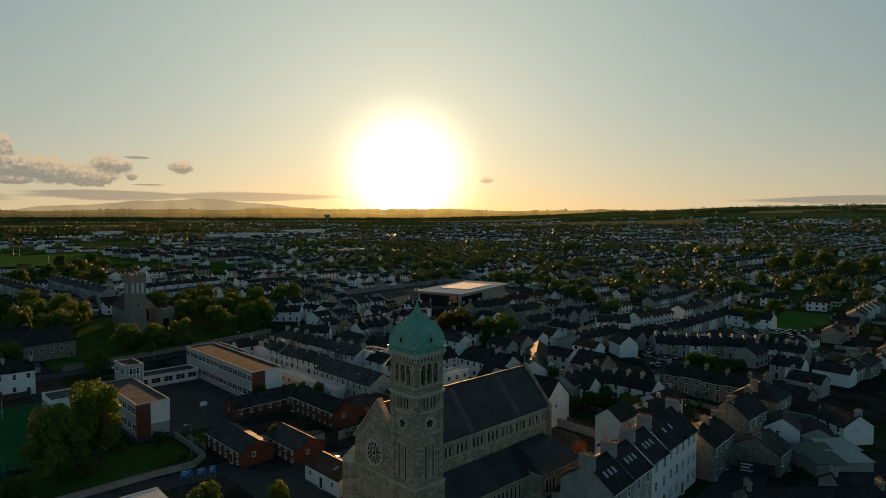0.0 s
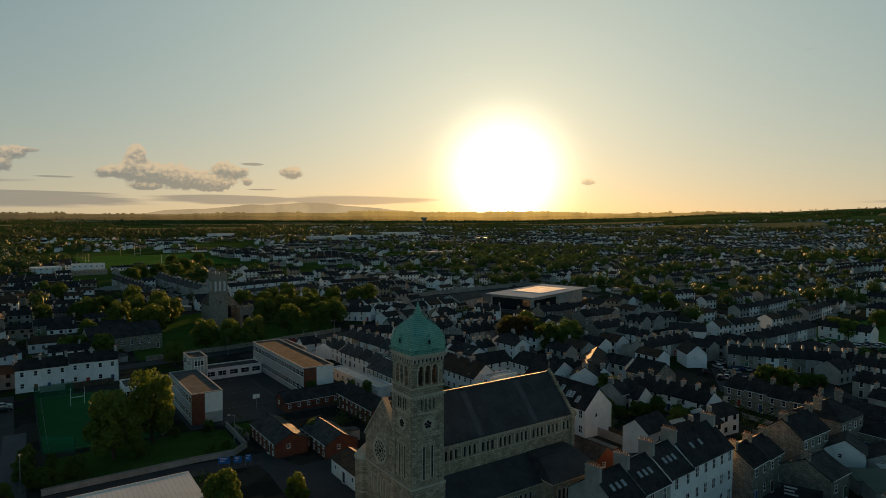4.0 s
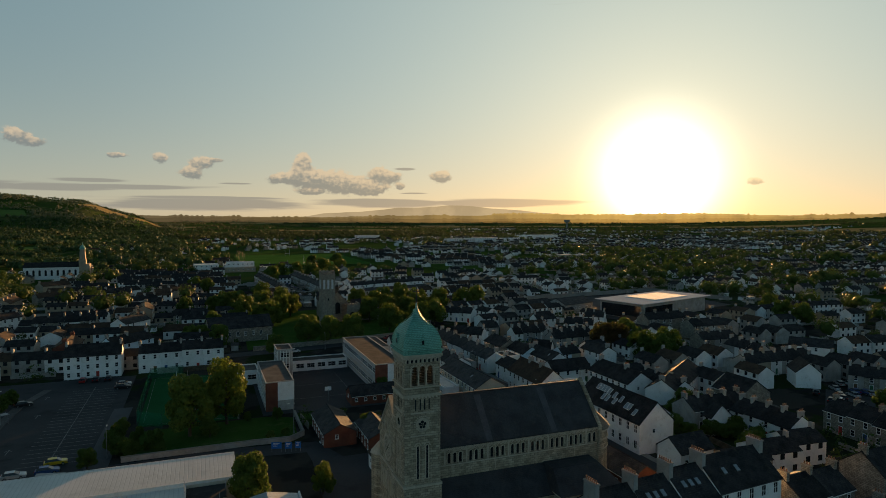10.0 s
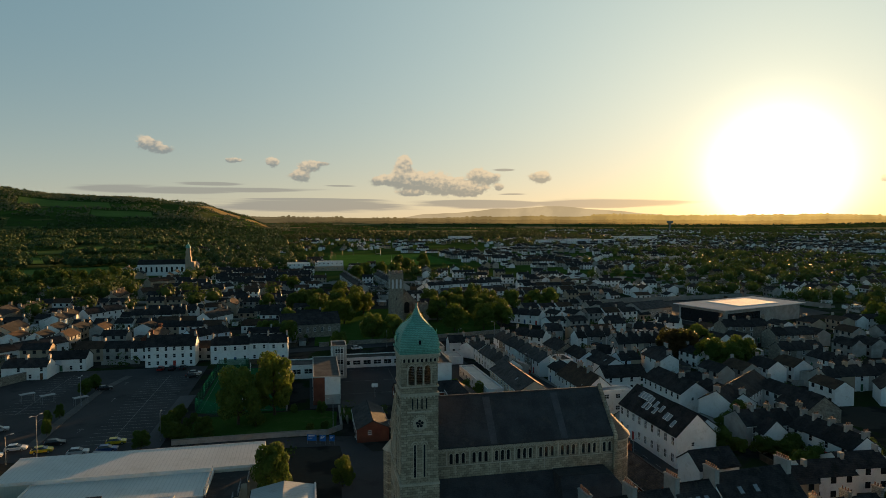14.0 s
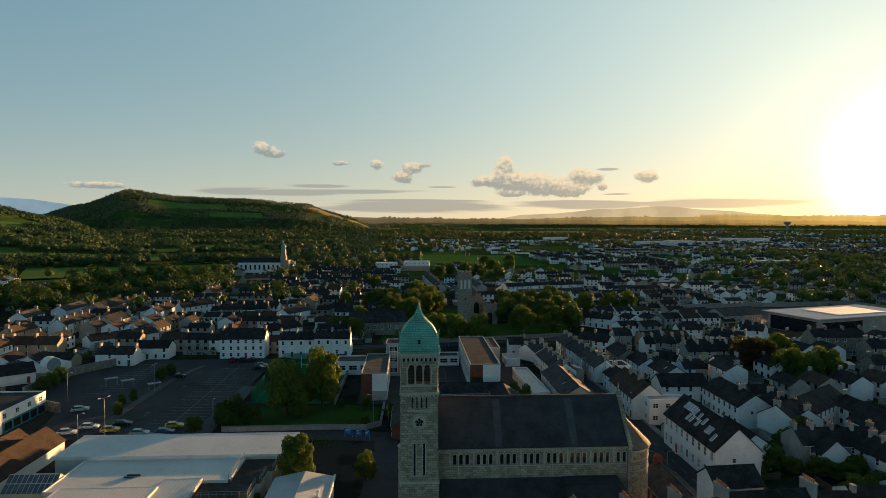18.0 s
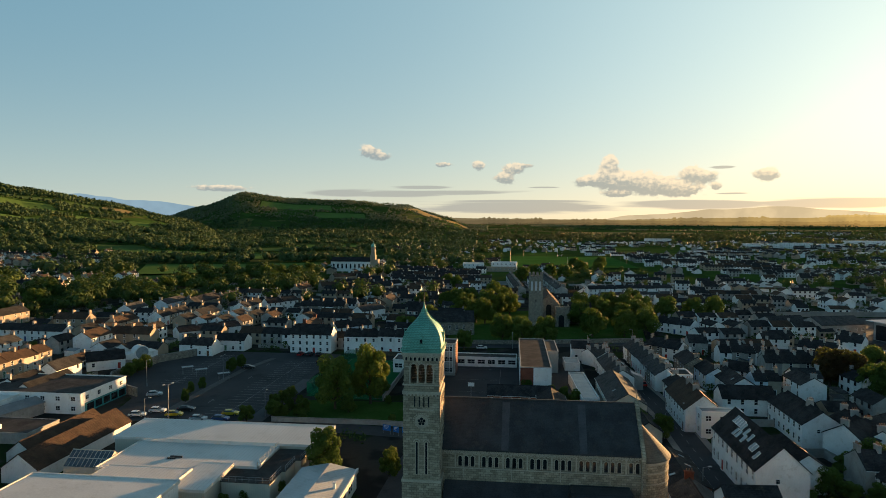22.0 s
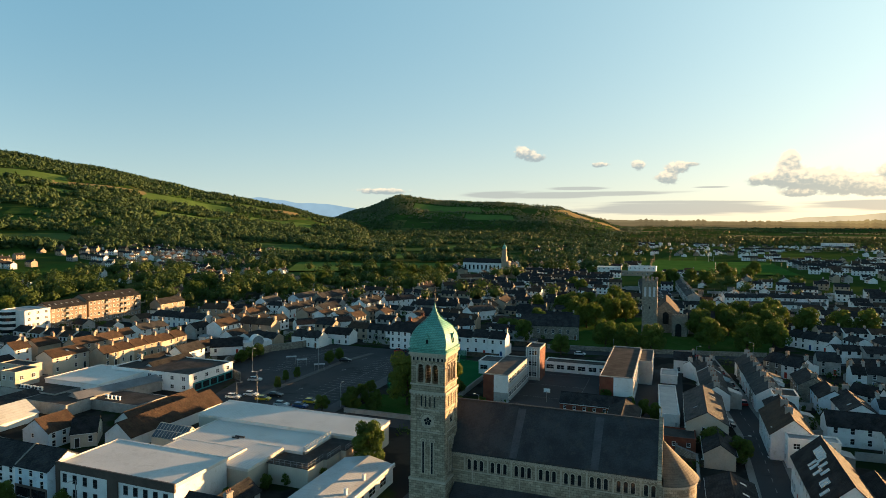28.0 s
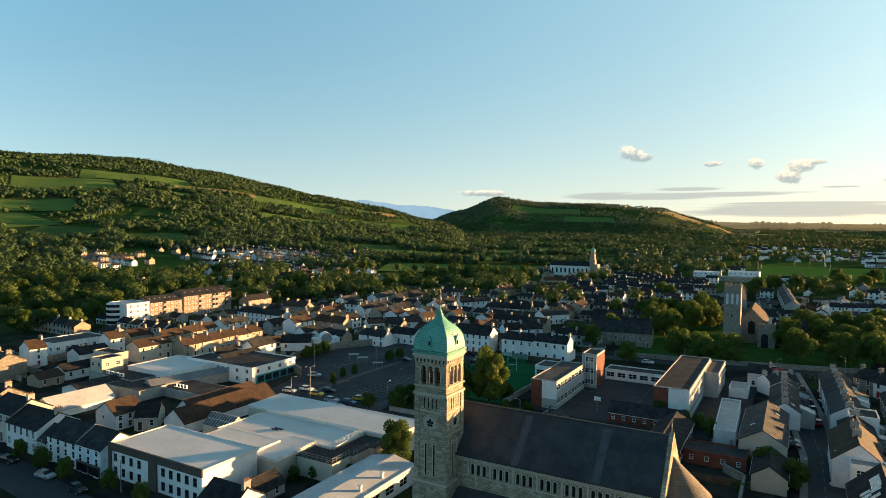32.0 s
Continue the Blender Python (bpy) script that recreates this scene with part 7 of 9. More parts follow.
tree(-33.2, 64.7, 15.2, 12.0, "g")
tree(-24.8, 70.6, 17.0, 11.5, "y")
tree(-22.9, 22.2, 10.5, 7.5, "g")
tree(-10.1, 23.2, 6, 4.5, "y")
tree(9.6, 164.0, 12, 11, "g")
tree(18.0, 160.7, 12, 11, "g")
tree(27.3, 162.3, 12, 11, "g")
tree(6.1, 230.5, 13, 11, "y")
tree(0.5, 208.5, 13, 11, "y")
tree(-10.3, 229.8, 13, 11, "y")
tree(48.8, 179.9, 13, 12, "g")
tree(62.6, 180.5, 13, 12, "g")
tree(72.8, 186.5, 13, 12, "g")
tree(45.9, 205.4, 13, 12, "g")
tree(58.3, 214.4, 13, 12, "g")
tree(91.9, 230.4, 13, 12, "g")
tree(103.5, 225.2, 13, 12, "g")
tree(117.0, 235.3, 13, 12, "g")
tree(80.9, 233.7, 13, 12, "g")
tree(-25.4, 202.4, 10, 9, "g")
tree(-24.0, 166.4, 10, 9, "g")
tree(-25.0, 261.2, 10, 9, "g")
tree(-38.1, 260.6, 10, 9, "g")
tree(111.1, 106.4, 12, 12, "r")
tree(115.9, 103.8, 12, 12, "r")
tree(116.9, 91.9, 11, 11, "g")
tree(119.9, 86.0, 11, 11, "g")
tree(129.7, 92.3, 11, 11, "g")
tree(129.8, 117.0, 11, 11, "g")
tree(48.6, 52.1, 6, 6, "g")
tree(79.9, 34.1, 5, 6, "g")
tree(85.3, 36.1, 7, 7, "g")
tree(77.7, 7.9, 6, 7, "y")
tree(43.6, 56.8, 6, 7, "g")
tree(18.0, 83.3, 5, 4.5, "g")
tree(24.3, 78.5, 5, 4.5, "g")
tree(-12.7, 86.3, 5, 5, "r")
tree(-75.8, 65.6, 4, 2.4, "g")
tree(-78.6, 73.7, 4, 2.4, "g")
tree(-77.7, 78.7, 4, 2.4, "g")
tree(-78.8, 100.5, 5, 4, "g")
tree(-77.7, 105.5, 5, 4, "g")
tree(-52.1, 51.8, 4.5, 4.5, "g")
tree(-45.5, 55.9, 4.5, 4.5, "g")
tree(-40.3, 59.6, 4.5, 4.5, "g")
tree(-28.9, 62.3, 4.5, 4.5, "g")
tree(-5.0, 145.8, 8, 8, "g")
tree(-30.3, 172.9, 9, 8, "g")
tree(-34.8, 173.1, 9, 8, "g")
tree(-34.7, 372.2, 11, 11, "g")
tree(-26.5, 358.0, 11, 11, "g")
tree(-17.8, 272.1, 11, 11, "g")
tree(-19.7, 258.9, 11, 11, "g")
tree(-11.1, 276.3, 11, 11, "g")
tree(-2.3, 247.9, 11, 11, "g")
tree(2.4, 284.9, 14, 11, "y")
tree(10.1, 255.7, 14, 11, "y")
tree(23.0, 431.3, 13, 14, "g")
tree(33.2, 461.3, 13, 14, "g")
tree(48.4, 471.4, 13, 14, "g")
tree(59.5, 455.4, 13, 14, "g")
tree(80.5, 518.3, 13, 14, "g")
tree(94.6, 502.0, 13, 14, "g")
tree(79.3, 576.4, 13, 14, "g")
tree(110.5, 597.5, 13, 14, "g")
tree(51.0, 252.6, 12, 12, "g")
tree(57.4, 239.8, 12, 12, "g")
tree(66.7, 253.8, 12, 12, "g")
tree(75.1, 250.8, 12, 12, "g")
tree(83.4, 272.9, 12, 12, "g")
tree(75.7, 221.9, 12, 12, "g")
tree(66.3, 209.6, 12, 12, "g")
tree(-344.9, 102.6, 11, 11, "g")
tree(-347.2, 116.0, 11, 11, "g")
tree(-290.5, 98.5, 11, 11, "g")
tree(-240.2, 78.9, 11, 11, "g")
tree(-255.2, 98.5, 11, 11, "g")
tree(-310.3, 124.9, 11, 11, "g")
tree(-268.4, 112.5, 11, 11, "g")
tree(-251.7, 63.0, 11, 11, "g")
tree(-249.8, 72.9, 11, 11, "g")
tree(-295.5, 134.4, 11, 11, "g")
tree(-354.9, 182.5, 11, 11, "g")
tree(-359.8, 201.1, 11, 11, "g")
tree(-415.0, 143.0, 11, 11, "g")
tree(-417.4, 162.9, 11, 11, "g")
tree(-206.9, 118.8, 5, 5, "g")
tree(-164.9, 117.4, 5, 5, "g")
tree(-109.5, 101.0, 5, 5, "g")
tree(-108.9, 95.4, 5, 5, "g")
tree(-108.2, 90.0, 5, 5, "g")
tree(-0.5, 259.4, 12, 12, "y")
tree(10.5, 259.2, 12, 12, "y")
tree(12.4, 238.0, 12, 12, "y")
tree(-12.3, 226.9, 12, 12, "y")
tree(-3.8, 211.5, 12, 12, "y")
tree(570.8, 110.9, 18, 20, "g")
tree(600.5, 100.2, 18, 20, "g")
tree(488.9, 56.4, 18, 20, "g")
tree(555.0, 55.3, 18, 20, "g")
tree(524.7, 115.4, 18, 20, "g")
tree(232.4, 34.8, 9, 10, "g")
tree(236.2, 41.1, 9, 10, "g")
tree(274.1, 38.9, 9, 10, "g")
tree(240.8, 137.4, 11, 11, "g")
tree(238.3, 124.4, 11, 11, "g")
tree(255.4, 157.8, 11, 11, "g")
tree(87.8, 23.0, 3.6, 6, "g")
tree(80.8, 20.4, 3.6, 6, "g")
tree(95.3, 12.2, 6, 7, "g")
tree(134.2, 17.1, 7, 8, "g")
tree(134.6, 11.9, 7, 8, "g")
tree(5.5, 51.8, 5, 5, "g")
tree(-23.3, 79.0, 5, 5, "g")
tree(-288.3, 327.9, 12, 13, "g")
tree(-257.8, 319.3, 12, 13, "g")
tree(-214.2, 275.1, 12, 13, "g")
tree(-226.3, 313.8, 12, 13, "g")
tree(-227.5, 339.7, 12, 13, "g")
tree(-224.7, 370.9, 12, 13, "g")
tree(-284.0, 275.3, 12, 13, "g")
tree(-255.3, 227.7, 12, 13, "g")
tree(-209.0, 414.1, 14, 13, "g")
tree(-193.1, 404.9, 14, 13, "g")
tree(-178.2, 402.3, 14, 13, "g")
tree(-172.3, 419.0, 14, 13, "g")
tree(-166.2, 443.3, 14, 13, "g")

# shrubs along the park wall, the hall and the street front
for x, y, h, w in ((-44, 56, 3.2, 2.6), (-41.5, 58.5, 2.6, 2.4), (-39, 55.8, 2.4, 2.6), (-44.5, 62, 3.4, 2.6), (-44, 68, 2.8, 2.4), (-16, 56, 2.2, 2.2), (-12.5, 57.5, 2.0, 2.2), (-20, 71, 2.6, 2.4), (-13, 69.5, 3.4, 3.0),
                   (-38, 3, 2.6, 2.4), (-36, 6, 3.2, 2.6), (-33.5, 9, 2.8, 2.4), (-31, 11.5, 2.2, 2.2), (-28.5, 13.5, 2.6, 2.4), (-40, 0, 2.4, 2.2),
                   (-84, -15.5, 4.8, 3.6), (-75, -15.8, 4.6, 3.4), (-62, -15, 4.4, 3.4), (-52, -15.4, 4.2, 3.4), (-93, -15.2, 4.6, 3.2), (28, 79, 4.5, 3.6), (31, 75, 4.8, 3.8),
                   (79, 21, 4.2, 5.5), (83, 18.5, 4.0, 5.0), (86, 20.5, 4.4, 5.0), (85, 13.5, 4.2, 5.0), (87.5, 10, 3.8, 5.0), (90.5, 16, 4.0, 5.0), (75, 23, 3.4, 4.2), (66, 19.5, 3.0, 3.6), (79.7, 55.5, 2.8, 4.2), (83.9, 56.7, 2.8, 4.0), (138, 11, 4.0, 5.5), (143, 9.5, 4.6, 6.0), (147, 8, 4.0, 5.5), (141, 15, 3.6, 5.0), (135, 15, 3.4, 4.6), (-49, 62, 4.6, 4.0), (-48.5, 67, 4.2, 4.0), (-48, 72, 4.0, 3.6), (-47.5, 57, 4.4, 3.8)):
    tree(x, y, h, w, "g")
tree(71.8, 24.6, 5.5, 6, "g")
for proto in TREES.values():
    for o in (*proto.children, proto):
        bpy.data.objects.remove(o)

# ---------------------------------------------------------------- the rest of the town
TAKEN = [(o.matrix_basis.translation.x, o.matrix_basis.translation.y) for o in scene.objects if o.parent is None and o.get("category") in ("house", "building", "church", "shop")]
KEEP_CLEAR = ((-165, -20, -60, 80), (-150, -70, 10, -9), (40, -60, 120, -22), (-112, 45, -48, 133), (-50, 45, -8, 130), (-20, 70, 40, 150), (-15, 150, 90, 262), (-70, -15, -14, 40), (-16, -20, 60, 45), (150, 160, 275, 262), (0, 580, 165, 810), (205, 8, 305, 66), (110, 0, 152, 45), (-172, 500, -112, 526), (-45, 528, 24, 572), (500, 900, 700, 935), (430, 1095, 620, 1125), (300, 560, 460, 600))
CELLS = {}
for tx, ty in TAKEN:
    CELLS.setdefault((int(tx // 20), int(ty // 20)), []).append((tx, ty))


def free(x, y, d):
    if any(a < x < c and b < y < e for a, b, c, e in KEEP_CLEAR):
        return False
    i, j = int(x // 20), int(y // 20)
    for di in (-1, 0, 1):
        for dj in (-1, 0, 1):
            for tx, ty in CELLS.get((i + di, j + dj), ()):
                if (tx - x) ** 2 + (ty - y) ** 2 < d * d:
                    return False
    return True


def claim(x, y):
    CELLS.setdefault((int(x // 20), int(y // 20)), []).append((x, y))


def bearing(x, y):
    return math.degrees(math.atan2(-x, y))


def density(x, y):
    """How built-up the place is, from 0 to 1."""
    r, b = math.hypot(x, y), bearing(x, y)
    n = noise.noise((x / 150.0, y / 150.0, 1.5))
    if b > 75 or b < -100:
        return 0.9 if r < 230 and y > -60 else 0.0
    if b > 33:
        if r < 270:
            return 0.95
        return 0.35 + n * 0.9 if 440 < r < 800 and 36 < b < 64 else 0.0
    if b > 12:
        return 0.95 if r < 330 else (0.75 if r < 640 and b < 20 + n * 8 else 0.0)
    if b > 2:
        return 0.95 if r < 560 else (0.3 + n if r < 1100 else 0.0)
    if b > -22:
        return (0.35 + n * 0.8) if r < 420 else (0.4 + n if r < 1500 else 0.0)
    return 0.9 if r < 330 else (0.62 + 0.9 * n if r < 1900 else 0.15 + n if r < 2600 else 0.0)


INF = random.Random(23)
PROTO = []
for wl, rf, ln, wd, ev, rd, ch in (("W", "s", 10, 7.5, 4.6, 6.9, "ab"), ("G", "s", 9, 8, 4.6, 7.0, "b"), ("W", "g", 12, 7.5, 4.4, 6.7, "a"), ("C", "b", 9, 8, 4.8, 7.2, "ab"), ("T", "b", 10, 8, 5.0, 7.4, "b"), ("S", "s", 12, 8, 4.8, 7.4, "ab"), ("W", "b", 9, 7, 2.8, 5.2, "m")):
    PROTO.append(house(0, 0, 0, ln, wd, ev - 2.2, rd - 2.2, wl, rf, 2 if ev > 4 else 1, ch, near=1, name="house"))
    for o in list(PROTO[-1].children):
        if o.name.startswith(("ridge", "gutter")):
            bpy.data.objects.remove(o)
spots = []
# rows of houses along streets that fan out over the town
y = -70.0
while y < 2500:
    gap = 24 if y < 500 else 30 if y < 1200 else 44
    x = -900.0 if y > 120 else -330.0
    wob = INF.uniform(-4, 4)
    while x < 2300:
        step = 9.4 if INF.random() < 0.85 else 18
        x += step
        if y > 900 and INF.random() < 0.25:
            x += 14
        d = density(x, y)
        if d <= 0.05 or INF.random() > d:
            continue
        yy = y + wob + 9 * noise.noise((x / 90.0, y / 60.0, 9.0))
        spots.append((x, yy, math.degrees(0.35 * noise.noise((x / 200.0, y / 200.0, 4.0))) + (90 if noise.noise((x / 110.0, y / 110.0, 12.0)) > 0.12 else 0)))
    y += gap
far_spots = []
made = 0
for x, y, rot in spots:
    if not free(x, y, 9.2 if y < 400 else 8.8):
        continue
    claim(x, y)
    r = math.hypot(x, y + 60)
    if r < 420 and made < 50:
        b = bearing(x, y)
        pick = INF.choice((0, 1, 1, 5, 5, 2, 1, 6) if b < 5 else (0, 3, 4, 5, 4, 0, 1))
        h = copy_thing(PROTO[pick], pose(x, y, land(x, y) + 0.0, 0, 0, rot))
        tagged(h, group="houses of the wider town")
        made += 1
    else:
        far_spots.append((x, y, land(x, y), rot))
for p in PROTO:
    for o in list(p.children_recursive) + [p]:
        bpy.data.objects.remove(o)

sh = Shape()
for x, y, z, rot in far_spots:
    m = pose(x, y, z, 0, 0, rot)
    row = noise.noise((x / 120.0, y / 70.0, 21.0)) > -0.15
    L, W, e = 4.72 if row else INF.uniform(3.0, 5.2), INF.uniform(2.9, 3.6), (4.7 + 0.3 * noise.noise((x / 60.0, y / 60.0, 2.0))) if row else INF.choice((2.5, 2.6, 2.8, 4.6))
    r = e + INF.uniform(1.6, 2.2)
    wl = INF.choice((0, 0, 0, 0, 1, 2)) if bearing(x, y) > -20 and bearing(x, y) < 5 else INF.choice((0, 0, 0, 1, 2, 1)) if bearing(x, y) < 5 else INF.choice((0, 0, 1, 2, 2))
    rf = INF.choice((3, 3, 3, 4))
    P = [m @ Vector(p) for p in ((-L, -W, -1), (L, -W, -1), (L, W, -1), (-L, W, -1), (-L, -W, e), (L, -W, e), (L, W, e), (-L, W, e), (-L, 0, r), (L, 0, r))]
    for f in ((0, 1, 5, 4), (2, 3, 7, 6), (1, 2, 6, 9, 5), (3, 0, 4, 8, 7)):
        sh.poly([P[i] for i in f], wl)
    o = [m @ Vector(p) for p in ((-L - 0.2, -W - 0.3, e - 0.1), (L + 0.2, -W - 0.3, e - 0.1), (L + 0.2, 0, r + 0.12), (-L - 0.2, 0, r + 0.12), (L + 0.2, W + 0.3, e - 0.1), (-L - 0.2, W + 0.3, e - 0.1))]
    sh.poly([o[0], o[1], o[2], o[3]], rf), sh.poly([o[3], o[2], o[4], o[5]], rf)
    if math.hypot(x, y) < 1300:
        for s in (-1, 1):
            for zz in ((1.4, 3.9) if e > 4 else (1.4,)):
                for i in range(3):
                    cx = -L + 2 * L * (i + 0.5) / 3
                    sh.poly([m @ Vector(p) for p in ((cx - 0.55, s * (W + 0.03), zz - 0.6), (cx + 0.55, s * (W + 0.03), zz - 0.6), (cx + 0.55, s * (W + 0.03), zz + 0.6), (cx - 0.55, s * (W + 0.03), zz + 0.6))], 5)
        sh.box(L - 0.7, -0.5, r - 0.6, L - 0.1, 0.5, r + 1.1, 1, m)
whole("distant_houses", sh, (WALL_WHITE, WALL_GREY, WALL_TAN, SLATE, SLATE_BROWN, GLASS), "many small far houses with pale walls and slate roofs", "houses", kind="stuff")

# ---------------------------------------------------------------- hill fields, far woods and hedgerows
FR = random.Random(77)
FIELDS = []
FIELD_MATS = [surface("pasture_" + n, a, c, 0.95, 0.02, 0.4, 0.1, spec=0.0) for n, a, c in (("bright", (0.1, 0.165, 0.042), (0.125, 0.2, 0.052)), ("mid", (0.075, 0.118, 0.036), (0.1, 0.15, 0.048)), ("hay", (0.24, 0.195, 0.085), (0.33, 0.26, 0.12)), ("deep", (0.04, 0.085, 0.02), (0.06, 0.11, 0.028)))]


def in_field(x, y, grow=0.0):
    for cx, cy, hw, hd, c, s in FIELDS:
        dx, dy = x - cx, y - cy
        if abs(dx) + abs(dy) < (hw + hd) * 1.5 and abs(c * dx + s * dy) < hw + grow and abs(-s * dx + c * dy) < hd + grow:
            return True
    return False


def field(a, r, w, d, turn, mat):
    """A field at a bearing and distance, w across the line of sight and d deep."""
    x, y = -r * math.sin(radians(a)), r * math.cos(radians(a))
    rot = a + turn
    c, s = math.cos(radians(rot)), math.sin(radians(rot))
    if any((x - f[0]) ** 2 + (y - f[1]) ** 2 < (max(w, d) * 0.42 + max(f[2], f[3]) * 0.8) ** 2 for f in FIELDS):
        return
    FIELDS.append((x, y, w / 2, d / 2, c, s))
    drape("field", x - w / 2, y - d / 2, x + w / 2, y + d / 2, mat, "sloping pasture field between hedges", 1.2, 7, rot)


for a, r, w, d, kind in ((57.5, 1620, 240, 140, 0), (51.0, 1550, 190, 90, 2), (54.8, 1400, 110, 60, 0), (44.5, 1250, 130, 90, 0), (42, 1200, 120, 80, 0), (63, 1450, 190, 170, 0), (68, 1200, 230, 120, 0), (44, 1500, 200, 150, 0), (40, 1700, 210, 110, 1), (36, 1400, 140, 120, 0), (20, 2700, 300, 160, 0), (16, 2500, 200, 120, 0),
                         (24, 1010, 230, 130, 1), (13, 1120, 300, 110, 0), (31, 800, 210, 120, 0), (27, 590, 190, 110, 0), (35, 640, 130, 110, 0), (7, 1400, 300, 160, 1), (18, 800, 150, 120, 1), (38, 480, 110, 80, 1), (19, 1450, 260, 120, 1)):
    field(a, r, w, d, 0, FIELD_MATS[kind])
for i in range(34):
    field(FR.uniform(30, 80), FR.uniform(850, 2150), FR.uniform(50, 120), FR.uniform(60, 130), FR.uniform(-25, 25), FIELD_MATS[FR.choice((0, 1, 1, 1, 3, 3, 2))])
for a, r, w, d, kind in ((-60, 2250, 620, 300, 2), (-54, 2500, 420, 260, 2), (-66, 2550, 400, 240, 2), (-50, 2900, 500, 300, 2), (-11, 2350, 480, 230, 2), (-14, 2850, 420, 260, 2), (-5, 2500, 380, 240, 2), (-24, 3000, 500, 300, 2), (-35, 3200, 520, 300, 2)):
    field(a, r, w, d, 0, FIELD_MATS[kind])
for i in range(60):
    field(FR.uniform(-90, 8), FR.uniform(1900, 4500), FR.uniform(200, 520), FR.uniform(150, 380), FR.uniform(-25, 25), FIELD_MATS[FR.choice((1, 2, 2, 2, 3))])


def hedged(x, y, size, width, open_share):
    """Field country: hedges between fields, and some fields grown over with trees."""
    wx, wy = x + 25 * noise.noise((x / 90.0, y / 90.0, 8.0)), y + 25 * noise.noise((x / 90.0, y / 90.0, 18.0))
    d, at = noise.voronoi((wx / size, wy / size, 0.5))
    if d[1] - d[0] < width:
        return 1.0
    n = noise.noise((at[0][0] * 7.3, at[0][1] * 7.3, 1.1)) + 0.5 * noise.noise((x / 260.0, y / 260.0, 5.5))
    return 0.95 if n > open_share else 0.05


def wood(x, y):
    """How wooded the place is, from 0 to 1."""
    r, b = math.hypot(x, y), bearing(x, y)
    n = noise.noise((x / 170.0, y / 170.0, 5.5)) + 0.45 * noise.noise((x / 55.0, y / 55.0, 2.5))
    if b > 26 and b < 125:
        if r < 480:
            return 0.4 if r > 290 else 0.0
        if r < 760:
            return (0.9 if b > 64 or b < 36 else 0.3) + n
        return hedged(x, y, 80.0, 0.2, 0.02)
    if b > 3:
        if r > 2000:
            return 0.5 + n * 0.8 if b > 9 else hedged(x, y, 150.0, 0.14, 0.2)
        return hedged(x, y, 120.0, 0.13, 0.3) if r > (520 if b < 20 else 340) else 0.12
    if r < 280:
        return 0.03
    return (0.14 + n * 0.95) if r < 1500 else hedged(x, y, 190.0, 0.12, 0.12)


WR = np.random.default_rng(5)
PHI = (1 + 5 ** 0.5) / 2
KNOT = np.array([(s1, PHI * s2, 0.0) for s1 in (-1, 1) for s2 in (-1, 1)] + [(0.0, s1, PHI * s2) for s1 in (-1, 1) for s2 in (-1, 1)] + [(PHI * s2, 0.0, s1) for s1 in (-1, 1) for s2 in (-1, 1)]) / math.hypot(1, PHI)
KNOT_FACES = np.array([f for f in itertools.combinations(range(12), 3) if all(np.linalg.norm(KNOT[a] - KNOT[b]) < 1.1 for a, b in itertools.combinations(f, 2))])
for n, (i, j, k) in enumerate(KNOT_FACES):
    if np.dot(np.cross(KNOT[j] - KNOT[i], KNOT[k] - KNOT[i]), KNOT[i]) < 0:
        KNOT_FACES[n] = (i, k, j)


def crowns_mesh(name, rng, c, rad, sprays, size, mat):
    """Leafy crowns: an uneven core at each centre c with radii rad, wrapped in leaf sprays that stand off it."""
    n = len(c)
    core = c[:, None, :] + KNOT[None] * rng.uniform(0.6, 1.12, (n, 12, 1)) * rad[:, None, :] * 0.74
    tris = (np.arange(n)[:, None, None] * 12 + KNOT_FACES[None]).reshape(-1)
    d = rng.normal(size=(n, sprays, 3))
    d[..., 2] = np.abs(d[..., 2]) * 0.9 - 0.25
    d /= np.linalg.norm(d, axis=2)[..., None]
    p = c[:, None, :] + d * rad[:, None, :] * rng.uniform(0.72, 1.16, (n, sprays, 1))
    u = np.cross(d, rng.normal(size=d.shape))
    u /= np.linalg.norm(u, axis=2)[..., None]
    v = np.cross(d + rng.normal(size=d.shape) * 0.35, u)
    s = size * rad[:, None, :1] * rng.uniform(0.5, 1.2, (n, sprays, 1))
    q = np.stack([p - u * s - v * s * 0.5, p + u * s * 0.2 - v * s * 0.8, p + u * s + v * s * 0.3, p - u * s * 0.3 + v * s * 0.9], 2).reshape(-1, 3)
    nq, nt = n * sprays, n * 20
    me = bpy.data.meshes.new(name)
    me.vertices.add(12 * n + 4 * nq), me.loops.add(3 * nt + 4 * nq), me.polygons.add(nt + nq)
    me.vertices.foreach_set("co", np.concatenate([core.reshape(-1), q.reshape(-1)]).astype(np.float32))
    me.loops.foreach_set("vertex_index", np.concatenate([tris, np.arange(4 * nq) + 12 * n]).astype(np.int32))
    me.polygons.foreach_set("loop_start", np.concatenate([np.arange(0, 3 * nt, 3), 3 * nt + np.arange(0, 4 * nq, 4)]).astype(np.int32))
    me.update(calc_edges=True)
    me.polygons.foreach_set("use_smooth", np.concatenate([np.ones(nt, dtype=bool), np.zeros(nq, dtype=bool)]))
    me.materials.append(mat)
    return me


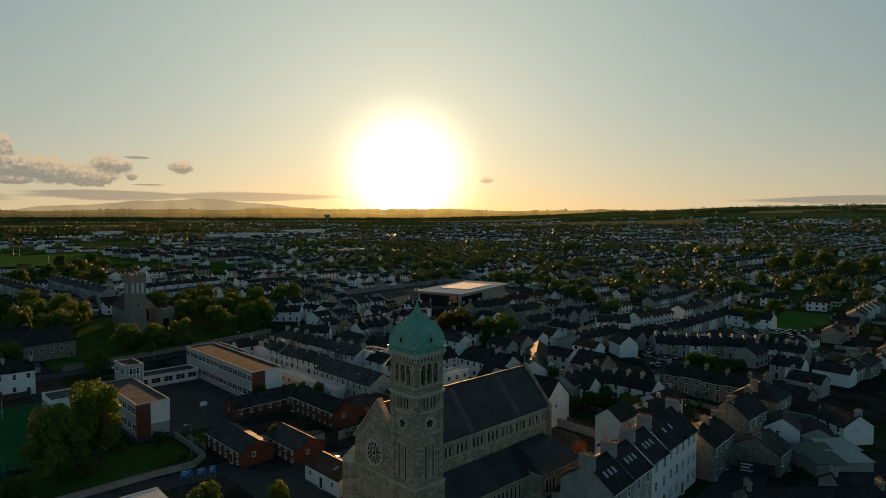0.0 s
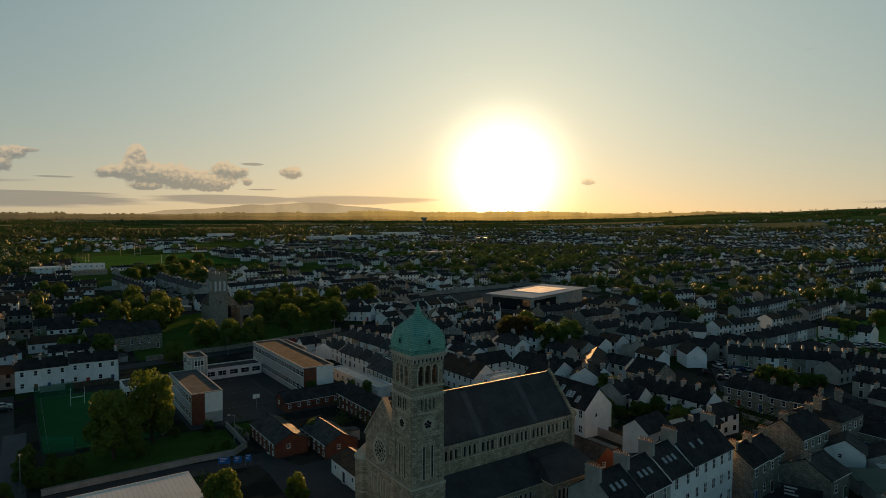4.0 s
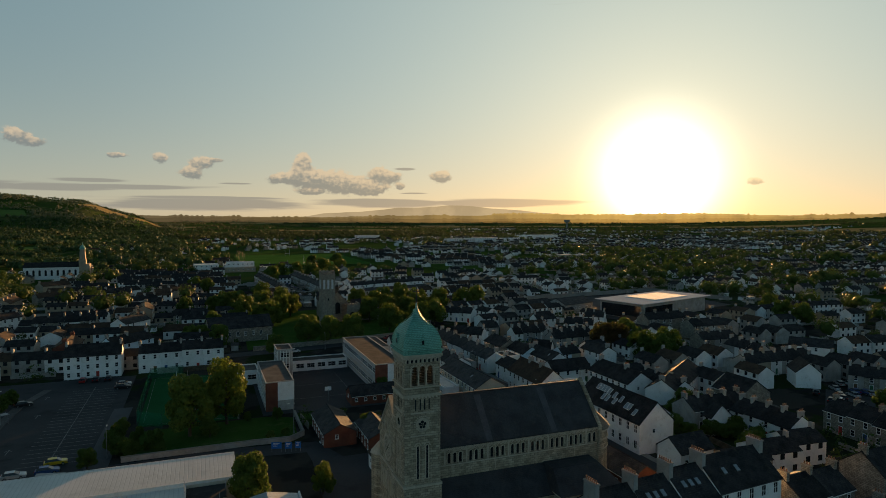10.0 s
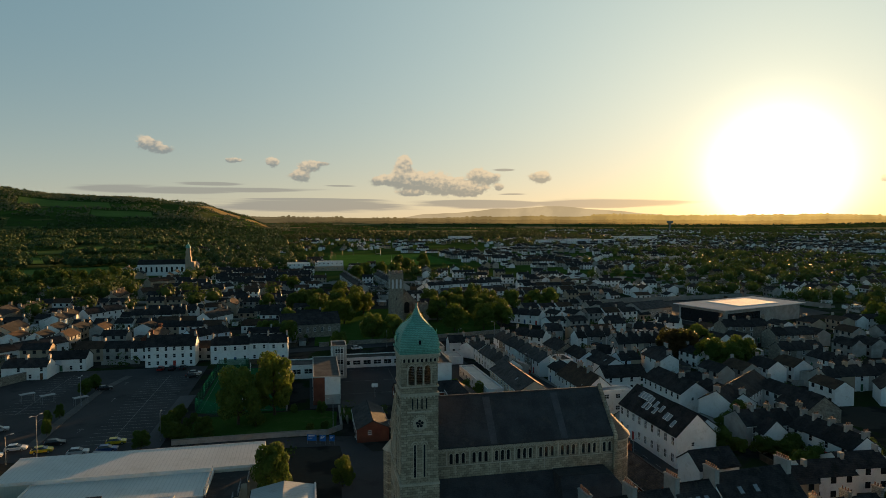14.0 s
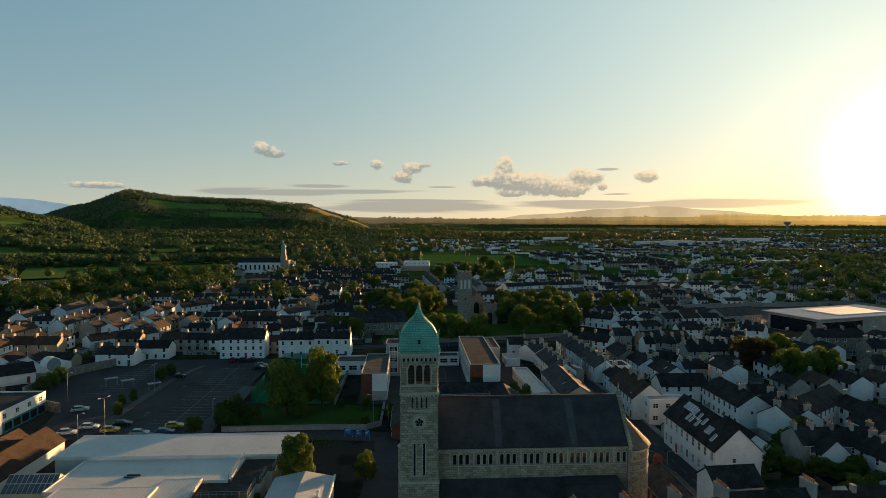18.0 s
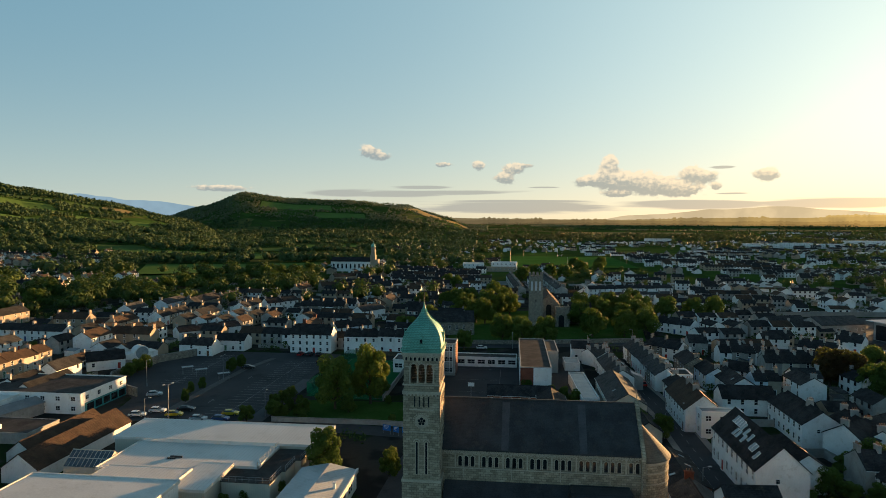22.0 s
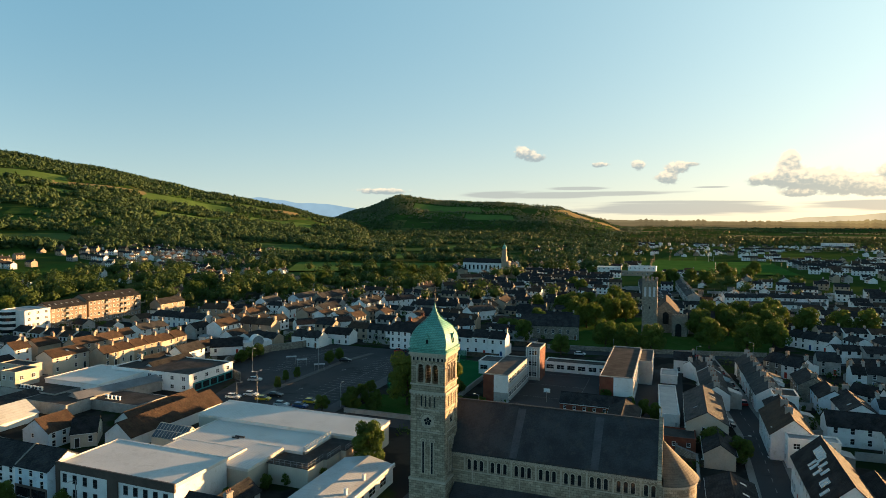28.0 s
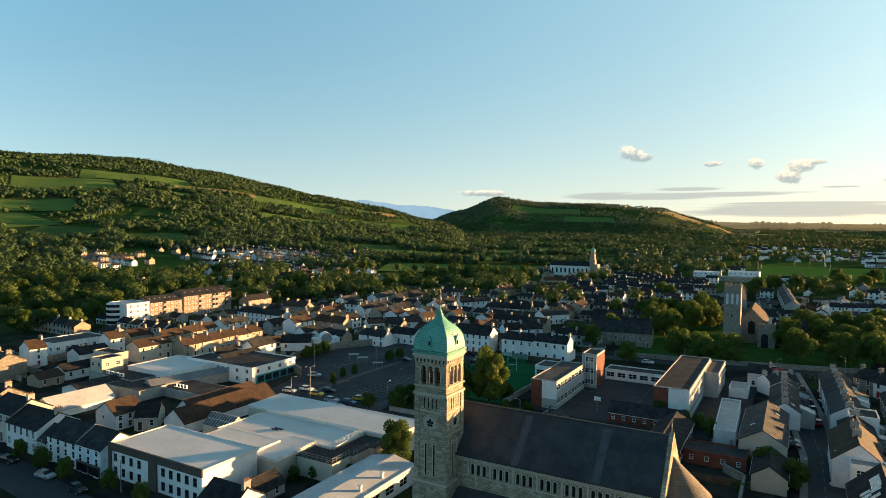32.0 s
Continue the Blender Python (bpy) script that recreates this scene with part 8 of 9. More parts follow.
# name, bearings, distances, number of trees, sprays to a tree, height
GROVES = (("riverside_trees", 3, 118, 280, 560, 1400, 170, 11.0), ("valley_woods", 3, 105, 560, 950, 4400, 64, 11.5), ("slope_woods", 3, 85, 950, 1500, 8000, 20, 11.0), ("hill_woods", 3, 80, 1500, 2420, 12000, 12, 11.0), ("crest_plantation", 34, 80, 2060, 2420, 8000, 5, 13.0), ("knoll_woods", 2, 36, 2400, 3400, 9500, 7, 11.0),
          ("town_trees", -92, 3, 220, 520, 800, 150, 9.0), ("suburb_trees", -92, 3, 520, 950, 1500, 70, 10.0), ("middle_woods", -92, 3, 950, 2000, 5200, 18, 10.5), ("far_woods", -92, 3, 2000, 4400, 5200, 10, 9.5))
for gname, a0, a1, r0, r1, tries, sprays, hh in GROVES:
    cs, rs = [], []
    ang = WR.uniform(a0, a1, tries * 4)
    rad = np.sqrt(WR.uniform(r0 * r0, r1 * r1, tries * 4))
    for a, r in zip(ang, rad):
        if len(cs) >= tries:
            break
        x, y = -r * math.sin(radians(a)), r * math.cos(radians(a))
        if WR.random() > (0.95 if gname == "crest_plantation" else wood(x, y)) or in_field(x, y, 5.0) or (r < 2000 and not free(x, y, 7.0)):
            continue
        h = hh * (0.45 + 0.8 * WR.random() ** 1.4)
        w = h * (0.26 if gname == "crest_plantation" else WR.uniform(0.36, 0.56))
        cs.append((x, y, land(x, y) + h * 0.52)), rs.append((w, w * WR.uniform(0.8, 1.2), h * 0.48))
    leaf = CONIFER if gname == "crest_plantation" else HAZED_KNOLL_LEAF if gname == "knoll_woods" else NEAR_LEAF if sprays > 60 and gname != "valley_woods" else FAR_LEAF if a1 > 3 else PLAIN_LEAF
    words = "dark conifer plantation along the crest" if leaf is CONIFER else "scrub and woods on the far knoll, coloured paler for haze" if leaf is HAZED_KNOLL_LEAF else "scattered broad trees of the town and riverside" if sprays > 40 else "hedgerows and woods of green leafy trees"
    whole(gname, crowns_mesh(gname, WR, np.array(cs), np.array(rs), sprays, 0.13 if sprays > 100 else 0.19 if sprays > 40 else 0.3 if sprays > 15 else 0.42, leaf), None, words, "trees" if sprays > 40 else "woods", kind="stuff")

# shrubs, hedges and small trees in the gardens and yards between the houses
LANES = (((53.5, 0), (54, 72), (45, 162)), ((-60, 146), (10, 154), (45, 162), (130, 166)), ((-140, -22), (-95, -19), (10, -27), (100, -14), (140, -2), (180, 45), (240, 82), (330, 112)), ((-50, 49), (-8, 48), (-10, -24)))


def on_lane(x, y):
    for lane in LANES:
        for (ax, ay), (bx, by) in zip(lane, lane[1:]):
            dx, dy = bx - ax, by - ay
            s = min(1.0, max(0.0, ((x - ax) * dx + (y - ay) * dy) / (dx * dx + dy * dy)))
            if math.hypot(x - ax - s * dx, y - ay - s * dy) < 6.5:
                return True
    return False


leaves = []
while len(leaves) < 1500:
    x, y = WR.uniform(-260, 330), WR.uniform(-30, 330)
    if noise.noise((x / 40.0, y / 40.0, 6.0)) < -0.1 or not free(x, y, 6.2) or on_lane(x, y):
        continue
    h = WR.uniform(1.2, 4.2)
    w = h * WR.uniform(0.45, 0.9)
    z = land(x, y)
    cc = np.array([(x + WR.uniform(-w, w) * 0.7, y + WR.uniform(-w, w) * 0.7, z + h * f) for f in (0.25, 0.45, 0.62)])
    leaves.append(leaf_cloud(WR, cc, np.array((w * 0.7, w * 0.65, w * 0.5)), 70, 0.3))
whole("garden_shrubs", quads_mesh("garden_shrubs", np.concatenate(leaves), NEAR_LEAF), None, "shrubs and hedges in gardens between the houses", "shrubs", kind="stuff")

# low walls, fences and sheds that part the gardens and yards
GW = random.Random(61)
sh = Shape()
while len(sh.f) < 9000:
    x, y = GW.uniform(-230, 360), GW.uniform(-20, 420)
    if not free(x, y, 5.5) or on_lane(x, y):
        continue
    rot = math.degrees(0.35 * noise.noise((x / 200.0, y / 200.0, 4.0))) + GW.choice((0, 90))
    z, m = land(x, y), pose(x, y, land(x, y), 0, 0, rot)
    pick = GW.random()
    if pick < 0.8:
        ln = GW.uniform(4, 13)
        sh.box(-ln / 2, -0.11, -0.5, ln / 2, 0.11, GW.uniform(1.1, 2.0), GW.choice((0, 0, 1, 2)), m)
    else:
        a, b, h = GW.uniform(1.0, 2.2), GW.uniform(1.0, 2.6), GW.uniform(1.9, 2.6)
        sh.box(-a, -b, -0.3, a, b, h, GW.choice((0, 1, 3)), m)
        sh.prism([m @ Vector(p) for p in ((-a - 0.2, -b - 0.2, h), (a + 0.2, -b - 0.2, h), (a + 0.2, b + 0.2, h + 0.5), (-a - 0.2, b + 0.2, h + 0.5))], (0, 0, 0.1), GW.choice((4, 4, 5)))
whole("garden_walls", sh, (WALL_GREY, WALL_STONE, BARK, WALL_WHITE, SLATE_GREY, GREY_METAL), "low walls, fences and small sheds between gardens", "walls", kind="stuff")

# ---------------------------------------------------------------- parked cars
def paint(name, c):
    return surface("car_paint_" + name, c, [v * 1.25 + 0.005 for v in c], 0.28, 1, 8, 0.0, metal=0.2, spec=0.6)


TYRE = surface("tyre_rubber", (0.015, 0.015, 0.015), (0.025, 0.025, 0.025), 0.9, 2, 9, 0.2)
LAMP_GLASS = surface("lamp_glass", (0.5, 0.5, 0.48), (0.6, 0.6, 0.58), 0.2, 2, 5, 0.0)
TAIL = surface("tail_lamp", (0.3, 0.01, 0.01), (0.4, 0.02, 0.015), 0.25, 2, 5, 0.0)


def car_proto(colour, c):
    ob = thing("car", pose(0, 0, -60), colour + " parked car with dark windows", "car")
    b = Shape()
    side = [(-2.1, 0.35), (-2.12, 0.75), (-1.95, 0.92), (-1.0, 0.98), (1.1, 0.95), (1.95, 0.8), (2.12, 0.6), (2.1, 0.32)]
    for y0, y1, ins in ((-0.85, 0.85, 0.0),):
        b.prism([(x, y0, z) for x, z in side], (0, y1 - y0, 0))
    part("body", b, paint(colour, c), ob)
    g = Shape()
    low = [(-1.85, -0.78), (1.05, -0.78), (1.05, 0.78), (-1.85, 0.78)]
    top = [(-1.35, -0.62), (0.25, -0.62), (0.25, 0.62), (-1.35, 0.62)]
    for i in range(4):
        j = (i + 1) % 4
        g.poly([(*low[i], 0.95), (*low[j], 0.95), (*top[j], 1.4), (*top[i], 1.4)])
    part("cabin_glass", g, GLASS, ob)
    r = Shape()
    r.prism([(*p, 1.4) for p in top], (0, 0, 0.06))
    part("roof", r, ob.children[0].data.materials[0], ob)
    for sx in (-1.3, 1.3):
        for sy in (-0.82, 0.82):
            t = Shape()
            t.prism([(0.32 * math.cos(a * math.pi / 6), -0.1, 0.32 * math.sin(a * math.pi / 6)) for a in range(12)], (0, 0.2, 0))
            w = part("wheel", t, TYRE, ob, m=pose(sx, sy, 0.32))
            q = Shape()
            q.prism([(0.2 * math.cos(a * math.pi / 4), -0.11, 0.2 * math.sin(a * math.pi / 4)) for a in range(8)], (0, 0.22, 0))
            part("rim", q, GREY_METAL, w)
    for sy in (-0.6, 0.6):
        h = Shape()
        h.box(2.02, sy - 0.2, 0.58, 2.13, sy + 0.2, 0.74)
        part("headlight", h, LAMP_GLASS, ob)
        h = Shape()
        h.box(-2.14, sy - 0.2, 0.68, -2.05, sy + 0.2, 0.88)
        part("tail_light", h, TAIL, ob)
    return ob


CARS = {n: car_proto(n, c) for n, c in (("white", (0.6, 0.6, 0.6)), ("black", (0.015, 0.015, 0.018)), ("yellow", (0.6, 0.4, 0.02)), ("red", (0.3, 0.015, 0.012)), ("silver", (0.4, 0.41, 0.42)), ("blue", (0.03, 0.07, 0.2)))}


def car(colour, x, y, rot):
    copy_thing(CARS[colour], pose(x, y, max(ROAD_Z, land(x, y)) + 0.03, 0, 0, rot))


for i in range(7):
    car(("silver", "white", "blue", "black", "silver", "white", "black")[i], 150 + i * 2.6, 41.5 - i * 1.1, 62)
for i in range(4):
    car(("black", "black", "silver", "blue")[i], 131 + i * 5.5, 30 + i * 0.8, 30 + 20 * i)
for i in range(12):
    car(("white", "silver", "silver", "white", "black", "blue")[i % 6], 214 + (i % 6) * 3.0 + (i // 6) * 4, 35 - (i % 6) * 2.6 - (i // 6) * 8, 70)
for colour, x, y, rot in (("silver", -87.9, 70.7, 20), ("white", -78.4, 56.5, 8), ("white", -81.5, 52.6, 10), ("yellow", -72.4, 54.0, 12), ("black", -71.5, 58.4, 12), ("silver", -64.5, 51.4, 5), ("blue", -59.0, 52.0, 5), ("yellow", -58.4, 56.4, 8),
                          ("black", -75.0, 105.0, 20), ("black", -61.0, 127.5, 90), ("black", -57.6, 127.5, 90), ("red", -64.5, 127.5, 90), ("silver", -52.4, 119.0, 5), ("black", -52.4, 115.5, 5)):
    car(colour, x, y, rot)
for colour, x, y, rot in (("silver", 47.4, 80.2, 5), ("black", 47.6, 76.8, 5), ("red", 53.6, 99, 94), ("black", 52.7, 112, 94), ("black", 52.0, 119, 94), ("silver", 51.2, 126, 94), ("black", 50.3, 135, 94), ("red", 42.5, 160, 12),
                          ("black", -93.4, -17.2, 8), ("silver", -78.6, -17.6, 6), ("black", -67.0, -18.0, -4), ("white", 2.0, 147.5, 8)):
    car(colour, x, y, rot)
for colour, x, y, rot in (("black", 134.3, 37.1, 40), ("black", 138.4, 33.0, 40), ("silver", 133.0, 29.0, 30), ("black", 135.2, 24.4, 20), ("silver", 143.6, 38.4, 60), ("white", 130.2, 21.2, 25), ("blue", 146, 34, 60), ("silver", 148, 31, 60),
                          ("white", 225.8, 42.0, 30), ("white", 218, 36, 30), ("silver", 221, 33.4, 30), ("white", 228.6, 26.7, 30), ("white", 230.1, 22.7, 30), ("silver", 231.2, 18.7, 30), ("white", 218.6, 25.5, 30), ("black", 218, 20.4, 30), ("silver", 219.2, 14.6, 30),
                          ("silver", 265, 91.5, 28), ("white", 248, 87.5, 28), ("black", 253, 86, 28), ("red", 236, 83, 28), ("black", 276, 97, 25), ("silver", 290, 101, 20), ("white", 306, 106, 18), ("black", 320, 111, 16)):
    car(colour, x, y, rot)
for i in range(20):
    y = 322 + (i // 2) * 9.5 + (i % 2) * 2
    car(("white", "silver", "black", "white", "blue", "silver")[i * 7 % 6], 33.2 - (y - 322) * 0.068 + (-3.0 if i % 2 else 3.0), y, 94)
for p in CARS.values():
    for o in list(p.children_recursive) + [p]:
        bpy.data.objects.remove(o)


# ---------------------------------------------------------------- lamps, walls, fences, signs
def street_lamp(x, y, h, rot=0, double=False):
    ob = thing("street_lamp", pose(x, y, G0, 0, 0, rot), "tall grey metal street lamp on a thin post", "street lamp", "street lamps")
    s = Shape()
    s.tube(0, 0, 0, h, 0.1, 0.06, 8)
    s.tube(0, 0, 0, 0.8, 0.14, 0.14, 8)
    part("post", s, GREY_METAL, ob)
    for sg in ((1, -1) if double else (1,)):
        a = Shape()
        limb(a, (0, 0, h - 0.05), (sg * 1.2, 0, h + 0.2), 0.04, 0.03)
        part("arm", a, GREY_METAL, ob)
        l = Shape()
        l.box(sg * 1.2 - 0.3, -0.13, h + 0.12, sg * 1.2 + 0.3, 0.13, h + 0.26)
        part("lamp_head", l, LAMP_GLASS, ob)


for x, y, h, rot, dbl in ((-72.2, 51.1, 9.0, 60, True), (-77.0, 48.6, 6, 20, False), (-49.2, 56.6, 6.5, 90, False), (-76.1, 88.9, 8, 90, True), (-10.5, 58, 7, 180, False), (-96, 80, 8, 0, False), (56.6, 60, 6, 180, False), (55, 100, 6, 180, False), (49.0, 52, 6, 0, False), (43, 150, 6, 0, False), (-84, -15.4, 6, -90, False), (-60, -14, 6, -90, False), (48, 20, 6, 0, False), (63, 165, 6, 180, False), (14, 150, 6, 90, False)):
    street_lamp(x, y, h, rot, dbl)


def garden_wall(pts, h, mat, label, name="boundary_wall", t=0.4):
    ob = thing(name, pose(0, 0, 0), label, "wall")
    for (x0, y0), (x1, y1) in zip(pts, pts[1:]):
        d = Vector((x1 - x0, y1 - y0, 0))
        m = Matrix.Translation((x0, y0, G0)) @ Matrix.Rotation(math.atan2(d.y, d.x), 4, "Z")
        s = Shape()
        s.box(-t / 2, -t / 2, -0.6, d.length + t / 2, t / 2, h)
        part("panel", s, mat, ob, m=m)
        s = Shape()
        s.box(-t / 2 - 0.05, -t / 2 - 0.06, h, d.length + t / 2 + 0.05, t / 2 + 0.06, h + 0.12)
        part("coping", s, PAVING, ob, m=m)


garden_wall([(-46, 53.2), (-20, 53.6), (-12, 53), (-8.6, 56), (-8.4, 72)], 1.1, WALL_GREY, "low grey park wall with a pale coping")
garden_wall([(-92.6, 69.5), (-105.5, 76), (-111.4, 86), (-110.5, 110), (-97, 131)], 2.6, WALL_STONE, "high rubble stone wall along the car park")
garden_wall([(-22, 74), (-21.6, 122)], 1.4, WALL_GREY, "low grey wall beside the pitch")
garden_wall([(-15, -14.6), (15, -15.4), (22, -15)], 1.4, WALL_STONE, "church boundary wall of rubble stone")
garden_wall([(40, 36), (40, 50), (36, 54), (36, 70)], 1.6, WALL_STONE, "stone yard wall beside the lane")
garden_wall([(-12, 156), (20, 159.5), (68, 170)], 1.6, WALL_STONE, "churchyard wall of rubble stone")
garden_wall([(66, 42), (80, 44), (82, 30)], 1.8, WALL_GREY, "grey rendered garden wall")
garden_wall([(62, 74), (68, 76), (68, 88)], 1.8, WALL_GREY, "grey rendered garden wall")

NET = bpy.data.materials.new("green_net")
NET.use_nodes = True
q = Nodes(NET.node_tree)
mx = q.n("ShaderNodeMixShader", ins={0: 0.3, 1: q.n("ShaderNodeBsdfTransparent").outputs[0], 2: q.n("ShaderNodeBsdfDiffuse", ins={0: (0.02, 0.2, 0.1, 1)}).outputs[0]})
q.t.links.new(mx.outputs[0], q.n("ShaderNodeOutputMaterial").inputs[0])


def net_fence(pts, h):
    ob = thing("net_fence", pose(0, 0, 0), "tall green net fence on thin posts", "fence")
    for (x0, y0), (x1, y1) in zip(pts, pts[1:]):
        d = Vector((x1 - x0, y1 - y0, 0))
        n = max(1, int(d.length / 5))
        m = Matrix.Translation((x0, y0, G0)) @ Matrix.Rotation(math.atan2(d.y, d.x), 4, "Z")
        for i in range(n + 1):
            s = Shape()
            s.tube(d.length * i / n, 0, 0, h, 0.05, 0.04, 6)
            part("post", s, DARK_METAL, ob, m=m)
        s = Shape()
        s.box(0, -0.01, 0.1, d.length, 0.01, h - 0.1)
        part("net", s, NET, ob, m=m)


net_fence([(-39.5, 73), (-45.4, 78), (-45.4, 124), (-36, 125)], 3.6)
for gx, gy, rz in ((-36, 112.3, 0), (-32, 79, 0)):
    ob = thing("goal", pose(gx, gy, ROAD_Z, 0, 0, rz), "white metal goal frame on the pitch", "goal")
    for sx in (-1.6, 1.6):
        s = Shape()
        s.tube(sx, 0, 0, 4.6, 0.06, 0.05, 6)
        part("post", s, WHITE_PAINT, ob)
    s = Shape()
    s.box(-1.6, -0.05, 2.0, 1.6, 0.05, 2.1)
    part("crossbar", s, WHITE_PAINT, ob)
for i in range(14):
    px, py = ((12, 590 + i * 30) if i < 6 else (30 + (i - 6) * 16, 788) if i < 10 else (146, 640 + (i - 10) * 40))
    fp = thing("field_pole", pose(px, py, land(px, py)), "tall thin pole carrying a ball net", "pole", "poles round the sports field")
    s = Shape()
    s.tube(0, 0, -0.5, 14, 0.16, 0.1, 6)
    part("post", s, DARK_METAL, fp)
for gx, gy in ((78, 600), (80, 780)):
    ob = thing("goal", pose(gx, gy, land(gx, gy) + 0.8), "tall white goal posts on the sports field", "goal")
    for sx in (-3.2, 3.2):
        s = Shape()
        s.tube(sx, 0, 0, 10, 0.12, 0.1, 6)
        part("post", s, WHITE_PAINT, ob)
    s = Shape()
    s.box(-3.2, -0.08, 2.4, 3.2, 0.08, 2.6)
    part("crossbar", s, WHITE_PAINT, ob)
hp = thing("basketball_hoop", pose(2.1, 81.5, ROAD_Z), "basketball hoop on a post in the yard", "hoop")
s = Shape()
s.tube(0, 0, 0, 3.2, 0.08, 0.07, 8)
part("post", s, GREY_METAL, hp)
s = Shape()
s.box(-0.9, 0.3, 2.7, 0.9, 0.36, 3.8)
part("backboard", s, WHITE_PAINT, hp)
BLUE = surface("blue_sign", (0.02, 0.12, 0.4), (0.03, 0.16, 0.5), 0.4, 1, 6, 0.0)
for x, y, w in ((-13.2, 46.6, 1.5), (-11.2, 46.2, 1.2), (-15.6, 47.5, 2.2)):
    sg = thing("road_sign", pose(x, y, G0, 0, 0, -20), "blue information sign on grey posts", "sign")
    for sx in (-w / 2 + 0.1, w / 2 - 0.1):
        s = Shape()
        s.tube(sx, 0, 0, 2.2, 0.04, 0.04, 6)
        part("post", s, GREY_METAL, sg)
    s = Shape()
    s.box(-w / 2, -0.06, 0.8, w / 2, -0.03, 2.2)
    bd = part("board", s, BLUE, sg)
    for i in range(3):
        s = Shape()
        s.box(-w * 0.35, -0.07, 1.9 - i * 0.3, w * (0.3 - 0.12 * i), -0.06, 2.0 - i * 0.3)
        part("bar", s, WHITE_PAINT, bd)
for x, y in ((-76.5, 90), (-86, 94), (-92, 96.5)):
    st = thing("trolley_shelter", pose(x, y, ROAD_Z, 0, 0, 35), "small glazed shelter on thin posts", "shelter")
    for sx in (-1.5, 1.5):
        for sy in (-0.8, 0.8):
            s = Shape()
            s.tube(sx, sy, 0, 2.2, 0.04, 0.04, 6)
            part("post", s, GREY_METAL, st)
    s = Shape()
    s.box(-1.8, -1.0, 2.2, 1.8, 1.0, 2.3)
    part("roof", s, GREY_METAL, st)
bb = thing("billboard", pose(61.8, -26.6, G0 + 1.4, 0, 0, -70), "dark advertising board with pale bars of lettering", "billboard")
s = Shape()
s.box(-3.2, -0.1, 0, 3.2, 0.1, 2.4)
part("panel", s, DARK_METAL, bb)
for i, w in enumerate((2.0, 1.6, 2.2)):
    s = Shape()
    s.box(-2.6, -0.14, 1.7 - i * 0.6, -2.6 + w, -0.1, 2.0 - i * 0.6)
    part("bar", s, LAMP_GLASS, bb)
sgn = thing("shop_sign", pose(-114.2, 44.5, G0 + 2.6, 0, 0, 90), "dark bars of lettering on a white shop wall", "sign")
for i in range(5):
    s = Shape()
    s.box(-2 + i * 0.8, -0.12, 0, -1.5 + i * 0.8, -0.02, 0.7)
    part("bar", s, DARK_METAL, sgn)
arch = thing("arched_glass_porch", pose(-119, 112, G0, 0, 0, 55), "white porch with an arched glass front", "porch")
s = Shape()
s.box(-5.5, -3, -0.5, 5.5, 3, 3.4)
part("wall", s, WALL_WHITE, arch)
s = Shape()
ring(s, 0, 3.4, 2.2, 2.5, -3.2, 0.5, 16)
part("arch", s, WHITE_PAINT, arch)
s = Shape()
disc(s, 0, 3.4, 2.2, -3.05, -3.0, 20)
part("glass", s, SKYLIGHT, arch)


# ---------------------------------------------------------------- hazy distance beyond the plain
def haze_emission(name, away, towards):
    """Haze painted as emission: one colour away from the sun, another under it."""
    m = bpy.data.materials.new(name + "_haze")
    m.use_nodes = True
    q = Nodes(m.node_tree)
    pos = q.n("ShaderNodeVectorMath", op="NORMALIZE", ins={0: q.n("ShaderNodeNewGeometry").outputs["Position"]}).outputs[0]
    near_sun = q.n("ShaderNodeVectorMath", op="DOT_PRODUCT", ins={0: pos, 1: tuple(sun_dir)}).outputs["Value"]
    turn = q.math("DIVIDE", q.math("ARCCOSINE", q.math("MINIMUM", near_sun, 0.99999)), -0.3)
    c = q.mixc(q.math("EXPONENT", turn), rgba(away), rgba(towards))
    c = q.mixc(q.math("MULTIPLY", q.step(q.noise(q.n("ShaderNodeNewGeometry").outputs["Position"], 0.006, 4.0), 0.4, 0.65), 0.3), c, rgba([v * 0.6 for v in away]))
    # the ridges glow by themselves in place of sunlit air
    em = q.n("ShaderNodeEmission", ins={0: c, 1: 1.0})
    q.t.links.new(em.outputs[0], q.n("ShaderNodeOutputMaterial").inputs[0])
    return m


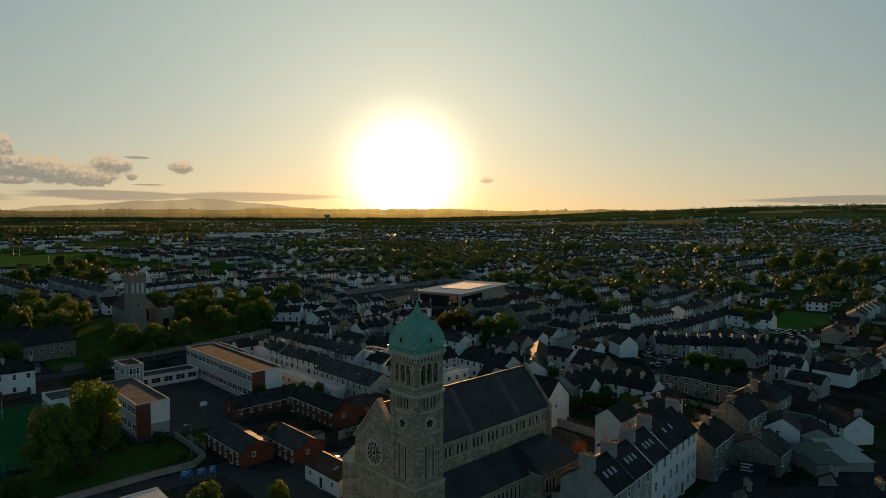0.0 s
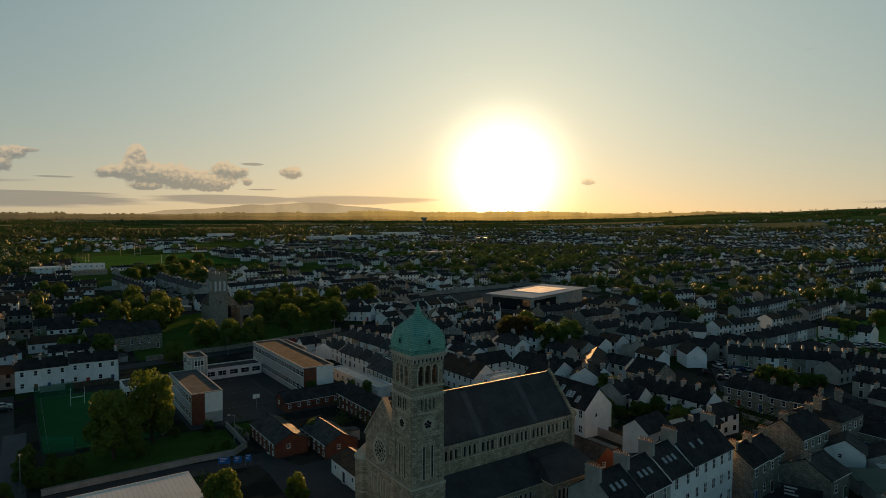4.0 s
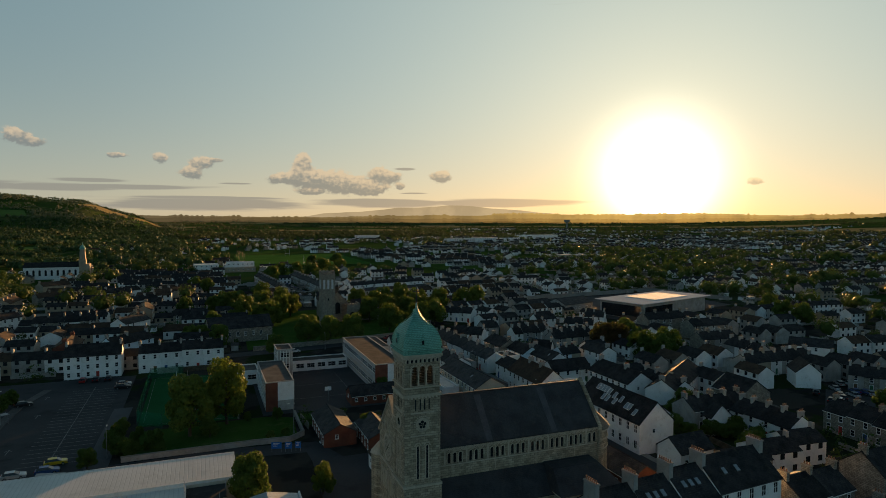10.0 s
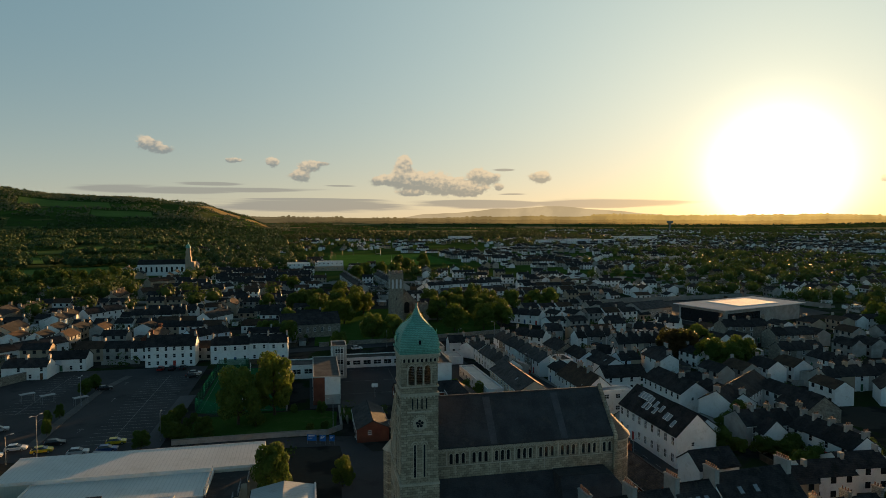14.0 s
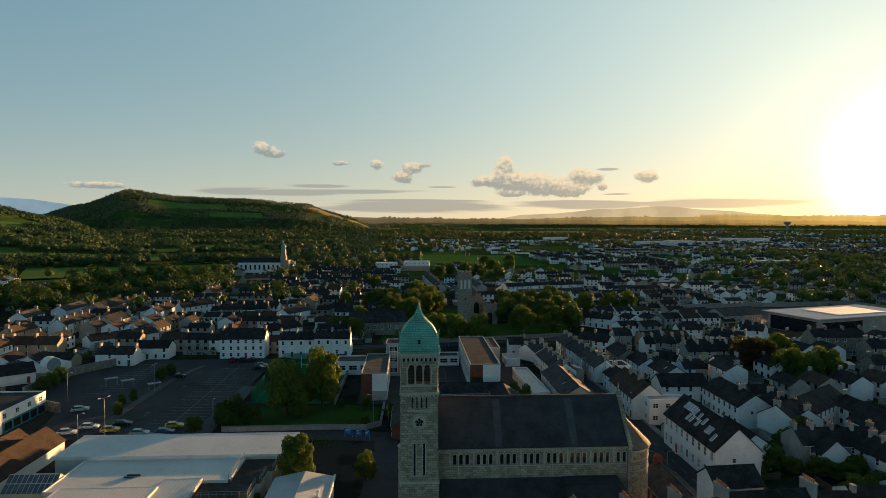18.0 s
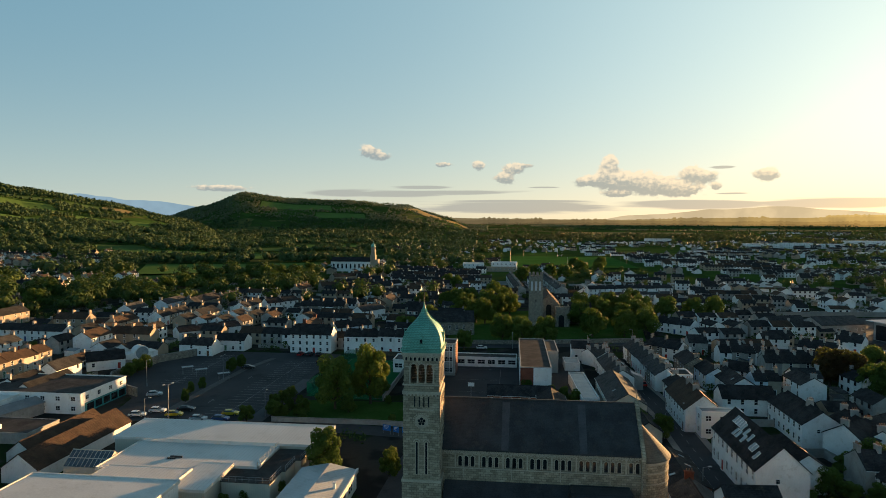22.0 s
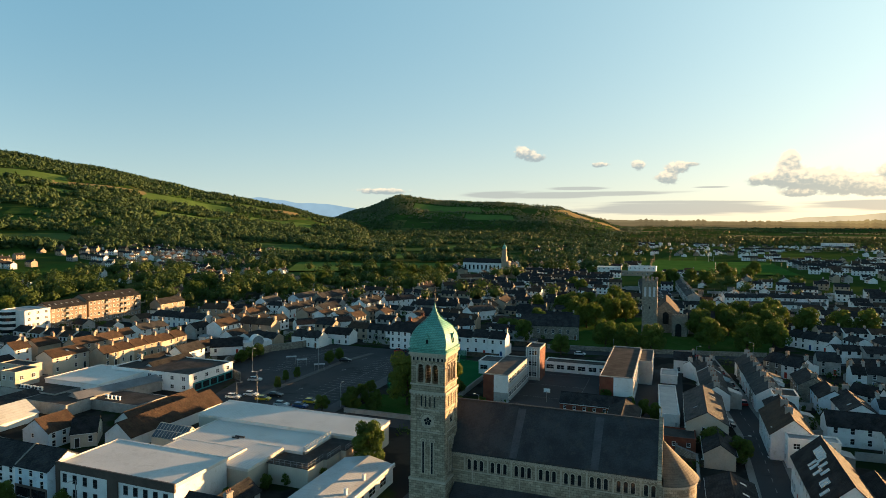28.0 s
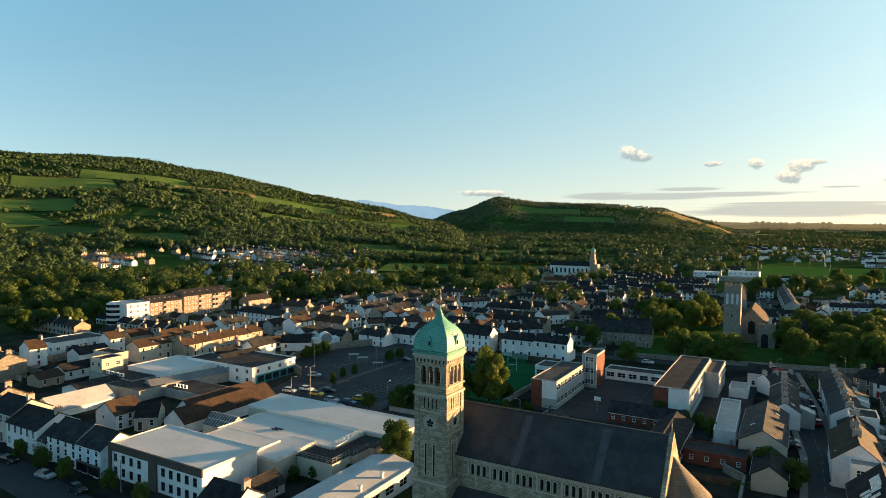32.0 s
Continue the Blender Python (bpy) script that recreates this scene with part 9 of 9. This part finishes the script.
def range_of_hills(name, b0, b1, base, crest, r, mat, label, ragged=0.0):
    """A far skyline from one bearing to another, crest degrees high over base."""
    sh = Shape()
    n = 60 if not ragged else int((b1 - b0) * 14)
    pts = []
    for i in range(n + 1):
        a = b0 + (b1 - b0) * i / n
        u = i / n
        swell = (math.sin(math.pi * u) ** 0.7) if not ragged else 1.0
        h = base + crest * swell * (0.78 + (0.3 if not ragged else 0.6) * noise.noise((a * (0.2 if not ragged else 0.09), b0, 0.3)) + 0.06 * noise.noise((u * 19.0, b0, 2.0)))
        if ragged:
            h += ragged * (0.6 * abs(noise.noise((a * 2.3, r / 700.0, 4.0))) + 0.5 * abs(noise.noise((a * 6.1, r / 500.0, 9.0)))) * (1.0 if noise.noise((a * 0.35, r / 90.0, 1.0)) > -0.1 else 0.25)
        pts.append((-r * math.sin(radians(a)), r * math.cos(radians(a)), EYE + r * math.tan(radians(h))))
    for p, q2 in zip(pts, pts[1:]):
        sh.poly([(p[0], p[1], -40), (q2[0], q2[1], -40), q2, p])
    whole(name, sh, mat, label, "backdrop", kind="structure")


range_of_hills("backdrop_mountains", -35, -8, 0.0, 1.45, 4790, haze_emission("mountain", (0.2, 0.155, 0.095), (0.42, 0.3, 0.15)), "far mountains glowing with painted golden haze")
range_of_hills("backdrop_ridge_sunward", -62, -26, 0.2, 0.28, 4785, haze_emission("sunward_ridge", (0.05, 0.042, 0.026), (0.5, 0.3, 0.075)), "farthest wooded ridge, sunlit haze painted on as glow", 0.3)
range_of_hills("backdrop_ridge_far", -74, 12, 0.0, 0.4, 4780, haze_emission("far_ridge", (0.05, 0.042, 0.026), (0.42, 0.25, 0.06)), "far wooded ridge, golden haze painted on as glow", 0.3)
range_of_hills("backdrop_ridge_middle", -68, 12, -0.14, 0.22, 4770, haze_emission("middle_ridge", (0.036, 0.031, 0.019), (0.34, 0.19, 0.042)), "wooded ridge beyond the plain, haze painted on as glow", 0.3)
range_of_hills("backdrop_ridge_near", -66, 10, -0.4, 0.22, 4760, haze_emission("near_ridge", (0.025, 0.023, 0.014), (0.26, 0.14, 0.03)), "low wooded ridge at the edge of the plain, haze painted on as glow", 0.3)
range_of_hills("backdrop_hills", 24, 46, 0.0, 2.5, 4740, haze_emission("blue_hill", (0.1, 0.14, 0.165), (0.1, 0.14, 0.165)), "far hills, blue haze painted on as glow")
